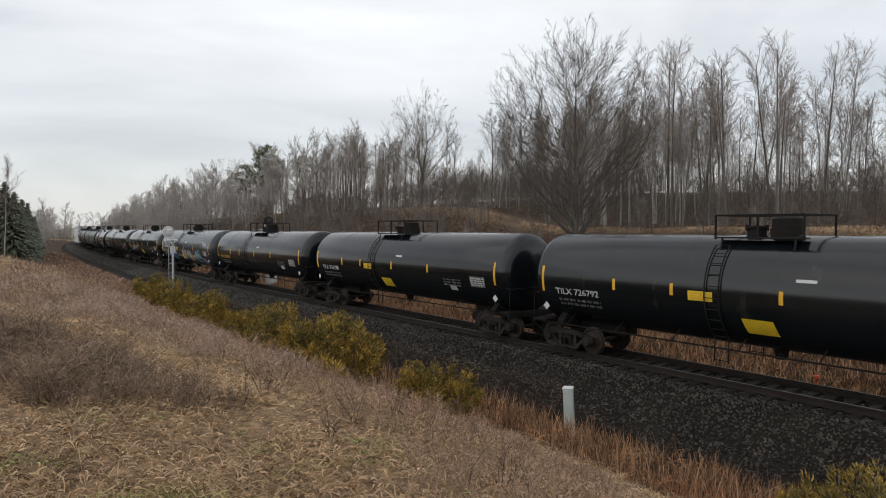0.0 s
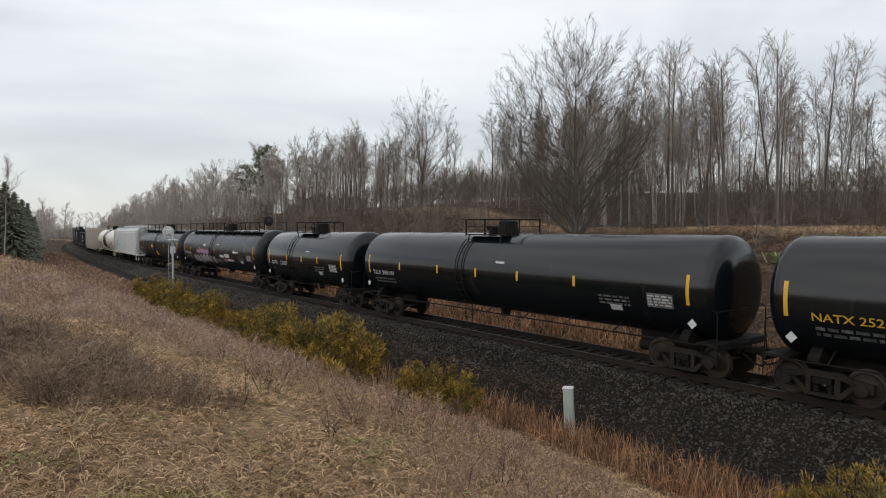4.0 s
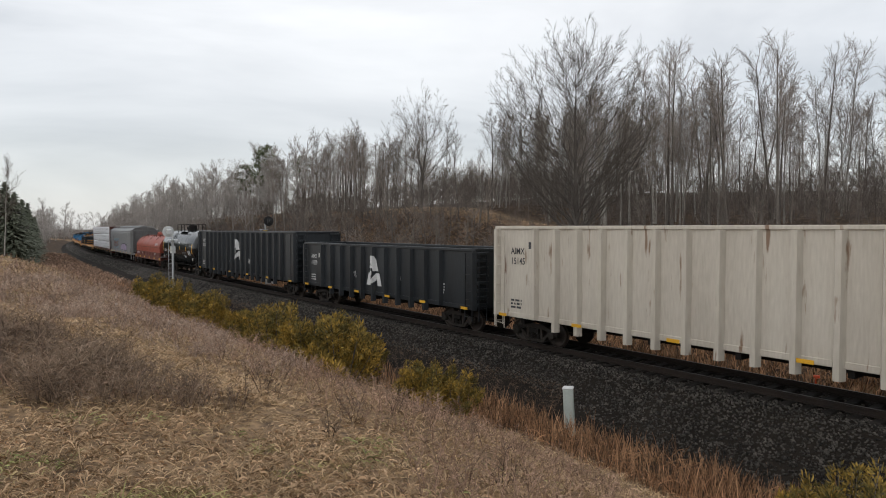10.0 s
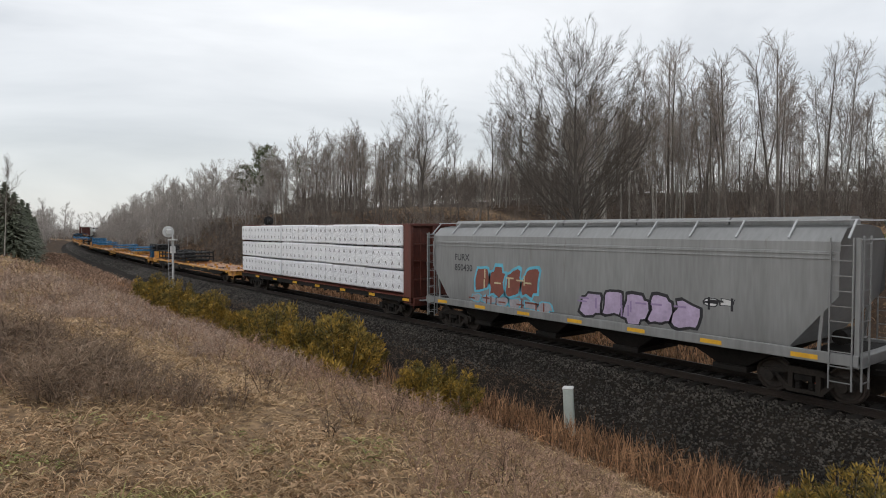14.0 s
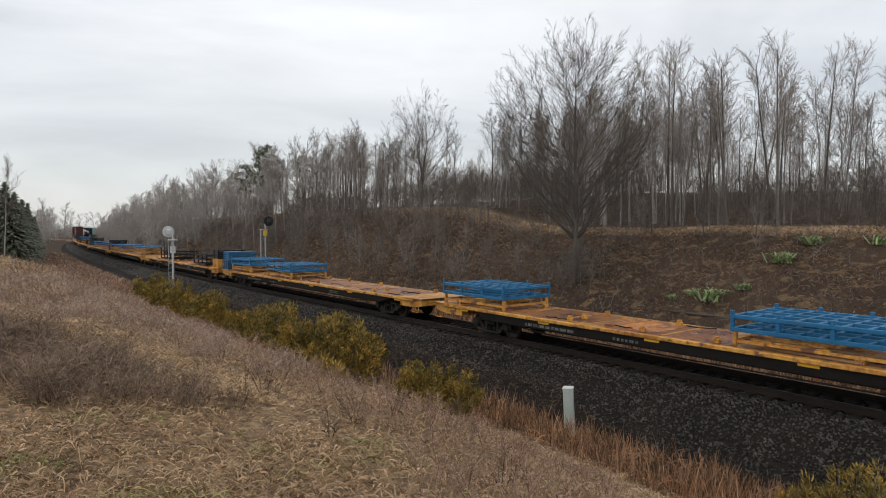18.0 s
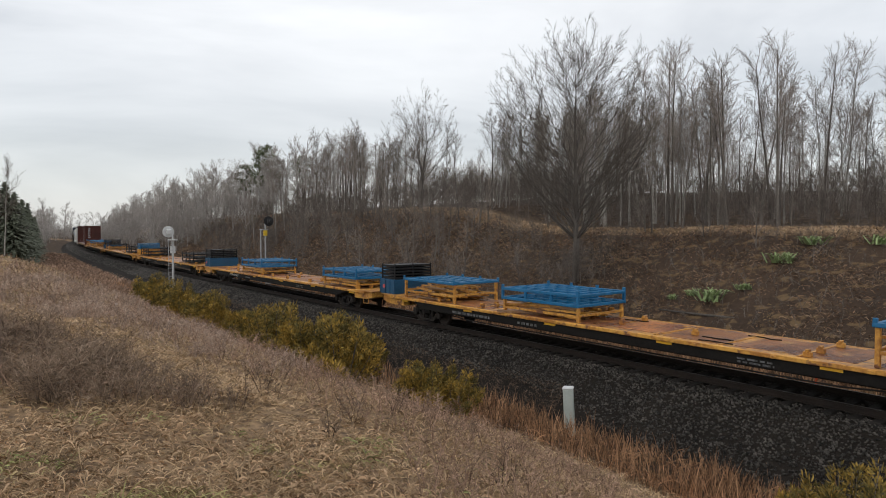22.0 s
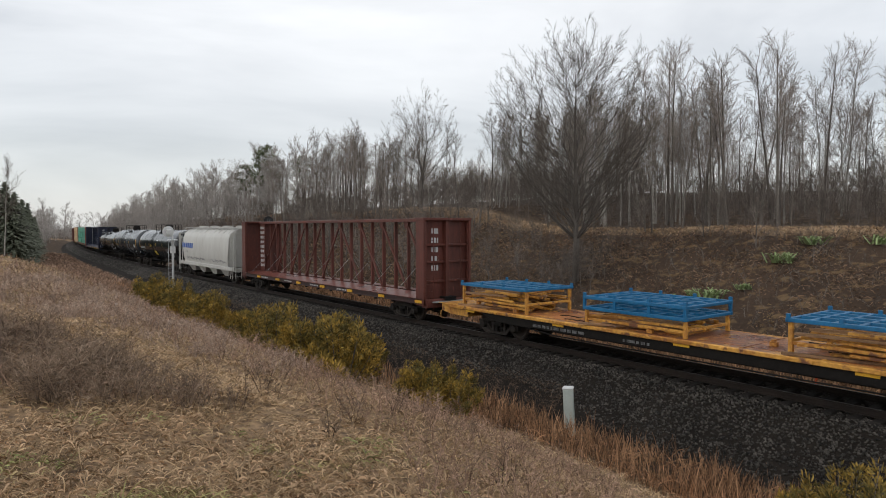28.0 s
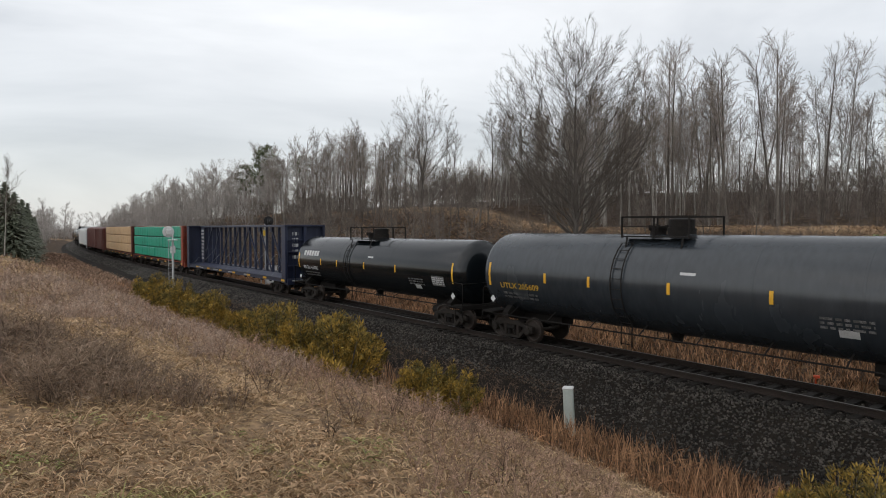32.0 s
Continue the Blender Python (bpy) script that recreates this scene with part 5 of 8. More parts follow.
# ---- coil car ----
def coil_car(tf, tr, label):
    L = (tr - tf) * SPEED
    car = new("coil_car")
    tagged(car, label, "coil car", "cars of the freight train")
    b, hw = L / 2 - 0.7, 1.45
    m = M["red"]
    prof = [(-1.36, 1.72), (-1.38, 2.3)] + [(-1.38 * math.cos(t), 2.3 + 1.2 * math.sin(t)) for t in np.linspace(0, math.pi / 2, 9)[1:]]
    prof += [(-y, z) for y, z in prof[-2::-1]]
    mb = MB().prism(prof, -b + 0.6, b - 0.7)
    part("hood", mb, m, car, "dented faded red steel hood", smooth=True)
    for y in (-1, 1):
        part("hood_seam", MB().box(-b + 0.6, b - 0.7, y * 1.375, y * 1.40, 2.26, 2.31, 0.008), M["maroon"], car)
    for x in np.linspace(-b + 0.7, b - 0.8, 5):
        part("hood_rib", MB().prism([(y * 1.008, z if z < 1.8 else z + 0.012) for y, z in prof], x - 0.04, x + 0.04), m, car)
    for x in (-b + 2.9, 0.2, b - 3.4):
        mb = MB()
        mb.tube([(x - 0.5, -0.55, 3.35), (x - 0.5, -0.55, 3.62), (x + 0.5, -0.55, 3.62), (x + 0.5, -0.55, 3.35)], 0.045, 6)
        mb.tube([(x - 0.5, -0.55, 3.62), (x - 0.42, -1.05, 3.12)], 0.03, 5)
        part("lifting_bar", mb, M["maroon"], car)
    part("top_rail", MB().box(-b + 2.0, b - 2.4, -0.09, 0.09, 3.49, 3.60, 0.015), m, car)
    mb = MB().tube([(0.1 + 0.5 * math.cos(t), 0.0, 3.55 + 0.42 * math.sin(t)) for t in np.linspace(0, math.pi, 9)], 0.05, 6)
    mb.prism([(-0.35, 3.55), (-0.30, 3.80), (0.1, 3.95), (0.5, 3.80), (0.55, 3.55)], -0.25, 0.25, "y")
    part("lifting_bracket", mb, m, car)
    for y in (-1, 1):
        part("side_sill", MB().prism([(y * (hw - 0.12), 0.92), (y * hw, 0.92), (y * hw, 0.98), (y * (hw - 0.05), 1.0), (y * (hw - 0.05), 1.28), (y * hw, 1.30), (y * hw, 1.36), (y * (hw - 0.12), 1.36)], -b, b), M["maroon"], car)
        part("trough_side", MB().box(-b + 0.5, b - 0.6, y * 1.28, y * 1.40, 1.34, 1.74, 0.01), M["maroon"], car)
        for i in range(9):
            x = -b + 0.8 + (2 * b - 1.6) * i / 8
            part("side_post", MB().box(x - 0.06, x + 0.06, y * 1.36, y * 1.46, 1.3, 1.72, 0.01), M["maroon"], car)
    part("deck", MB().box(-b, b, -hw + 0.1, hw - 0.1, 1.28, 1.345), M["maroon"], car)
    for s in (-1, 1):
        part("end_sill", MB().box(s * (b - 0.2), s * b, -hw, hw, 0.95, 1.33, 0.02), M["maroon"], car)
        part("end_platform", MB().box(s * (b - 0.02), s * (b + 0.3), -hw, hw, 1.30, 1.34), M["metal"], car)
        part("end_rail", MB().tube([(s * (b - 0.1), -1.3, 1.35), (s * (b - 0.1), -1.3, 2.3), (s * (b - 0.1), 1.3, 2.3), (s * (b - 0.1), 1.3, 1.35)], 0.025, 5), M["under"], car)
        for y in (-1, 1):
            part("step", MB().tube([(s * (b - 0.1), y * hw, 0.95), (s * (b - 0.1), y * hw, 0.45), (s * (b - 0.55), y * hw, 0.45), (s * (b - 0.55), y * hw, 0.95)], 0.02, 5), M["maroon"], car)
    part("center_sill", MB().prism([(-b + 2.4, 1.2), (b - 2.4, 1.2), (b - 3.2, 0.62), (-b + 3.2, 0.62)], -0.45, 0.45, "y").box(-L / 2 + 0.5, L / 2 - 0.5, -0.3, 0.3, 0.74, 1.2), M["under"], car)
    rng = random.Random(5)
    sf = flat_side(hw)
    for x in np.linspace(-b + 0.5, b - 0.6, 6):
        panel(car, sf, x - 0.2, x + 0.2, 1.02, 1.2, M["yellow"], "reflector", n=1, off=0.004)
    panel(car, flat_side(1.462), -b + 1.35, -b + 2.25, 1.40, 1.68, M["decal"], "stencil_plate", n=1)
    letters(car, "ITFX805059", -b + 1.4, 1.44, 0.2, M["letter"], flat_side(1.462), 1.0)
    notice(car, flat_side(1.405), -b + 3.6, -b + 4.4, 1.45, 1.66, 2, M["letter"], rng)
    notice(car, flat_side(1.405), b - 3.1, b - 2.3, 1.42, 1.68, 2, M["letter"], rng)
    scrawl(car, lambda x, z, o: (x, float(np.interp(z, [2.35, 2.75, 3.18], [-1.38, -1.30, -1.02])) - o - 0.03, z), b - 3.0, b - 1.4, 2.45, 2.75, M["letter"], 8, 4)
    running_gear(car, L, 2.0)
    movers.append((car, (tf + tr) / 2, None))
    return car


def box_car(tf, tr, label, paint, h=4.6):
    L = (tr - tf) * SPEED
    car = new("box_car")
    tagged(car, label, "box car", "cars of the freight train")
    b, hw = L / 2 - 0.7, 1.5
    m = M[paint]
    part("body", MB().prism([(-hw, 1.0), (-hw, h - 0.25), (-hw * 0.6, h - 0.04), (0, h), (hw * 0.6, h - 0.04), (hw, h - 0.25), (hw, 1.0)], -b, b), m, car)
    for i in range(16):
        x = -b + 0.1 + (2 * b - 0.2) * i / 15
        for y in (-1, 1):
            part("side_post", MB().box(x - 0.05, x + 0.05, y * hw, y * (hw + 0.05), 1.0, h - 0.28), m, car)
    part("door", MB().box(-1.5, 1.5, -hw - 0.1, -hw - 0.02, 1.1, h - 0.35, 0.02), m, car)
    part("center_sill", MB().box(-L / 2 + 0.5, L / 2 - 0.5, -0.3, 0.3, 0.7, 1.02), M["under"], car)
    for s in (-1, 1):
        part("ladder", ladder(s * (b - 0.4), -hw - 0.08, 0.6, h - 0.3, 0.45), m, car)
    running_gear(car, L, 2.3)
    movers.append((car, (tf + tr) / 2, None))
    return car


# ---- the consist, from the first car that shows to the last ----
END_BARS = (0.008, 0.195, 0.32, 0.51, 0.70, 0.985)
PLAIN = "glossy black tank car with yellow reflectors, rolling on the track"
tank_car(0.555, 1.492, PLAIN, bars=END_BARS, mark="TILX 726792", seed=1)
tank_car(1.492, 2.382, PLAIN, bars=END_BARS, mark="TILX 726298", seed=2)
tank_car(2.382, 3.263, "black tank car with yellow stencils, rolling on the track", bars=END_BARS, mark="UTLX 209968", markmat="letteryellow", long_panel=False, seed=3)
car, surf, L, a = tank_car(3.263, 4.171, "blue-grey tank car covered in sprayed graffiti", paint="bluegrey", bars=END_BARS, mark="UTLX 662535", markmat="letteryellow", seed=4)
G = {k: mat("spray_" + k, c, None, 0.55, bump=0.03, big=2, small=10) for k, c in {
    "white": (0.62, 0.62, 0.62), "violet": (0.30, 0.22, 0.38), "blue": (0.06, 0.25, 0.50), "cyan": (0.12, 0.45, 0.6), "cream": (0.55, 0.48, 0.30), "orange": (0.55, 0.18, 0.05),
    "brown": (0.20, 0.06, 0.04), "dark": (0.015, 0.015, 0.02), "lilac": (0.45, 0.36, 0.52), "pink": (0.45, 0.18, 0.22), "grey": (0.25, 0.25, 0.26), "deepblue": (0.03, 0.05, 0.16), "silver": (0.33, 0.31, 0.33)}.items()}
spray(car, surf, -a + 0.7, -a + 3.1, 2.55, 3.30, 4, M["bluegrey"], G["white"], 3, G["white"])
scrawl(car, surf, -a + 0.1, -a + 0.7, 1.9, 2.9, G["white"], 5, 3)
scrawl(car, surf, -a + 3.3, -a + 4.0, 2.8, 3.1, G["white"], 6, 3)
spray(car, surf, -a + 2.6, -a + 5.2, 1.45, 2.0, 5, G["deepblue"], G["blue"], 7)
scrawl(car, surf, -a + 5.2, -a + 7.0, 1.7, 2.4, G["white"], 9, 4)
spray(car, surf, -a + 7.4, -a + 10.6, 1.55, 2.45, 4, G["silver"], G["dark"], 11, G["orange"])
spray(car, surf, -a + 9.6, -a + 11.8, 1.35, 2.1, 3, G["cream"], G["dark"], 12)
spray(car, surf, -a + 11.7, -a + 13.2, 1.4, 2.5, 2, G["cyan"], G["dark"], 13, G["cream"])
spray(car, surf, -a + 13.2, -a + 14.4, 1.2, 1.9, 2, G["violet"], G["dark"], 14)
scrawl(car, surf, a - 2.0, a - 0.9, 2.8, 3.2, G["white"], 15, 3)
car, surf, L, a = tank_car(4.171, 5.072, "black tank car with yellow stencils and a white scrawl", bars=END_BARS, mark="NATX 252469", markmat="letteryellow", seed=5)
scrawl(car, surf, -a + 2.5, -a + 5.6, 1.85, 2.45, G["white"], 21, 7)
tank_car(5.072, 6.105, "long black tank car with yellow reflectors", bars=(0.02, 0.17, 0.33, 0.47, 0.6, 0.75, 0.98), mark="TILX 290199", long_panel=False, dome=-0.4, seed=6)
car, surf, L, a = tank_car(6.105, 6.743, "short black tank car with a small dome platform", r=1.66, zc=2.53, bars=(0.03, 0.3, 0.5, 0.7, 0.97), mark=None, long_panel=False, seed=7)
letters(car, "GATX", -a + 0.75, 2.05, 0.24, M["letter"], surf)
letters(car, "234207", -a + 2.1, 2.05, 0.24, M["letter"], surf)
FULL = "weathered black tank car with a railing along its whole top"
car, surf, L, a = tank_car(6.743, 7.748, "weathered black tank car with full-length top railing and graffiti", r=1.64, zc=2.60, paint="blackdull", top="full", bars=(0.02, 0.13, 0.28, 0.5, 0.76, 0.98), mark="SRIX 34406", long_panel=False, seed=8)
spray(car, surf, -a + 2.9, -a + 9.0, 1.45, 2.25, 7, G["silver"], G["dark"], 31, G["violet"])
spray(car, surf, -a + 4.2, -a + 7.4, 2.25, 2.62, 3, G["violet"], G["pink"], 32)
spray(car, surf, -a + 9.1, -a + 10.6, 1.5, 1.9, 2, M["blackdull"], G["silver"], 33)
for x0, x1, z0, z1 in ((10.2, 11.1, 2.06, 2.28), (11.3, 12.4, 2.1, 2.36), (11.9, 13.2, 1.84, 1.98), (13.3, 14.6, 2.5, 2.62), (11.0, 11.6, 1.75, 2.0)):
    panel(car, surf, -a + x0, -a + x1, z0, z1, G["white"] if x0 != 11.0 else G["pink"], "paint_patch")
panel(car, surf, -a + 6.0, -a + 6.5, 2.9, 3.06, G["white"], "paint_patch")
tank_car(7.748, 8.728, FULL, r=1.64, zc=2.60, paint="blackdull", top="full", bars=(0.02, 0.14, 0.27, 0.41, 0.55, 0.69, 0.98), mark="SRIX 34430", long_panel=True, seed=9)
car, surf, L, b = covered_hopper(8.728, 9.65, "pale grey covered hopper with roof hatches", "whitegrey", top=4.62, seed=10, bays=3)
letters(car, "CEFX", -b + 2.3, 2.5, 0.26, M["letterdark"], surf)
letters(car, "355432", -b + 2.3, 2.12, 0.26, M["letterdark"], surf)
notice(car, surf, -b + 2.1, -b + 3.3, 1.7, 1.98, 2, M["decal"], random.Random(4))
for x in (-b + 4.6, 0.0, b - 3.0):
    panel(car, surf, x, x + 0.3, 2.1, 2.5, M["grey"], "stencil")
tank_car(9.65, 10.56, "cream tank car with a black band round its middle", r=1.59, zc=2.59, paint="cream", bars=(0.04, 0.22, 0.42, 0.62, 0.80, 0.96), mark="DPRX 259100", markmat="letterdark", sill=True, band=(-1.5, 1.3), dome=0.1, long_panel=True, seed=11)
gondola(10.56, 11.59, "tall dirty white ribbed gondola with end ladders", 4.48, "gonwhite", ribs=20, mark=("AIMX", "15145"), markmat="letterdark", drop=True, seed=12)
gondola(11.59, 12.444, "low black ribbed gondola with a white emblem", 3.55, "gonblack", ribs=15, mark=("AIMX", "19339"), logo=7.8, drop=True, seed=13)
gondola(12.444, 13.49, "tall black ribbed gondola with a white emblem", 4.18, "gonblack", ribs=20, mark=("AIMX", "20282"), logo=9.5, drop=True, seed=14)
car, surf, L, a = tank_car(13.49, 14.148, "short black tank car with white stencils", r=1.66, zc=2.53, bars=(0.03, 0.25, 0.42, 0.6, 0.8, 0.97), mark=None, long_panel=False, seed=15)
letters(car, "GATX", -a + 0.75, 2.08, 0.24, M["letter"], surf)
letters(car, "17043", -a + 2.15, 2.08, 0.24, M["letter"], surf)
coil_car(14.148, 14.892, "faded red coil car with a rounded steel hood")
car, surf, L, b = covered_hopper(14.892, 15.821, "grey covered hopper with graffiti along its lower side", "grey", top=4.62, seed=17, bays=4)
letters(car, "FURX", -b + 2.0, 3.05, 0.27, M["letterdark"], surf)
letters(car, "850430", -b + 2.0, 2.62, 0.27, M["letterdark"], surf)
spray(car, surf, -b + 3.3, -b + 6.9, 1.7, 3.0, 4, G["brown"], G["cyan"], 41, G["cream"])
spray(car, surf, -b + 3.0, -b + 7.6, 1.36, 1.75, 6, G["silver"], G["cyan"], 42, G["brown"])
spray(car, surf, b - 8.4, b - 4.0, 1.4, 2.45, 5, G["lilac"], G["dark"], 43, G["violet"])
spray(car, surf, b - 3.9, b - 3.0, 2.2, 2.45, 2, G["white"], G["dark"], 44)
centerbeam(15.821, 17.0, "center-beam flat car stacked with white-wrapped lumber", "maroon", load="wrap", seed=18, truss=False)
FLAT = "long yellow flat car with a rust-stained steel deck"
FLATS = (17.0, 18.405, 19.79, 21.205, 22.6, 24.01, 25.43, 26.855, 28.31, 29.77)
mids = []
for k in range(9):
    flat_car(FLATS[k], FLATS[k + 1], FLAT, seed=20 + k, mark="FTTX 97 2819" if k == 5 else None)
    mids.append((FLATS[k] + FLATS[k + 1]) / 2)
centerbeam(29.77, 30.99, "empty oxide-red center-beam flat car", "maroon", top=4.88, seed=30)
car, surf, L, b = covered_hopper(30.99, 31.82, "weathered white covered hopper with rounded sides", "offwhite", top=4.45, rounded=1, seed=31, bays=4)
for k, w in enumerate((0.42, 0.42, 0.46, 0.42, 0.46, 0.42)):
    panel(car, surf, -b + 1.0 + 0.6 * k, -b + 1.0 + 0.6 * k + w, 2.62, 3.06, M["letterblue"], "emblem", off=0.010, skew=0.15)
letters(car, "121476", -b + 2.2, 2.2, 0.17, M["letterdark"], surf)
scrawl(car, surf, -b + 2.4, -b + 8.0, 1.6, 1.85, G["grey"], 51, 9)
scrawl(car, surf, b - 5.5, b - 2.0, 1.6, 1.85, G["grey"], 52, 6)
tank_car(31.82, 32.735, PLAIN, bars=END_BARS, mark="GBRX 701295", seed=32)
tank_car(32.735, 33.635, "blue-grey tank car with dull yellow stencils", paint="bluegrey", bars=END_BARS, mark="UTLX 205609", markmat="letteryellow", long_panel=False, seed=33)
car, surf, L, a = tank_car(33.635, 34.525, "black tank car with a white emblem", r=1.44, zc=2.44, bars=END_BARS, mark="PROX 41095", long_panel=False, seed=34)
stamp("emblem", car, *rects([(-a + 0.8 + 0.33 * k, -a + 1.06 + 0.33 * k, 2.75, 3.05) for k in range(6)], 3), M["letter"], surf, 0.010)
centerbeam(34.525, 35.71, "dark navy center-beam car with close-set ribs", "navy", seed=35)
centerbeam(35.71, 36.93, "center-beam flat car stacked with green-wrapped lumber", "red", load="wrapgreen", seed=36, truss=False)
centerbeam(36.93, 38.12, "center-beam flat car stacked with bare pale lumber", "maroon", load="lumber", seed=37, truss=False)
box_car(38.12, 39.45, "dull brown box car", "maroon")
covered_hopper(39.45, 40.6, "pale grey covered hopper with roof hatches", "whitegrey", top=4.62, seed=39)
tank_car(40.6, 41.6, PLAIN, bars=END_BARS, seed=40)
tank_car(41.6, 42.6, PLAIN, bars=END_BARS, seed=41)

# ---- loads on the flat cars: (car, near-left end from the middle, paint, tiers, lift) ----
BLUE = "blue steel rack frames stacked on yellow brackets and timber"
DARK = "black steel rack frames stacked on a yellow flat car"
racks = [(0, -10.97, "rackblack", 3, 0.12), (0, -4.83, "rackblack", 3, 0.12), (1, -0.13, "rack", 2, 0.42), (1, -13.2, "rack", 2, 0.42), (2, -12.0, "rack", 2, 0.5), (2, -5.06, "rack", 2, 0.42),
         (3, 6.04, "rackblack", 3, 0.12), (3, -6.3, "rackblack", 3, 0.12), (4, 7.47, "rack", 1, 0.95), (4, -5.27, "rack", 2, 0.5), (4, -12.16, "rack", 1, 0.8), (5, 7.84, "rack", 2, 0.5), (5, -5.35, "rack", 2, 0.5),
         (6, 6.99, "rackblack", 3, 0.12), (6, -11.5, "rackblack", 3, 0.12), (7, 7.27, "rackblack", 3, 0.12), (7, -11.77, "rackblack", 1, 0.7), (8, -13.1, "rack", 1, 0.85), (8, -6.5, "rack", 2, 0.5), (8, 0.2, "rack", 1, 0.85)]
made = {}
for k, x, paint, tiers, lift in racks:
    key = (paint, tiers, lift)
    if key in made:
        r = copy_thing(made[key], pose(0, 0, 0))
    else:
        r = made[key] = rack_frame(paint, BLUE if paint == "rack" else DARK, tiers, lift=lift)
    carried(r, mids[k], x + 2.25)
TEAL = "teal steel bin holding a stack of black slatted panels"
YEL = "yellow steel bin holding a stack of black slatted panels"
bins = [(0, -13.4, "flatyellow", YEL, "rackblack"), (1, 12.1, "teal", TEAL, "rackblack"), (2, -14.1, "teal", "teal steel bin filled with blue slatted panels", "rack"), (3, 11.6, "flatyellow", YEL, "rackblack"),
        (4, -14.1, "teal", TEAL, "rackblack"), (5, -14.1, "teal", TEAL, "rackblack"), (6, -14.2, "flatyellow", "yellow steel bin holding blue slatted panels", "rack"), (7, -14.6, "teal", TEAL, "rackblack")]
bmade = {}
for k, x, paint, lab, sl in bins:
    key = (paint, sl)
    if key in bmade:
        r = copy_thing(bmade[key], pose(0, 0, 0))
    else:
        r = bmade[key] = crate(paint, lab, h=0.72, l=1.25, w=2.3, slats=sl, hs=0.78 if sl == "rackblack" else 0.72)
        mk = MB().lathe([(-1.232, 0.10), (-1.215, 0.10)], 18, "y", (-0.25, 0, 0.36))
        if paint == "teal":
            part("marker", mk, M["pink"], r, "round pink marker")
    carried(r, mids[k], x + 0.6)

# ---- ties ----
tie_mesh = MB().box(-0.115, 0.115, -1.30, 1.30, -0.36, -0.185, 0.012).mesh("tie", M["tie"])
trng = random.Random(7)
for k in range(300):
    s = 6.0 - 0.52 * k
    part("tie", tie_mesh, None, bed, at=on_line(s + trng.uniform(-0.02, 0.02), trng.uniform(-0.04, 0.04)) @ pose(0, 0, trng.uniform(-0.004, 0.004), 0, 0, trng.uniform(-1, 1)))
mb = MB()
for k in range(420):
    m = on_line(-150.5 - 0.52 * k)
    o = len(mb.v)
    mb.box(-0.115, 0.115, -1.3, 1.3, -0.36, -0.187)
    mb.v[o:] = [tuple(m @ Vector(v)) for v in mb.v[o:]]
tagged(part("ties", mb, M["tie"], bed), kind="stuff")
plate = MB().box(-0.09, 0.09, -0.14, 0.14, -0.187, -0.172).mesh("tie_plate", M["rail"])
for k in range(70):
    for y in (-0.753, 0.753):
        part("tie_plate", plate, None, bed, at=on_line(-4.0 - 0.52 * k, y))

# ---- loose stones of the ballast ----
nrng = np.random.RandomState(3)


def stones(n, s0, s1, offs, size, zf):
    """Faceted stones, joined: an octahedron each, squashed and turned."""
    base = np.array([(1, 0, 0), (-1, 0, 0), (0, 1, 0), (0, -1, 0), (0, 0, 1), (0, 0, -1)], float)
    tri = np.array([(0, 2, 4), (2, 1, 4), (1, 3, 4), (3, 0, 4), (2, 0, 5), (1, 2, 5), (3, 1, 5), (0, 3, 5)])
    s = s0 + (s1 - s0) * nrng.rand(n) ** 1.6
    o = offs[0] + (offs[1] - offs[0]) * nrng.rand(n)
    # the foot of the slope is bare wet soil further along
    keep = o > -3.25 - np.clip((s + 15) / 5, 0, 1)
    s, o = s[keep], o[keep]
    n = len(s)
    z = zf(o)
    sc = size * (0.6 + 0.9 * nrng.rand(n, 1)) * (1 + 0.012 * np.abs(s[:, None] + 6))
    ang = nrng.rand(n) * 6.28
    shp = base[None] * (0.7 + 0.6 * nrng.rand(n, 6, 1)) * np.stack([np.ones(n), 0.6 + 0.4 * nrng.rand(n), 0.6 + 0.4 * nrng.rand(n)], -1)[:, None, :]
    tilt = (nrng.rand(n) - 0.5) * 1.4
    x, y, zz = shp[..., 0], shp[..., 1], shp[..., 2]
    x, zz = x * np.cos(tilt)[:, None] - zz * np.sin(tilt)[:, None], x * np.sin(tilt)[:, None] + zz * np.cos(tilt)[:, None]
    c, sn = np.cos(ang)[:, None], np.sin(ang)[:, None]
    v = np.stack([x * c - y * sn, x * sn + y * c, zz], -1) * sc[:, None, :]
    bend = np.clip(CURVE_AT - s, 0, None)
    v += np.stack([s, o + bend ** 2 / (2 * CURVE_R), z], -1)[:, None, :]
    f = tri[None] + 6 * np.arange(n)[:, None, None]
    return v.reshape(-1, 3), f.reshape(-1, 3)


def bed_z(o):
    return np.interp(o, [-4.6, -4.35, -3.2, -2.0, -1.6, -0.75, 0.75, 1.6, 2.0, 3.2, 4.35], [-1.6, -1.33, -0.78, -0.30, -0.24, -0.25, -0.25, -0.24, -0.30, -0.8, -1.3]) + 0.0


v, f = stones(46000, 2, -80, (-4.3, -0.85), 0.033, lambda o: bed_z(o) + 0.010)
stuff = part("loose_stone", raw_mesh("loose_stone", v, f, M["stone"], True), None, bed)
tagged(stuff, kind="stuff")
v, f = stones(10000, -76, -260, (-3.2, -0.85), 0.03, lambda o: bed_z(o) + 0.010)
tagged(part("loose_stone", raw_mesh("loose_stone", v, f, M["stone"], True), None, bed), kind="stuff")
v, f = stones(6000, 2, -60, (-0.7, 0.7), 0.04, lambda o: bed_z(o) - 0.01)
tagged(part("loose_stone", raw_mesh("loose_stone", v, f, M["stone"], True), None, bed), kind="stuff")
v, f = stones(6000, -2, -70, (1.5, 4.4), 0.036, bed_z)
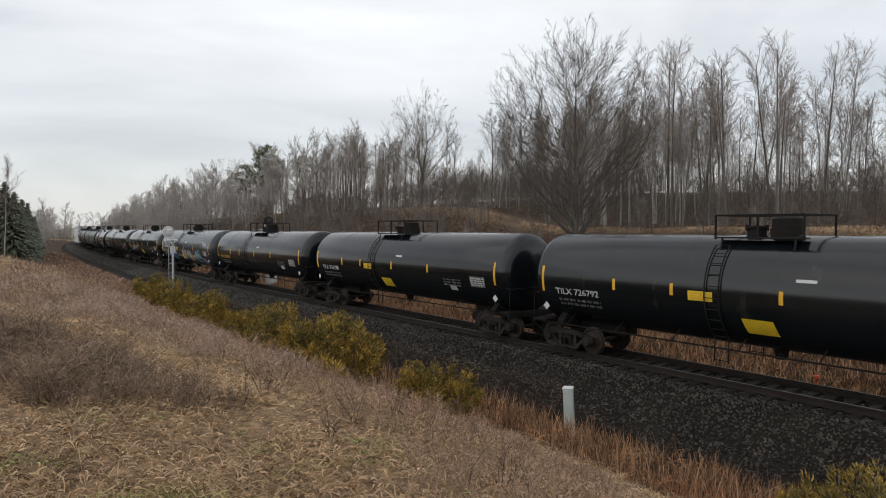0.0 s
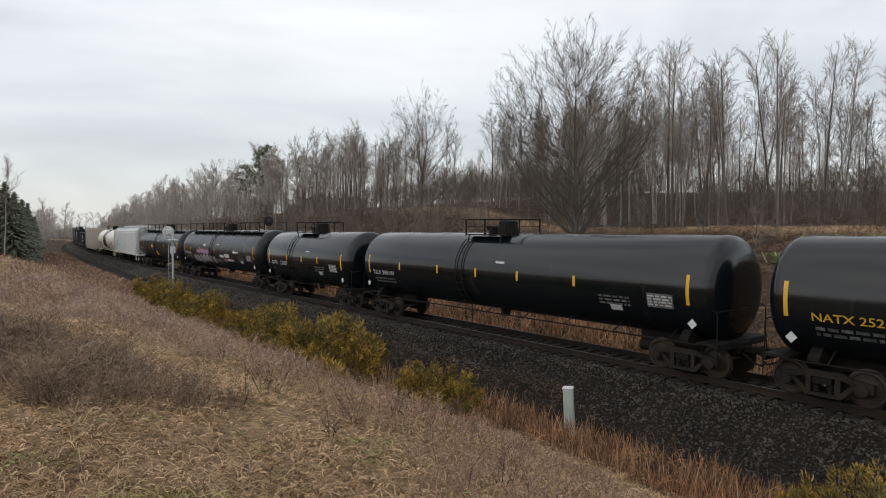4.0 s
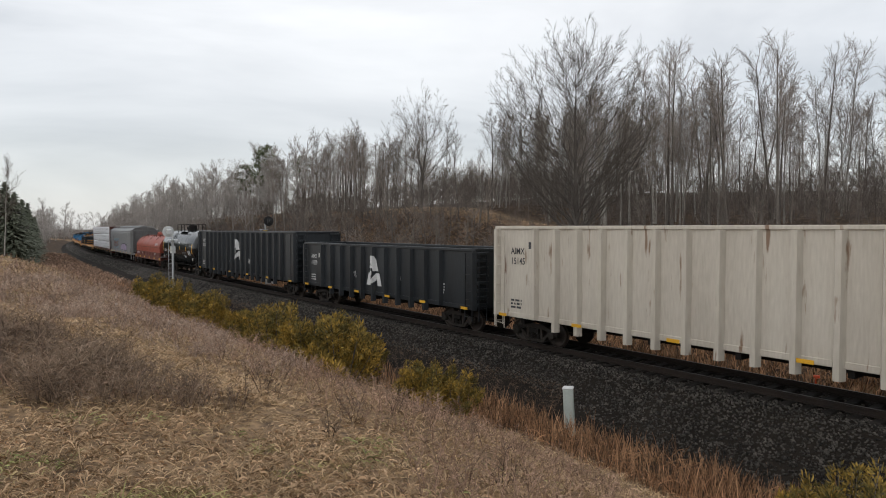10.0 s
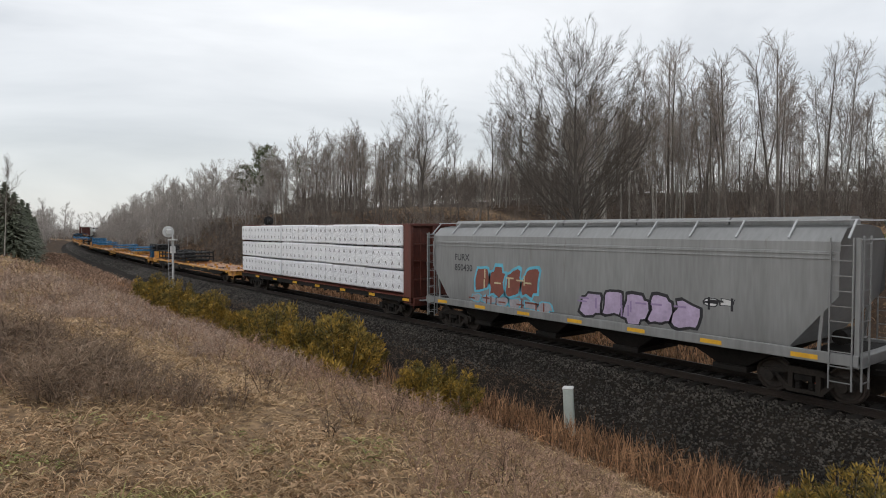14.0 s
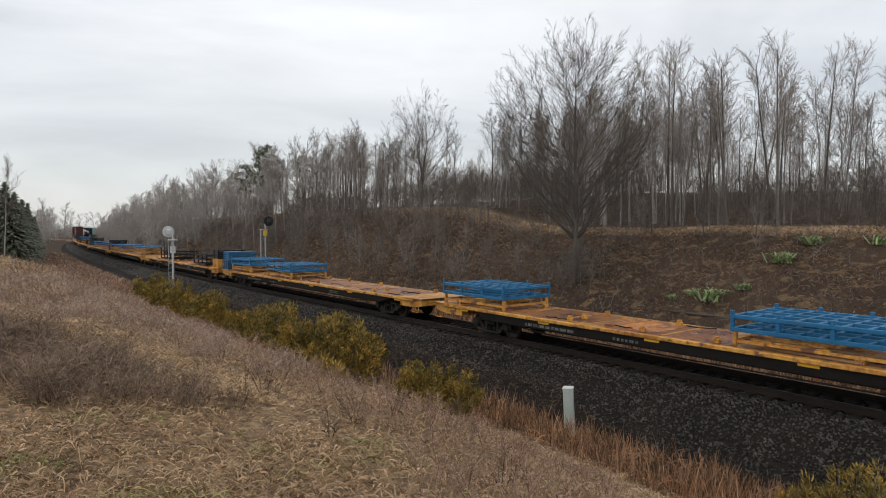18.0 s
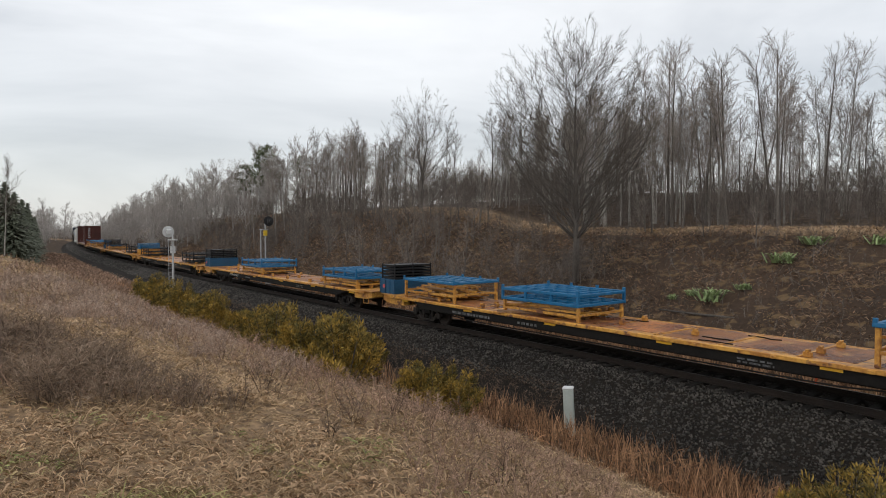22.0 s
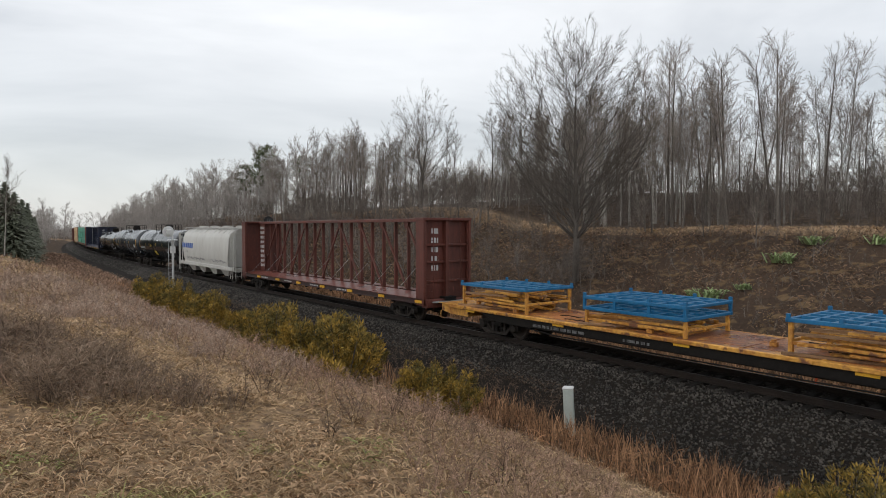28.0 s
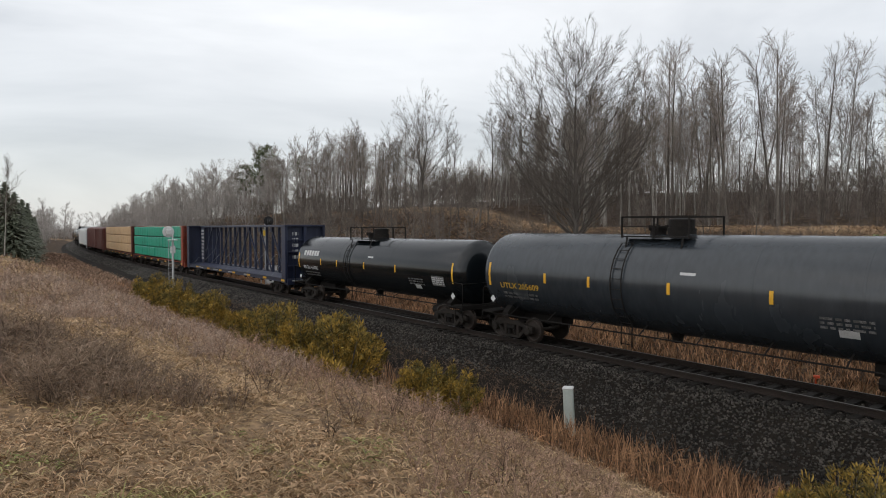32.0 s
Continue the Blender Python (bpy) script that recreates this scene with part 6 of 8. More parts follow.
tagged(part("loose_stone", raw_mesh("loose_stone", v, f, M["stone"], True), None, bed), kind="stuff")


# ---- grass, weeds and reeds ----
def blades(x, y, h, w, bend, heading=None, z=None, lean=0.25):
    """Bent blades: three triangles each."""
    n = len(x)
    z = ground_z(x, y) - 0.02 if z is None else z
    a = nrng.rand(n) * 6.28
    ax = np.stack([np.cos(a), np.sin(a), np.zeros(n)], -1)
    b = nrng.rand(n) * 6.28 if heading is None else heading + 0.8 * nrng.randn(n)
    dirv = np.stack([np.cos(b), np.sin(b), np.zeros(n)], -1)
    root = np.stack([x, y, z], -1)
    mid = root + dirv * (h * lean * nrng.rand(n))[:, None] + np.stack([np.zeros(n), np.zeros(n), h * 0.6], -1)
    tip = root + dirv * (h * bend * (0.3 + nrng.rand(n)))[:, None] + np.stack([np.zeros(n), np.zeros(n), h * (1 - 0.45 * bend * nrng.rand(n))], -1)
    ws = w[:, None] * ax
    v = np.stack([root - ws, root + ws, mid - ws * 0.8, mid + ws * 0.8, tip], 1).reshape(-1, 3)
    o = 5 * np.arange(n)[:, None]
    f = np.concatenate([o + np.array([[0, 1, 3]]), o + np.array([[0, 3, 2]]), o + np.array([[2, 3, 4]])], 1).reshape(-1, 3)
    return v, f


def curls(p, ln, w, elev, turn, droop, segs=3, head=None):
    """Curling strips from the points p: elev is the first slope in radians, turn and droop how far they wind and sink."""
    n = len(p)
    az = nrng.rand(n) * 6.283 if head is None else head
    ta, te = turn * nrng.randn(n), -droop * (0.4 + 0.9 * nrng.rand(n))
    q, spin = p.copy(), nrng.rand(n) * 6.283
    rows = []
    for k in range(segs + 1):
        e = elev + te * k / segs
        a = az + ta * k / segs
        t = np.stack([np.cos(e) * np.cos(a), np.cos(e) * np.sin(a), np.sin(e)], -1)
        s1 = np.stack([-np.sin(a), np.cos(a), np.zeros(n)], -1)
        s2 = np.cross(t, s1)
        side = s1 * np.cos(spin)[:, None] + s2 * np.sin(spin)[:, None]
        if k < segs:
            side = side * (w * (1.0 if k else 0.7))[:, None]
            rows += [q - side, q + side]
            q = q + t * (ln / segs)[:, None]
        else:
            rows.append(q)
    v = np.stack(rows, 1).reshape(-1, 3)
    m = 2 * segs + 1
    o = m * np.arange(n)[:, None]
    f = []
    for k in range(segs - 1):
        f += [o + np.array([[2 * k, 2 * k + 1, 2 * k + 3]]), o + np.array([[2 * k, 2 * k + 3, 2 * k + 2]])]
    f.append(o + np.array([[2 * segs - 2, 2 * segs - 1, 2 * segs]]))
    return v, np.concatenate(f, 1).reshape(-1, 3)


def joined(pieces):
    V, F, o = [], [], 0
    for v, f in pieces:
        V.append(v), F.append(f + o)
        o += len(v)
    return np.concatenate(V), np.concatenate(F)


def near_points(n, r0, r1, a0, a1, power=1.0):
    """Points round the standing place, thinning out with distance; angles in degrees from +y towards -x."""
    r = r0 * (r1 / r0) ** (nrng.rand(n) ** power)
    a = np.radians(a0 + (a1 - a0) * nrng.rand(n))
    return -r * np.sin(a), -18.4 + r * np.cos(a), r


def patch_noise(x, y, k):
    return np.array([noise.noise((px * k, py * k, 0.0)) for px, py in zip(x, y)])


def stuff_blades(name, label, category, v, f, material):
    return tagged(new(name, raw_mesh(name, v, f, material, True)), label, category, kind="stuff")


AHEAD, ASIDE = np.array((-0.7907, 0.6121)), np.array((0.6121, 0.7907))


def from_stand(x, y):
    """Metres ahead of the standing place along the view, and metres to its side."""
    px, py = x - EYE[0], y - EYE[1]
    return px * AHEAD[0] + py * AHEAD[1], px * ASIDE[0] + py * ASIDE[1]


def on_ground(x, y, lift=0.0):
    return np.stack([x, y, ground_z(x, y) + lift], -1)


def trodden(dep, lat):
    """How far a spot lies on the trodden way that crosses the slope, 0 to 1."""
    return np.exp(-((lat + 1.14 * dep - 5.7) / 0.75) ** 2) * (dep < 17) * (dep > 5.6)


# matted dead grass, in tussocks, lying every way
x, y, r = near_points(15000, 2.6, 95, 8, 97)
size = (0.03 + 0.009 * r) * (0.5 + nrng.rand(len(x)))
lush = 0.5 + nrng.rand(len(x))
x, y, r, size, lush = (np.repeat(q, 9) for q in (x, y, r, size, lush))
x, y = x + size * nrng.randn(len(x)), y + size * nrng.randn(len(x))
d = across(x, y)
keep = (d < -6.6) & (d > -45)
x, y, r, d, lush = x[keep], y[keep], r[keep], d[keep], lush[keep]
dep, lat = from_stand(x, y)
way = trodden(dep, lat)
ln = (0.055 + 0.085 * nrng.rand(len(x))) * lush * (1 - 0.35 * way) * (1 + 0.03 * np.minimum(r, 40))
v, f = curls(on_ground(x, y, -0.005), ln, 0.0018 + 0.00038 * r, 0.25 + 0.9 * nrng.rand(len(x)) * (1 - 0.6 * way), 1.1, 1.3)
stuff_blades("dry_grass", "matted dry tan grass on the slope", "grass", v, f, M["grass"])

x, y, r = near_points(16000, 0.6, 26, 97, 368, 0.6)
d = across(x, y)
keep = d < -7.5
x, y, r = x[keep], y[keep], r[keep]
v, f = blades(x, y, 0.08 + 0.16 * nrng.rand(len(x)), 0.003 + 0.0004 * r, np.full(len(x), 1.2), lean=0.9)
stuff_blades("hill_grass", "matted dry tan grass on top of the slope", "grass", v, f, M["grass"])

# short golden grass on the trodden way
dep = 6.7 + 7.5 * nrng.rand(13000) ** 1.1
lat = 5.7 - 1.14 * dep + 0.5 * nrng.randn(len(dep))
x, y = EYE[0] + dep * AHEAD[0] + lat * ASIDE[0], EYE[1] + dep * AHEAD[1] + lat * ASIDE[1]
v, f = curls(on_ground(x, y), 0.05 + 0.09 * nrng.rand(len(x)), 0.003 + 0.00036 * dep, 0.2 + 0.7 * nrng.rand(len(x)), 0.9, 1.0, 2)
stuff_blades("golden_grass", "short golden grass pressed flat along a trodden way", "grass", v, f, M["golden"])


def weed_plants(x, y, h, wd, twigs, wild=0.5):
    """Dead weeds: a leaning stalk each, with curled side twigs that crowd towards its top."""
    n = len(x)
    head, e = nrng.rand(n) * 6.283, 1.45 - 0.5 * np.abs(nrng.randn(n)) * wild
    root = on_ground(x, y, -0.01)
    out = [curls(root, h, wd, e, 0.25, 0.35, 3, head)]
    up = np.stack([np.cos(e) * np.cos(head), np.cos(e) * np.sin(head), np.sin(e)], -1)
    for k in range(twigs):
        t = 0.25 + 0.72 * nrng.rand(n) ** 0.8
        p = root + up * (h * t)[:, None]
        p[:, 2] -= 0.06 * h * t * t
        out.append(curls(p, h * (0.14 + 0.22 * nrng.rand(n)), wd * 0.9, 0.2 + 0.9 * nrng.rand(n), 0.9, 0.9, 2))
    return joined(out)


def scattered(spots):
    """Clumps round the given places: (ahead, aside, radius, height, plants)."""
    X, Y, H = [], [], []
    for dep, lat, rad, hh, m in spots:
        a, q = nrng.rand(m) * 6.283, rad * np.abs(nrng.randn(m)) * 0.62
        X.append(EYE[0] + dep * AHEAD[0] + lat * ASIDE[0] + q * np.cos(a))
        Y.append(EYE[1] + dep * AHEAD[1] + lat * ASIDE[1] + q * np.sin(a))
        H.append(hh * (0.45 + 0.65 * nrng.rand(m)) * (0.55 + 0.45 * np.exp(-0.5 * (q / rad) ** 2)))
    x, y, h = (np.concatenate(q) for q in (X, Y, H))
    keep = across(x, y) < -9.4
    return x[keep], y[keep], h[keep]


# dark clumps of tall dead weeds where the slope levels off
crng = random.Random(19)
spots, further = [], []
for k in range(150):
    dep, u = crng.uniform(6.1, 10.4), crng.uniform(-0.86, -0.30)
    if u * dep + 1.14 * dep - 5.7 < -0.45:
        spots.append((dep, u * dep, crng.uniform(0.14, 0.36), crng.uniform(0.28, 0.58), 44))
for k in range(120):
    dep, u = crng.uniform(9.0, 24), crng.uniform(-0.70, -0.22)
    if u * dep + 1.14 * dep - 5.7 > 0.8:
        further.append((dep, u * dep, crng.uniform(0.3, 0.8), crng.uniform(0.24, 0.42), 40))
for k in range(30):
    dep, u = crng.uniform(12.0, 26), crng.uniform(-0.74, -0.5)
    further.append((dep, u * dep, crng.uniform(0.3, 0.9), crng.uniform(0.3, 0.5), 40))
for places, name, label, material in ((spots, "weed_clumps", "grey-brown clumps of tall dead weeds", M["darkweed"]), (further, "grey_weeds", "greyish stand of fine dead weeds along the slope", M["greyweed"])):
    x, y, h = scattered(places)
    dep, lat = from_stand(x, y)
    keep = nrng.rand(len(x)) > 1.1 * trodden(dep, lat)
    x, y, h, dep = x[keep], y[keep], h[keep], dep[keep]
    v, f = weed_plants(x, y, h, 0.0016 + 0.00022 * dep, 10, 0.7)
    stuff_blades(name, label, "weeds", v, f, material)

# paler brown weeds over the rest of the slope
x, y, r = near_points(15000, 4.0, 75, 8, 95)
d = across(x, y)
pn = patch_noise(x, y, 0.45)
dep, lat = from_stand(x, y)
front = (dep < 6.2) & (lat < -0.05 * dep)
keep = (d < -9.2) & (d > -30) & ~front & (nrng.rand(len(x)) > 1.15 * trodden(dep, lat)) & (pn + 0.16 * (lat > -0.25 * dep) + 0.12 * (r > 10) > -0.06)
x, y, r, d = x[keep], y[keep], r[keep], d[keep]
h = (0.17 + 0.26 * nrng.rand(len(x))) * np.clip(0.7 + r / 26, 0.7, 1.15) * np.clip((-8.2 - d) / 4, 0.5, 1.0)
v, f = weed_plants(x, y, h, 0.0014 + 0.00026 * r, 7, 0.7)
stuff_blades("dead_weeds", "tangled brown dead weed stalks on the slope", "weeds", v, f, M["weed"])

# a few tall dark stalks that stand alone
spots = [(6.6, -0.92, 0.10, 0.62, 9), (7.4, -0.55, 0.14, 0.5, 9), (6.9, 0.3, 0.12, 0.42, 7), (8.4, -0.2, 0.2, 0.5, 10), (9.2, -4.75, 0.06, 0.6, 4), (5.5, -1.0, 0.10, 0.36, 6), (7.0, -2.0, 0.25, 0.5, 12), (5.1, 0.5, 0.1, 0.4, 6)]
x, y, h = scattered(spots)
v, f = weed_plants(x, y, h, np.full(len(x), 0.0034), 14, 0.5)
stuff_blades("weed_stalks", "tall dark brown weed stalks with fine branches", "weeds", v, f, M["stalk"])

# coarse curled leaves where the slope is level, tan with some green
x, y, r = near_points(26000, 2.9, 9.5, 4, 97, 0.8)
dep, lat = from_stand(x, y)
pn = patch_noise(x, y, 0.9)
edge = np.clip((6.5 + 1.0 * pn - dep) / 1.0, 0.04, 1) * np.clip((0.0 * dep + 0.8 * pn - lat) / 1.6 + 0.4, 0.22, 1)
keep = nrng.rand(len(x)) < edge * np.clip(0.8 + pn, 0.3, 1)
x, y, r, pn = x[keep], y[keep], r[keep], pn[keep]
n = len(x)
v, f = curls(on_ground(x, y, 0.01 + 0.05 * nrng.rand(n)), 0.04 + 0.075 * nrng.rand(n) ** 1.3, 0.003 + 0.0045 * nrng.rand(n) ** 1.6, 0.9 * nrng.rand(n), 1.3, 1.9, 4)
stuff_blades("coarse_grass", "coarse curled straw and green grass blades", "grass", v, f, M["straw"])

# reeds in the ditch: upright, with broken ones leaning through them
n = 27000
s = 1 - 66 * nrng.rand(n) ** 1.4
d = -7.4 + 3.0 * nrng.rand(n)
pn = patch_noise(s, d, 0.55)
keep = (pn > -0.16 - 0.2 * (s > -14)) & ~((s < -16) & (nrng.rand(n) > 0.3)) & ((d < -4.9) | (nrng.rand(n) > 0.55))
s, d = s[keep], d[keep]
bend = np.clip(CURVE_AT - s, 0, None)
x, y = s, d + bend ** 2 / (2 * CURVE_R)
n = len(x)
h = (0.35 + 0.62 * nrng.rand(n)) * np.clip(0.85 + 0.6 * patch_noise(x, y, 1.3), 0.45, 1.2) * np.where(d > -4.9, 0.6, 1.0)
rr = np.hypot(x, y + 18.4)
broken = nrng.rand(n) < 0.3
v, f = curls(on_ground(x, y, -0.02), h, 0.003 + 0.00028 * rr, np.where(broken, 0.5 + 0.7 * nrng.rand(n), 1.5 - 0.16 * np.abs(nrng.randn(n))), 0.35, np.where(broken, 1.6, 0.3), 3)
stuff_blades("ditch_reeds", "rusty tan dead reeds in the ditch", "reeds", v, f, M["reed"])
n = 16000
s = -45 - 110 * nrng.rand(n)
d = -10.5 + 6.3 * nrng.rand(n)
bend = np.clip(CURVE_AT - s, 0, None)
x, y = s, d + bend ** 2 / (2 * CURVE_R)
rr = np.hypot(x, y + 18.4)
v, f = blades(x, y, 0.25 + 0.4 * nrng.rand(n), 0.006 + 0.0006 * rr, np.full(n, 0.9), lean=0.5)
stuff_blades("verge_grass", "rusty dead grass along the ballast's foot", "grass", v, f, M["weed"])
# sparse dead stalks on the wet soil at the foot of the ballast
n = 5200
s = -13 - 34 * nrng.rand(n) ** 1.2
d = -4.7 + 1.7 * nrng.rand(n)
bend = np.clip(CURVE_AT - s, 0, None)
p = np.stack([s, d + bend ** 2 / (2 * CURVE_R), np.interp(d, [-4.6, -4.35, -3.2, -2.0], [-1.33, -1.33, -0.78, -0.30]) + 0.03], -1)
v, f = curls(p, 0.08 + 0.22 * nrng.rand(n), np.full(n, 0.008), 0.2 + 0.9 * nrng.rand(n), 0.8, 1.0, 2)
stuff_blades("foot_weeds", "sparse dark dead stalks at the ballast's foot", "weeds", v, f, M["stalk"])
# the strip beyond the track
n = 26000
s = 2 - 85 * nrng.rand(n) ** 1.3
d = 3.7 + 4.3 * nrng.rand(n)
bend = np.clip(CURVE_AT - s, 0, None)
x, y = s, d + bend ** 2 / (2 * CURVE_R)
rr = np.hypot(x, y + 18.4)
v, f = blades(x, y, 0.25 + 0.4 * nrng.rand(n), 0.005 + 0.00045 * rr, np.full(n, 0.7), lean=0.4)
stuff_blades("trackside_reeds", "rusty tan dead grass beyond the rails", "reeds", v, f, M["reed"])


# leaf litter, dead grass and low brush of the bank
def bank_points(n, x0, x1, d0, d1, power=1.2):
    x = x0 + (x1 - x0) * nrng.rand(n) ** power
    d = d0 + (d1 - d0) * nrng.rand(n)
    bend = np.clip(CURVE_AT - x, 0, None)
    y = d + bend ** 2 / (2 * CURVE_R)
    return x, y, np.hypot(x, y + 18.4)


x, y, rr = bank_points(52000, 8, -122, 6.8, 22.5)
pn = patch_noise(x, y, 0.3)
keep = pn > -0.3 + 0.35 * nrng.rand(len(x))
x, y, rr, pn = x[keep], y[keep], rr[keep], pn[keep]
n = len(x)
v, f = curls(on_ground(x, y), (0.12 + 0.26 * nrng.rand(n) ** 1.5) * (0.6 + rr / 70), 0.005 + 0.00036 * rr, 0.1 + 0.8 * nrng.rand(n), 1.0, 1.4, 2)
stuff_blades("bank_litter", "brown dead leaves and stalks on the cutting's bank", "leaf litter", v, f, M["litter"])
x, y, rr = bank_points(44000, 6, -110, 7.3, 20.4)
pn = patch_noise(x + 40, y, 0.22)
keep = pn + 0.15 * (x < -30) > 0.02
x, y, rr = x[keep], y[keep], rr[keep]
n = len(x)
v, f = curls(on_ground(x, y), (0.12 + 0.2 * nrng.rand(n) ** 1.5) * (0.6 + rr / 70), 0.003 + 0.00026 * rr, 0.3 + 0.8 * nrng.rand(n), 0.8, 1.5, 3)
stuff_blades("bank_grass", "flattened tan grass in patches on the bank", "grass", v, f, M["bankgrass"])
x, y, rr = bank_points(26000, 10, -65, 19.6, 23.6, 1.5)
v, f = blades(x, y, 0.06 + 0.20 * nrng.rand(len(x)) ** 2, 0.003 + 0.00026 * rr, np.full(len(x), 1.4), lean=1.1)
stuff_blades("crest_grass", "pale dry grass along the top of the bank", "grass", v, f, M["crest"])
x, y, rr = bank_points(4600, 8, -95, 7.3, 22.8, 1.0)
v, f = weed_plants(x, y, 0.3 + 0.8 * nrng.rand(len(x)) ** 1.6, 0.004 + 0.00020 * rr, 7, 0.8)
stuff_blades("bank_weeds", "thin dark dead stalks on the cutting's bank", "weeds", v, f, M["brush"])


# ---- trees ----
def grow(mb_trunk, mb_twig, p, d, length, r, depth, rng, spec, path=None):
    """A limb and its side branches. spec: per depth (segments, sides, children, child length, angle, upward pull).
    Sides 2 makes a flat twig, 1 a single pointed twig."""
    segs, sides, kids, klen, ang, pull = spec[depth]
    pts, rs = [Vector(p)], [r]
    d = Vector(d).normalized()
    if path:
        # a limb that leaves the trunk sideways and sweeps up to the edge of the crown
        a, c, e = path
        for k in range(1, segs + 1):
            t = k / segs
            q = a * (1 - t) ** 2 + c * (2 * t * (1 - t)) + e * t * t
            pts.append(q + Vector((rng.gauss(0, 1), rng.gauss(0, 1), rng.gauss(0, 0.6))) * (0.016 * length * math.sin(t * 2.6)))
            rs.append(r * (1 - 0.85 * t))
        d = (pts[-1] - pts[-2]).normalized()
    for k in range(0 if path else segs):
        d = (d + Vector((rng.gauss(0, 1), rng.gauss(0, 1), rng.gauss(0, 1))) * (0.05 + 0.05 * depth if depth or "dome" in spec else 0.022) + Vector((0, 0, pull))).normalized()
        pts.append(pts[-1] + d * (length / segs))
        rs.append(r * (1 - (0.95 if depth == 0 and "dome" in spec else 0.8) * (k + 1) / segs))
    out = mb_trunk if depth < spec["wood"] else mb_twig
    if sides > 2:
        out.tube(pts, rs, sides, False)
    else:
        sd = d.cross(Vector((rng.gauss(0, 1), rng.gauss(0, 1), rng.gauss(0, 1)))).normalized()
        if sides == 1:
            out.add([pts[0] - sd * r, pts[0] + sd * r, pts[-1]], [(0, 1, 2)])
        else:
            vs = [q + sd * (e * w) for q, w in zip(pts, rs) for e in (-1, 1)]
            out.add(vs, [(2 * i, 2 * i + 1, 2 * i + 3, 2 * i + 2) for i in range(segs)])
    if depth + 1 not in spec:
        return
    start = spec["bare"] if depth == 0 else 0.22 if path else 0.15
    for k in range(kids):
        t = min(start + (1 - start) * ((k + rng.random()) / kids) , 0.98)
        i = min(int(t * segs), segs - 1)
        q = pts[i].lerp(pts[i + 1], t * segs - i)
        axis = (pts[i + 1] - pts[i]).normalized()
        side = axis.orthogonal().normalized()
        side.rotate(Matrix.Rotation(rng.uniform(0, 6.283), 3, axis))
        a = radians(ang * rng.uniform(0.7, 1.25))
        nd = axis * math.cos(a) + side * math.sin(a)
        taper = (1.05 - t * spec["taper"]) if depth == 0 else (1.05 - t * (0.65 if path else 0.5))
        rr = rs[i] * (0.5 if depth else 0.26)
        ln = klen * (max(length, 4.8) if path else length) * taper * rng.uniform(0.75, 1.2)
        way = None
        if depth == 0 and "dome" in spec:
            # an end point spread evenly over a rounded crown
            cz, rx, rz, wide = spec["dome"]
            a, b = radians(wide * ((k + 0.5) / kids) ** 0.62), 2.4 * k + rng.uniform(-0.5, 0.5)
            e = Vector((0, 0, cz)) + Vector((rx * math.sin(a) * math.cos(b), rx * math.sin(a) * math.sin(b), rz * math.cos(a))) * (0.66 + 0.36 * rng.random() ** 0.6)
            t = min(0.93, max(spec["bare"], (e.z - max(math.hypot(e.x, e.y), 1.8) * rng.uniform(0.8, 1.5)) / length))
            i = min(int(t * segs), segs - 1)
            q = pts[i].lerp(pts[i + 1], t * segs - i)
            if q.z > e.z - 0.5:
                q = pts[max(1, i // 2)]
            ln = (e - q).length
            way = (q, Vector((q.x + 0.62 * (e.x - q.x), q.y + 0.62 * (e.y - q.y), q.z + 0.38 * (e.z - q.z))), e)
            rr = max(rs[i] * 0.22, 0.0034 * ln)
        grow(mb_trunk, mb_twig, q, nd, ln, max(rr, spec["thin"] * (1.5, 1.0, 0.7, 0.5)[depth]), depth + 1, rng, spec, way)


def tree_meshes(name, height, r, spec, seed, bark, twig):
    rng = random.Random(seed)
    a, b = MB(), MB()
    grow(a, b, (0, 0, -0.3), (rng.uniform(-0.05, 0.05), rng.uniform(-0.05, 0.05), 1), height, r, 0, rng, spec)
    out = []
    for nm, mb, m in (("trunk", a, bark), ("crown", b, twig)):
        me = bpy.data.meshes.new(nm)
        me.from_pydata(mb.v, [], mb.f)
        me.materials.append(m)
        for poly in me.polygons:
            poly.use_smooth = True
        out.append(me)
    return out


def tree(meshes, label, category, m, group="", name="tree"):
    t = new(name)
    tagged(t, label, category, group)
    t.matrix_basis = m
    part("trunk", meshes[0], None, t)
    part("crown", meshes[1], None, t)
    return t


def stand(x, d, lift=0.0):
    """A foot point at d metres across from the line, on the ground."""
    bend = max(0.0, CURVE_AT - x)
    y = d + bend * bend / (2 * CURVE_R)
    return x, y, float(ground_z(x, y)) + lift


BIG = {0: (11, 9, 112, 0.62, 42, 0.01), 1: (8, 4, 12, 0.31, 34, 0.03), 2: (4, 3, 6, 0.48, 30, 0.08), 3: (2, 2, 4, 0.55, 30, 0.06), 4: (1, 1, 0, 0, 0, 0.03), "wood": 2, "bare": 0.22, "thin": 0.0105, "taper": 0.58, "dome": (9.9, 5.6, 6.0, 110)}
OAK = {0: (5, 9, 30, 0.95, 42, 0.0), 1: (7, 5, 10, 0.32, 38, 0.05), 2: (4, 3, 6, 0.5, 36, 0.06), 3: (2, 2, 4, 0.6, 34, 0.04), 4: (1, 1, 0, 0, 0, 0.02), "wood": 2, "bare": 0.40, "thin": 0.013, "taper": 0.35, "dome": (8.4, 4.7, 4.8, 104)}
SLIM = {0: (9, 6, 30, 0.29, 34, 0.0), 1: (6, 3, 9, 0.46, 32, 0.06), 2: (3, 2, 6, 0.6, 30, 0.05), 3: (1, 1, 0, 0, 0, 0.02), "wood": 1, "bare": 0.42, "thin": 0.0115, "taper": 0.58}
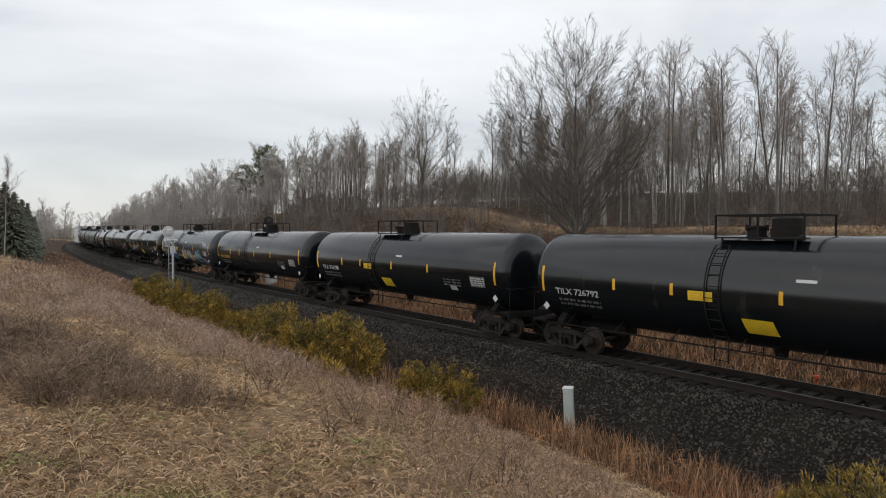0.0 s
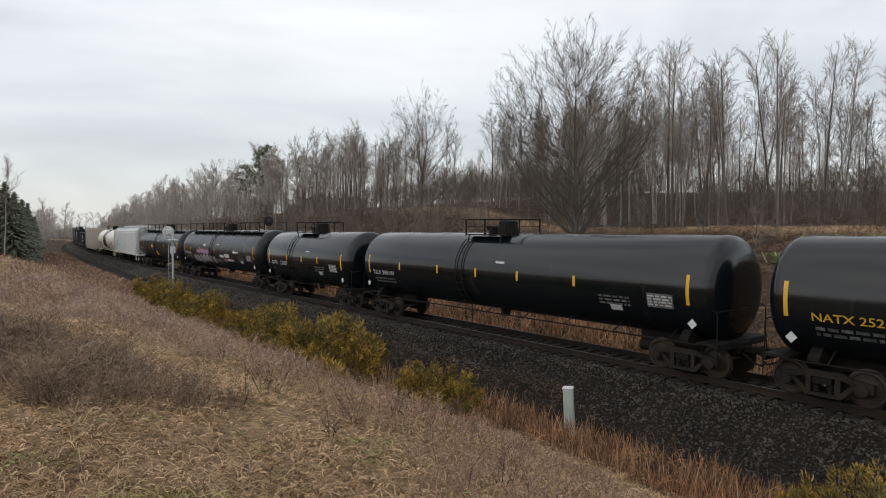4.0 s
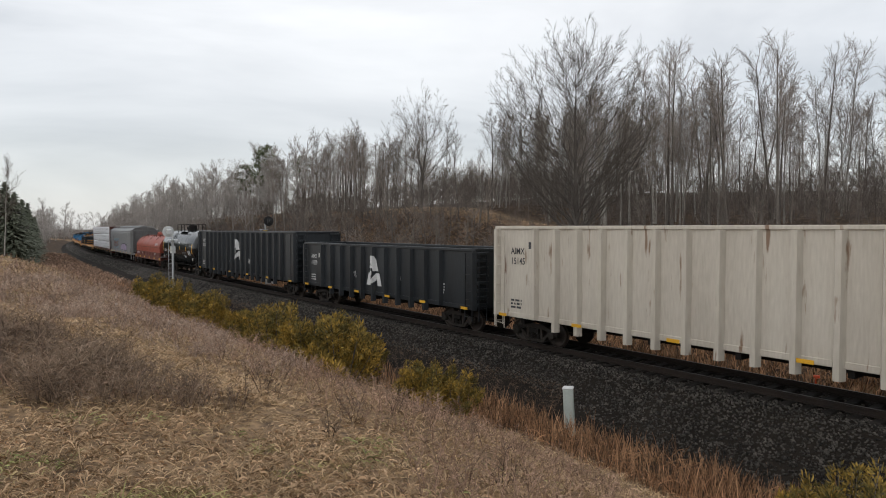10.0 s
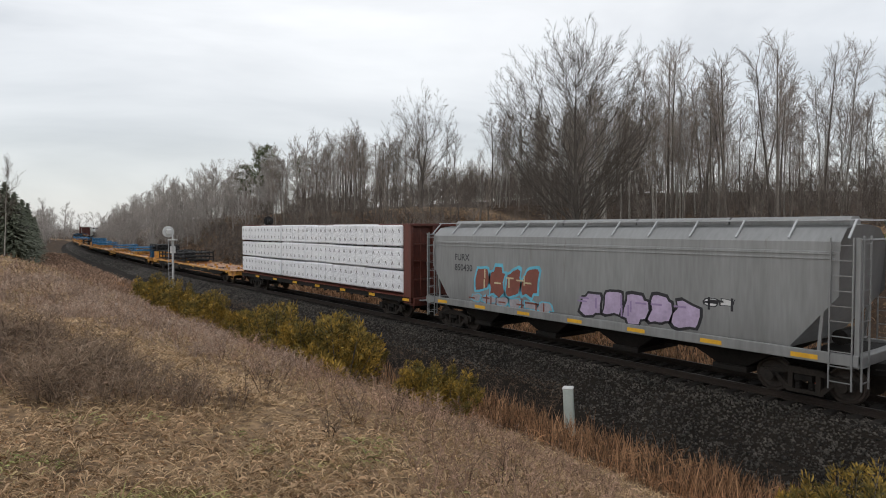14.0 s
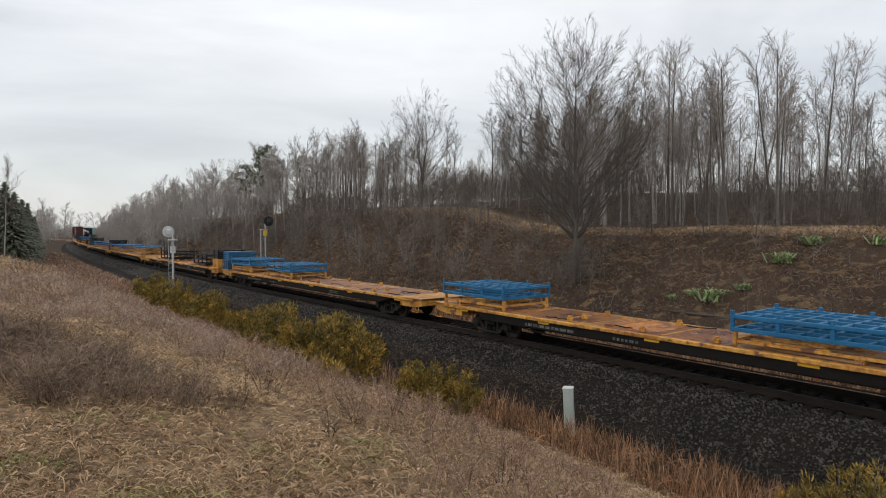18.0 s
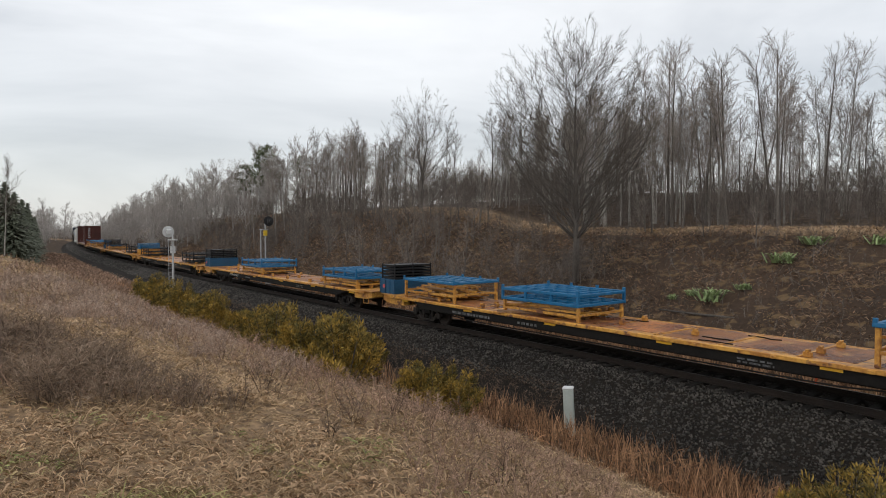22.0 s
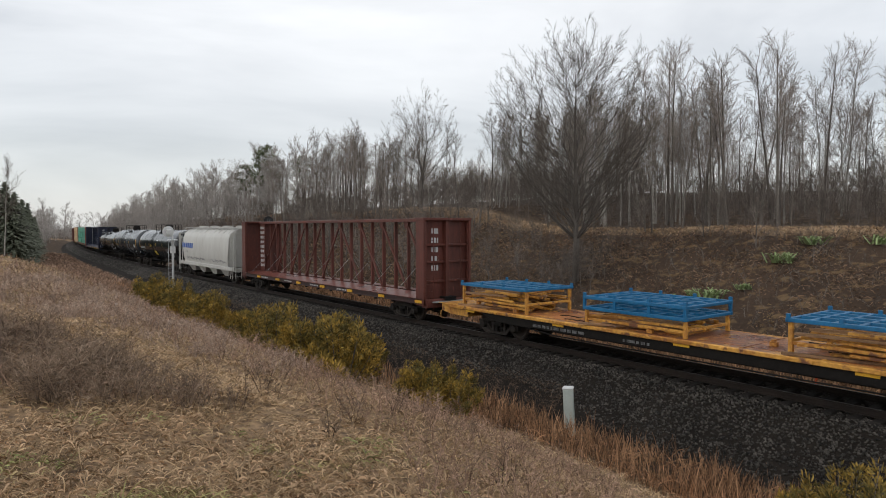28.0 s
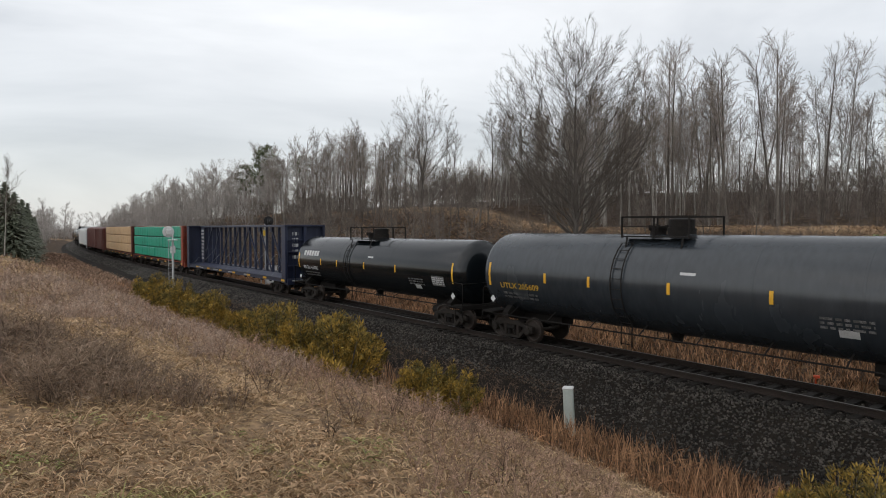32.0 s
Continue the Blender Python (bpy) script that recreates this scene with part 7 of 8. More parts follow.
BUSHY = {0: (8, 6, 28, 0.38, 38, 0.0), 1: (6, 3, 10, 0.44, 34, 0.06), 2: (3, 2, 6, 0.55, 32, 0.05), 3: (1, 1, 0, 0, 0, 0.02), "wood": 1, "bare": 0.36, "thin": 0.0115, "taper": 0.62}
YOUNG = {0: (5, 4, 14, 0.45, 38, 0.03), 1: (3, 2, 7, 0.5, 38, 0.05), 2: (1, 1, 3, 0.6, 34, 0.03), 3: (1, 1, 0, 0, 0, 0), "wood": 1, "bare": 0.08, "thin": 0.010, "taper": 0.6}

tree(tree_meshes("big", 13.0, 0.23, BIG, 11, M["bark"], M["darktwig"]), "large bare tree with a full fan of grey branches", "tree", pose(*stand(-25.9, 12.0)))
tree(tree_meshes("oak", 8.0, 0.30, OAK, 25, M["bark"], M["twig"]), "bare spreading tree standing alone on the bank", "tree", pose(*stand(-55.8, 21.6)))
woods = [tree_meshes("slim", 11.0, 0.11, SLIM, 31, M["bark"], M["twig"]), tree_meshes("slim", 12.0, 0.12, SLIM, 32, M["bark"], M["twig"]), tree_meshes("slim", 10.8, 0.085, SLIM, 33, M["birch"], M["twig"]),
         tree_meshes("bushy", 10.5, 0.11, BUSHY, 34, M["bark"], M["twig"]), tree_meshes("bushy", 9.6, 0.10, BUSHY, 35, M["bark"], M["twig"]), tree_meshes("slim", 12.2, 0.10, SLIM, 36, M["birch"], M["twig"])]
# far trees carry the haze in their twig colour
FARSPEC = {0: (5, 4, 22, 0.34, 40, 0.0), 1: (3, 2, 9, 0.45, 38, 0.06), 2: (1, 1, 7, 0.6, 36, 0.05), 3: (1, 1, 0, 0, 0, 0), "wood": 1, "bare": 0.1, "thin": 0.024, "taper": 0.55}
far_trees = [tree_meshes("far", 10.5, 0.17, FARSPEC, 37 + k, M["bark"], M["hazetwig"]) for k in range(3)]
wlabel = ["tall slim bare tree in the wood", "tall slim bare tree in the wood", "slim bare birch with pale bark", "bare tree with a dense twiggy crown", "bare tree with a dense twiggy crown", "slim bare birch with pale bark"]
wr = random.Random(77)


distant = []


def plant(x, d, k, s):
    m = pose(*stand(x, d, -0.1), wr.uniform(-2.5, 2.5), wr.uniform(-2.5, 2.5), wr.uniform(0, 360)) @ Matrix.Diagonal((s, s, s * wr.uniform(0.92, 1.1), 1))
    if x < -92:
        distant.append((far_trees[k % 3], m))
    else:
        tree(woods[k], wlabel[k], "tree", m, "trees of the wood")


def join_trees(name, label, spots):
    """Trees too far off to tell apart, as one mass, in colours paled for haze."""
    for j, material, nm in ((0, M["hazebark"], "trunks"), (1, M["hazetwig"], "crowns")):
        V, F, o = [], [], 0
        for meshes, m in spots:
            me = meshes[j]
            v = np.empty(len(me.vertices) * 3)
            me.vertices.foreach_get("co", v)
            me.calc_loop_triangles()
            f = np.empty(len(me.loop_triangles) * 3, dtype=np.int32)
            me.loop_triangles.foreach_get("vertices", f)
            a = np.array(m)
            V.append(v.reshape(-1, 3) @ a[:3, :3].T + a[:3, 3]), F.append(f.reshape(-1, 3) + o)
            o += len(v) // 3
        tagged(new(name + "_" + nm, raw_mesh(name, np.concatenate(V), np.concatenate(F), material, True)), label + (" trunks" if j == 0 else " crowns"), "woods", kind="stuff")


for k in range(145):   # the wood at the top of the bank, nearest stretch
    d = 24.0 + 26 * wr.random() ** 1.2
    x = wr.uniform(-0.62 * (d + 18.4) - 24, -0.12 * (d + 18.4) + 2)
    plant(x, d, wr.choice((0, 1, 2, 2, 2, 3, 5, 5)), wr.uniform(0.74, 1.0) * (0.6 if x < -50 and d < 34 else 0.72 if x > -0.2 * (d + 18.4) else 0.92 if x > -0.36 * (d + 18.4) else 1.04))
for x, d, k, s in ((-28.5, 26.5, 3, 1.2), (-30.5, 29, 1, 1.22), (-26.5, 28, 4, 1.22), (-33, 31, 5, 1.2), (-24.8, 27.5, 3, 1.24), (-29.6, 33, 4, 1.3), (-22.5, 28.5, 4, 1.02), (-20.5, 27, 3, 0.95)):
    plant(x, d, k, s)
for k in range(80):   # further along
    x = -62 - 58 * wr.random()
    d = 25 + 20 * wr.random() ** 1.2
    plant(x, d, wr.choice((0, 1, 2, 3, 4, 4)), wr.uniform(0.85, 1.05) * (0.6 if x > -76 else 1.12 if x > -105 else 1.2))
for k in range(80):   # the curve
    x = -112 - 210 * wr.random()
    d = 14 + 20 * wr.random() ** 1.2
    plant(x, d, wr.choice((0, 1, 2, 3, 4, 3)), wr.uniform(0.85, 1.1))
for k in range(34):   # on the slope itself, towards the curve
    plant(-66 - 62 * wr.random(), 11 + 12 * wr.random(), wr.choice((0, 1, 2, 4)), wr.uniform(0.55, 0.85))
for k in range(18):   # on this side of the curve, far off
    plant(-170 - 90 * wr.random(), -9 - 12 * wr.random(), wr.choice((0, 1, 3, 4)), wr.uniform(0.9, 1.15))
for k in range(90):   # where the line passes out of sight
    plant(-230 - 250 * wr.random(), -10 - 50 * wr.random(), wr.choice((3, 4)), wr.uniform(1.15, 1.55))
for k in range(90):   # down to the rails along the curve
    plant(-105 - 250 * wr.random(), 6.5 + 9 * wr.random(), wr.choice((3, 4, 0)), wr.uniform(0.55, 0.95))
for k in range(56):   # the back of the wood
    x, d = 4 - 112 * wr.random(), 54 + 30 * wr.random()
    s = wr.uniform(0.5, 0.75)
    distant.append((far_trees[k % 3], pose(*stand(x, d, -0.1), 0, 0, wr.uniform(0, 360)) @ Matrix.Scale(s, 4)))
young = [tree_meshes("young", 4.8, 0.075, YOUNG, 41, M["bark"], M["twig"]), tree_meshes("young", 3.8, 0.06, YOUNG, 42, M["bark"], M["twig"])]
for k in range(100):   # saplings on the bank
    x = -16 - 62 * wr.random()
    d = 9.5 + 12 * wr.random()
    if x > -30 and d < 17:
        continue
    s = wr.uniform(0.5, 1.1)
    tree(young[k % 2], "thin bare sapling on the bank", "sapling", pose(*stand(x, d, -0.05), wr.uniform(-6, 6), wr.uniform(-6, 6), wr.uniform(0, 360)) @ Matrix.Scale(s, 4), "saplings on the bank", "sapling")
# brushwood under the trees
brush = [tree_meshes("brush", 2.6, 0.035, {0: (3, 2, 11, 0.6, 40, 0.03), 1: (2, 2, 8, 0.5, 36, 0.04), 2: (1, 1, 4, 0.6, 34, 0.02), 3: (1, 1, 0, 0, 0, 0), "wood": 0, "bare": 0.05, "thin": 0.0078, "taper": 0.5}, 51 + k, M["brush"], M["brush"]) for k in range(3)]


def thicket(name, label, spots, material="brush"):
    V, F, o = [], [], 0
    for x, d, s in spots:
        me = brush[wr.randrange(3)][1]
        v = np.empty(len(me.vertices) * 3)
        me.vertices.foreach_get("co", v)
        me.calc_loop_triangles()
        f = np.empty(len(me.loop_triangles) * 3, dtype=np.int32)
        me.loop_triangles.foreach_get("vertices", f)
        v = v.reshape(-1, 3) * s
        a = wr.uniform(0, 6.28)
        v = np.stack([v[:, 0] * math.cos(a) - v[:, 1] * math.sin(a), v[:, 0] * math.sin(a) + v[:, 1] * math.cos(a), v[:, 2]], -1) + np.array(stand(x, d))
        V.append(v), F.append(f.reshape(-1, 3) + o)
        o += len(v)
    return tagged(new(name, raw_mesh(name, np.concatenate(V), np.concatenate(F), M[material], True)), label, "brushwood", kind="stuff")


thicket("brushwood", "dense bare brushwood under the trees", [(x, 24.5 + 22 * wr.random(), wr.uniform(0.8, 1.5)) for x in [8 - 150 * wr.random() ** 1.1 for k in range(520)]] + [(-26 - 50 * wr.random(), 34 + 26 * wr.random(), wr.uniform(0.9, 1.4)) for k in range(110)])
thicket("near_brushwood", "dense dark brushwood at the edge of the wood", [(6 - 72 * wr.random(), 25 + 13 * wr.random(), wr.uniform(0.7, 1.3)) for k in range(180)] + [(-25.9 + wr.gauss(0, 1.2), 12 + wr.gauss(0, 1.0), wr.uniform(0.5, 0.8)) for k in range(14)])
thicket("deep_brushwood", "dense bare undergrowth deep in the wood", [(6 - 110 * wr.random(), 44 + 30 * wr.random(), wr.uniform(1.3, 2.1)) for k in range(340)] + [(-48 - 45 * wr.random(), 38 + 20 * wr.random(), wr.uniform(1.6, 2.6)) for k in range(70)])
thicket("slope_brushwood", "bare shrubs crowding the slope by the curve", [(-62 - 60 * wr.random(), 8 + 14 * wr.random(), wr.uniform(0.8, 1.6)) for k in range(150)])
# the brushwood along the curve takes the haze-paled twig colour too
thicket("far_brushwood", "dense bare brushwood along the curve", [(-105 - 240 * wr.random(), 6 + 18 * wr.random(), wr.uniform(1.2, 2.4)) for k in range(330)] + [(-230 - 220 * wr.random(), -9 - 40 * wr.random(), wr.uniform(2.0, 3.2)) for k in range(170)], "hazetwig")
thicket("bank_brushwood", "bare twiggy shrubs on the bank", [(-24 - 75 * wr.random(), 9 + 12 * wr.random(), wr.uniform(0.5, 0.95)) for k in range(200)] + [(-44 - 40 * wr.random(), 15 + 9 * wr.random(), wr.uniform(0.5, 1.1)) for k in range(90)])


# ---- conifers ----
def conifer_meshes(h, w, seed):
    rng = random.Random(seed)
    a = MB().tube([(0, 0, -0.2), (0, 0, h * 0.5), (0, 0, h)], [0.16, 0.09, 0.015], 6, False)
    vs, fs = [], []
    n = 420
    for k in range(n):
        t = (k + rng.random()) / n
        z = h * (0.06 + 0.94 * t)
        rad = w * (1 - t) ** 0.85 * rng.uniform(0.45, 1.1) + 0.08
        an = rng.uniform(0, 6.283)
        c, s = math.cos(an), math.sin(an)
        for j in range(3):
            rr = rad * (0.45 + 0.28 * j)
            wd = 0.28 * (1 - 0.2 * j) * (0.4 + rad / w)
            o = len(vs)
            zz = z - rr * 0.25 + rng.uniform(-0.06, 0.06)
            vs += [(c * (rr - 0.3), s * (rr - 0.3), zz + 0.12), (c * rr - s * wd, s * rr + c * wd, zz - 0.05), (c * (rr + 0.28), s * (rr + 0.28), zz - 0.10), (c * rr + s * wd, s * rr - c * wd, zz - 0.05)]
            fs.append((o, o + 1, o + 2, o + 3))
    b = MB().add(vs, fs)
    out = []
    for nm, mb, m in (("trunk", a, M["bark"]), ("crown", b, M["needle"])):
        me = bpy.data.meshes.new(nm)
        me.from_pydata(mb.v, [], mb.f)
        me.materials.append(m)
        out.append(me)
    return out


def pine_meshes(h, w, seed):
    rng = random.Random(seed)
    a = MB().tube([(0, 0, -0.2), (0.1, 0, h * 0.5), (0, 0.1, h * 0.97)], [0.17, 0.11, 0.03], 6, False)
    vs, fs = [], []
    for k in range(34):
        # plates of needles at the ends of level limbs
        t = (k + rng.random()) / 34
        z, an = h * (0.42 + 0.56 * t), rng.uniform(0, 6.283)
        rad = w * math.sqrt(max(0.03, 1 - (2 * t - 0.75) ** 2 / 1.7)) * rng.uniform(0.35, 1.0)
        cx, cy = rad * math.cos(an), rad * math.sin(an)
        a.tube([(0, 0, z - 0.3), (cx * 0.6, cy * 0.6, z - 0.1), (cx, cy, z)], [0.05, 0.035, 0.015], 4, False)
        for j in range(46):
            p = Vector((cx + rng.gauss(0, 0.42), cy + rng.gauss(0, 0.42), z + rng.gauss(0.05, 0.18)))
            u = Vector((rng.gauss(0, 1), rng.gauss(0, 1), rng.gauss(0.4, 0.5))).normalized() * rng.uniform(0.16, 0.34)
            v = u.orthogonal().normalized() * rng.uniform(0.04, 0.09)
            o = len(vs)
            vs += [p - u - v * 0.3, p + v, p + u, p - v]
            fs.append((o, o + 1, o + 2, o + 3))
    out = []
    for nm, mb, m in (("trunk", a, M["bark"]), ("crown", MB().add(vs, fs), M["pine"])):
        me = bpy.data.meshes.new(nm)
        me.from_pydata(mb.v, [], mb.f)
        me.materials.append(m)
        out.append(me)
    return out


con = [conifer_meshes(9.5, 3.6, 61), conifer_meshes(9.0, 2.6, 62)]
pines = [pine_meshes(11.5, 2.6, 63), pine_meshes(10.5, 2.2, 64)]
for x, d, s in ((-116, 27, 1.4), (-120, 29, 1.25), (-108, 31, 1.2), (-126, 26, 1.2)):
    tree(pines[wr.randrange(2)], "broad olive-green pine among bare trees", "pine", pose(*stand(x, d), 0, 0, wr.uniform(0, 360)) @ Matrix.Scale(0.84 * s, 4), "pines", "pine")
for k in range(34):
    x = -96 - 60 * wr.random()
    d = -9.2 - 4 * wr.random() - 3.5 * (x + 156) / 60
    tree(con[k % 2], "dark evergreen beyond the slope", "conifer", pose(*stand(x, d), 0, 0, wr.uniform(0, 360)) @ Matrix.Scale(wr.uniform(0.8, 1.15), 4), "conifers", "conifer")
for x, d in ((-92, -14.6), (-99, -15.2), (-104, -14.2)):
    plant(x, d, 5, 0.95)


# ---- juniper bushes ----
def juniper_meshes(seed, w, h):
    """A bush of many pointed plumes: stems, each with sprays that stand out all round it and crowd at its tip."""
    rng = np.random.RandomState(seed)
    stems = MB()
    tips = []
    for k in range(24):
        an, rad = 2.4 * k + rng.uniform(-0.6, 0.6), w * math.sqrt((k + 0.5) / 24)
        tz = h * rng.uniform(0.6, 1.08) * (1 - 0.62 * (rad / w) ** 2.2)
        b, t = Vector((rad * 0.35 * math.cos(an), rad * 0.35 * math.sin(an), -0.1)), Vector((rad * math.cos(an), rad * math.sin(an), tz))
        stems.tube([b, (b + t) / 2 + Vector((0, 0, -0.1 * rad)), t], [0.02, 0.014, 0.005], 3, False)
        tips.append((b, t))
    V, F, o = [], [], 0
    for b, t in tips:
        n = 330
        u = rng.rand(n) ** 0.6
        q = 0.33 * (1.12 - 0.8 * u) * (0.7 + 0.6 * rng.rand())
        out = rng.randn(n, 3) * np.array((1, 1, 0.7))
        out /= np.linalg.norm(out, axis=1)[:, None]
        c = np.array(b) + (np.array(t) - np.array(b)) * u[:, None] + out * (q * (0.5 + 0.6 * rng.rand(n)))[:, None]
        c[:, 2] = np.maximum(c[:, 2], 0.04)
        dv = out * 0.8 + np.array((0, 0, 0.75)) + 0.35 * rng.randn(n, 3)
        dv *= ((0.06 + 0.07 * rng.rand(n)) / np.linalg.norm(dv, axis=1))[:, None]
        sd = np.cross(dv, rng.randn(n, 3))
        sd *= ((0.011 + 0.012 * rng.rand(n)) / np.linalg.norm(sd, axis=1))[:, None]
        V.append(np.stack([c - dv * 0.3, c + sd + dv * 0.2, c + dv, c - sd + dv * 0.3], 1).reshape(-1, 3))
        F.append((o + 4 * np.arange(n)[:, None] + np.array([[0, 1, 2, 3]])))
        o += 4 * n
    me = bpy.data.meshes.new("stem")
    me.from_pydata(stems.v, [], stems.f)
    me.materials.append(M["bark"])
    return [me, raw_mesh("foliage", np.concatenate(V), np.concatenate(F), M["juniper"])]


jun = [juniper_meshes(71, 1.05, 1.6), juniper_meshes(72, 1.2, 1.75), juniper_meshes(73, 0.9, 1.35)]


def bush(x, d, s, k):
    b = new("juniper_bush")
    tagged(b, "olive and golden juniper bush at the slope's foot", "bush", "juniper bushes")
    b.matrix_basis = pose(*stand(x, d, -0.05), 0, 0, wr.uniform(0, 360)) @ Matrix.Scale(s, 4)
    part("stem", jun[k][0], None, b)
    part("foliage", jun[k][1], None, b)


for k in range(15):
    t = k / 14
    bush(-18.2 - 25.0 * t + wr.uniform(-0.4, 0.4), -8.9 + wr.uniform(-0.5, 0.5), wr.uniform(1.0, 1.3), k % 3)
for x, d, s, k in ((-17.4, -9.0, 1.25, 1), (-18.3, -8.2, 1.35, 0), (-19.0, -9.5, 1.2, 2), (-21.0, -9.6, 1.2, 1), (-19.0, -8.2, 0.95, 1), (-24, -8.1, 0.9, 0), (-15.4, -7.4, 0.95, 2), (-14.2, -7.2, 1.0, 0), (-15.9, -6.9, 0.8, 1), (-3.9, -7.2, 0.95, 1), (-3.2, -6.6, 0.9, 0), (-46, -8.4, 0.8, 1), (-50, -7.6, 0.7, 2), (-33, -7.9, 0.8, 2)):
    bush(x, d, s, k)


join_trees("distant_wood", "haze-paled distant bare woodland", distant)


# ---- signals, cabinet and small things ----
def signal(x, d, label, disc_z, back, mast_top):
    g = new("signal")
    tagged(g, label, "railway signal", "signals")
    bend = max(0.0, CURVE_AT - x)
    g.matrix_basis = pose(x, d + bend * bend / (2 * CURVE_R), 0)
    gz = float(ground_z(x, d + bend * bend / (2 * CURVE_R)))
    wp, bk = M["whitepaint"], M["signalblack"]
    part("mast", MB().tube([(0, 0, gz - 0.05), (0, 0, mast_top)], 0.085 if back else 0.07, 10), wp if back else M["metal"], g)
    part("base", MB().box(-0.25, 0.25, -0.25, 0.25, gz - 0.2, gz + 0.25, 0.03), M["metal"], g)
    dx, dy = (-0.30, -0.25) if back else (0.14, 0.28)
    part("target", MB().lathe([(-0.02, 0.02), (-0.02, 0.44), (0.0, 0.46), (0.02, 0.44), (0.02, 0.02)], 28, "x", (dx, dy, disc_z)), wp if back else bk, g, "white back of a round target" if back else "black round target")
    mb = MB().box(dx + 0.02, dx + 0.34, dy - 0.2, dy + 0.2, disc_z - 0.22, disc_z + 0.22, 0.05)
    part("lamp_case", mb, wp if back else bk, g)
    if not back:
        part("hood", MB().lathe([(0.3, 0.12), (0.62, 0.14)], 14, "x", (dx, dy, disc_z)), bk, g)
        part("tag", MB().box(-0.13, 0.13, -0.16, 0.16, disc_z - 1.35, disc_z - 0.85, 0.03), M["lemon"], g, "yellow marker box on the mast")
        part("side_pole", MB().tube([(-0.35, -0.3, gz), (-0.35, -0.3, disc_z - 0.8)], 0.05, 8), M["metal"], g)
        part("platform", MB().box(-0.5, 0.2, -0.4, 0.2, disc_z - 0.8, disc_z - 0.75), M["metal"], g)
    else:
        part("bracket", MB().bar((0, 0, disc_z - 0.15), (dx + 0.2, dy, disc_z), 0.06, 0.08), wp, g)
        part("platform", MB().box(-0.45, 0.45, -0.3, 0.3, mast_top - 0.05, mast_top + 0.02, 0.01), wp, g)
        part("relay_box", MB().box(-0.12, 0.16, -0.18, 0.18, mast_top - 1.1, mast_top - 0.5, 0.03), wp, g)
        part("ladder", ladder(0.16, -0.2, gz + 0.2, mast_top, 0.34, "y"), M["metal"], g)
        part("mast", MB().tube([(0, 0, mast_top), (0, 0, disc_z + 0.1)], 0.06, 8), wp, g)
    return g


signal(-54.4, -4.3, "white railway signal mast seen from behind, beside the track", 4.1, True, 3.45)
signal(-56.5, 4.4, "railway signal with a black round target beyond the track", 5.05, False, 4.85)
c = new("relay_cabinet")
tagged(c, "small white relay cabinet at the foot of a signal", "cabinet")
c.matrix_basis = pose(*stand(-57.2, 5.2), 0, 0, 8)
part("body", MB().box(-0.5, 0.5, -0.35, 0.35, 0.3, 1.9, 0.03), M["whitepaint"], c)
part("roof", MB().box(-0.56, 0.56, -0.41, 0.41, 1.9, 1.97, 0.02), M["metal"], c)
part("door", MB().box(0.505, 0.52, -0.29, 0.29, 0.4, 1.8, 0.006), M["whitepaint"], c)
part("plinth", MB().box(-0.45, 0.45, -0.3, 0.3, -0.2, 0.3), M["metal"], c)

c = new("marker_post")
tagged(c, "pale green plastic cable marker box standing in reeds", "marker post")
px, py, pz = stand(-11.58, -5.0, 0.27)
c.matrix_basis = pose(px, py, pz, 1.5, -2.5, 33)
part("body", MB().box(-0.135, 0.135, -0.11, 0.11, -0.4, 1.0, 0.02), M["boxgreen"], c)
part("cap", MB().box(-0.15, 0.15, -0.125, 0.125, 1.0, 1.07, 0.025), M["whitepaint"], c)
part("front_plate", MB().box(-0.10, 0.10, -0.117, -0.1105, 0.05, 0.9), M["boxgreen"], c)

lg = new("fallen_log")
tagged(lg, "dark wet fallen log lying on the bank", "log")
lg.matrix_basis = pose(*stand(-16.3, 9.8, 0.1), 0, 0, 3) @ Matrix.Scale(0.62, 4)
part("stem", MB().tube([(-3.6, 0.1, 0.1), (-1.5, 0.0, 0.05), (1.0, 0.08, 0.02), (3.4, 0.0, -0.02)], [0.05, 0.08, 0.10, 0.12], 8), M["bark"], lg)
part("branch", MB().tube([(-1.2, 0, 0.06), (-1.8, -0.3, 0.35), (-2.4, -0.4, 0.45)], [0.04, 0.025, 0.01], 5), M["bark"], lg)

fl = new("orange_marker")
tagged(fl, "small orange plastic marker in the grass by the rails", "marker")
fl.matrix_basis = pose(*stand(-9.3, 5.2, 0.35), 0, 0, 20)
part("tape", MB().box(-0.10, 0.10, -0.04, 0.04, -0.04, 0.05, 0.015).box(-0.05, 0.02, -0.02, 0.02, -0.5, -0.05), mat("orange_plastic", (0.75, 0.10, 0.03), None, 0.5, bump=0.05), fl)
for x, d, s in ((-18.1, -15.1, 0.08), (-9.0, -16.9, 0.05)):
    st = new("litter")
    tagged(st, "scrap of white plastic lying in the grass", "litter")
    st.matrix_basis = pose(*stand(x, d, 0.25 if s > 0.07 else 0.14), 0, 0, 30)
    part("sheet", MB().box(-s * 1.1, s * 0.8, -s * 0.7, s * 0.7, -0.012, 0.012, 0.005), M["whitepaint"], st)


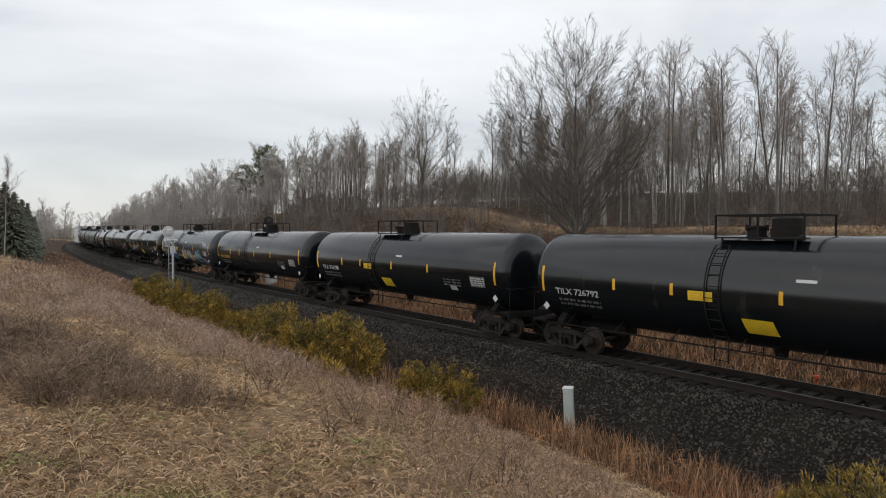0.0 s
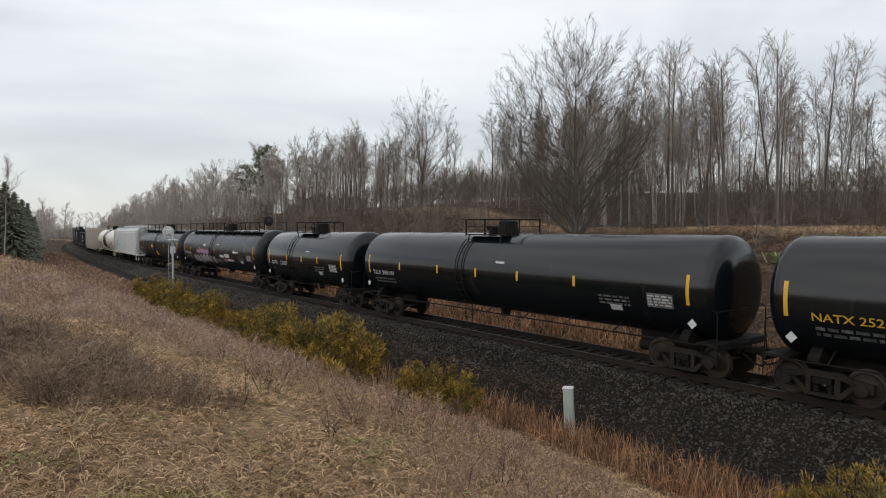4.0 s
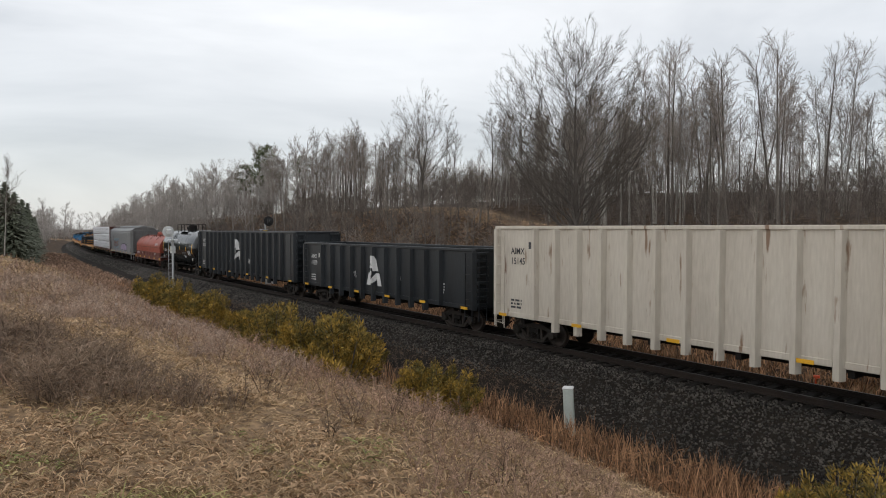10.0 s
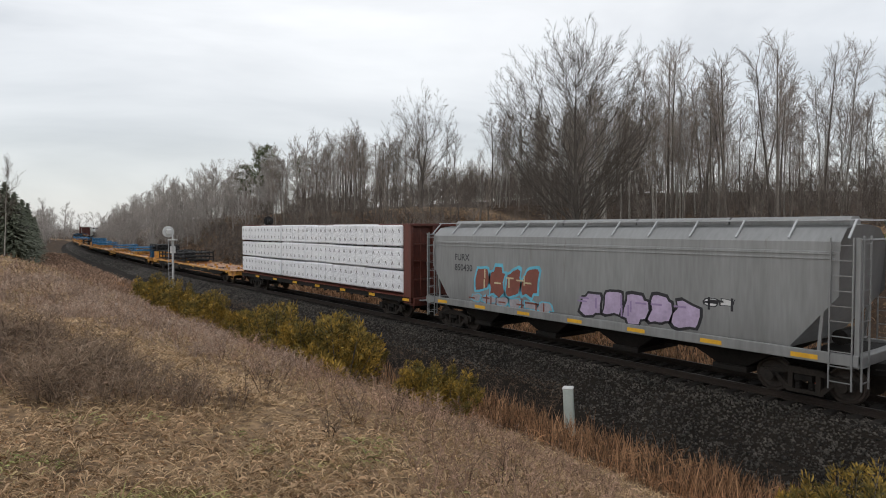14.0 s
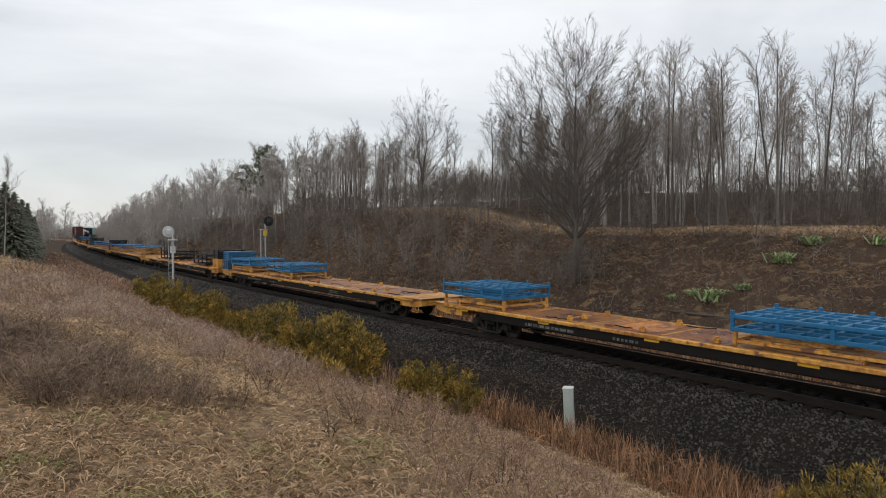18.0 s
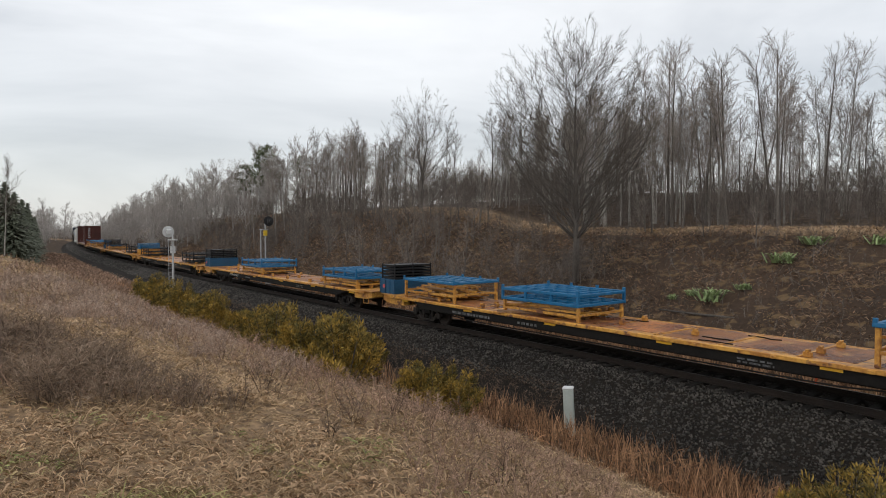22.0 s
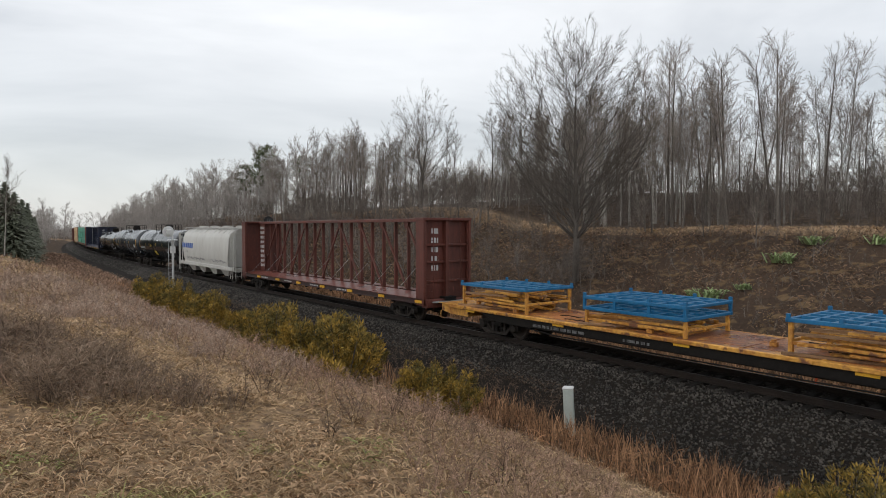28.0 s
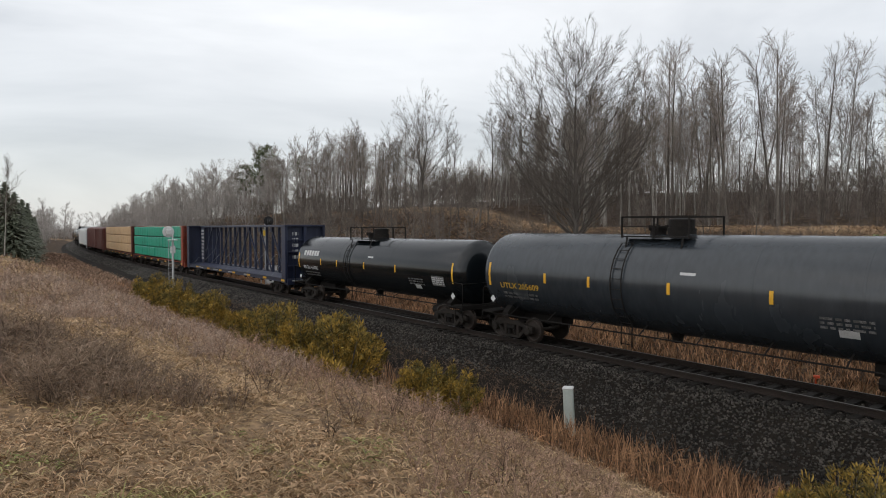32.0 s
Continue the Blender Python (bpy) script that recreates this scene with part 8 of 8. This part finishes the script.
def tuft(x, d, s, seed):
    rng = random.Random(seed)
    t = new("green_tuft")
    tagged(t, "pale green leafy tuft on the bank", "plant", "green tufts on the bank")
    t.matrix_basis = pose(*stand(x, d), 0, 0, rng.uniform(0, 360)) @ Matrix.Scale(s, 4)
    mb = MB()
    for k in range(60):
        a, ln = rng.uniform(0, 6.283), rng.uniform(0.35, 0.75)
        c, sn = math.cos(a), math.sin(a)
        bx, by = rng.gauss(0, 0.22), rng.gauss(0, 0.22)
        w = 0.035
        mb.add([(bx - sn * w, by + c * w, 0), (bx + sn * w, by - c * w, 0), (bx + c * ln * 0.6 + sn * w, by + sn * ln * 0.6 - c * w, ln * 0.7), (bx + c * ln * 0.6 - sn * w, by + sn * ln * 0.6 + c * w, ln * 0.7), (bx + c * ln * 1.1, by + sn * ln * 1.1, ln * 0.6)], [(0, 1, 2, 3), (3, 2, 4)])
    part("leaves", mb, M["leafgreen"], t)


for k, (x, d, s) in enumerate(((-16.6, 11.3, 1.2), (-15.3, 16.0, 1.1), (-14.9, 18.5, 1.0), (-11.7, 18.7, 1.0), (-18.0, 11.9, 0.6), (-18.8, 11.3, 0.5), (-15.6, 12.6, 0.6))):
    tuft(x, d, s, 90 + k)


# ---- what moves ----
def motions():
    for thing, tau, offset in movers:
        rows = []
        for k in range(33):
            m = on_line(at_time(tau, k))
            rows.append((k, m @ offset if offset else m))
        walk(thing, rows)
    taus = {thing: tau for thing, tau, offset in movers}
    for w, x, car in spinners:
        # the wheels turn while the car is near enough for them to be seen turning
        near = taus[car] - 1.6
        a = max(0, round((near - 2.0) * 30))
        z = min(960, round((near + 1.6) * 30))
        rows = []
        for k in ([0] if a > 0 else []) + list(range(a, z + 1)) + ([960] if z < 960 else []):
            kk = min(max(k, a), max(z, a))
            ang = (kk - a) * SPEED / 30 / 0.455
            rows.append((k / 30, Matrix.Translation((x, 0, 0.455)) @ Matrix.Rotation(ang, 4, "Y")))
        if len(rows) > 2:
            walk(w, rows)


motions()
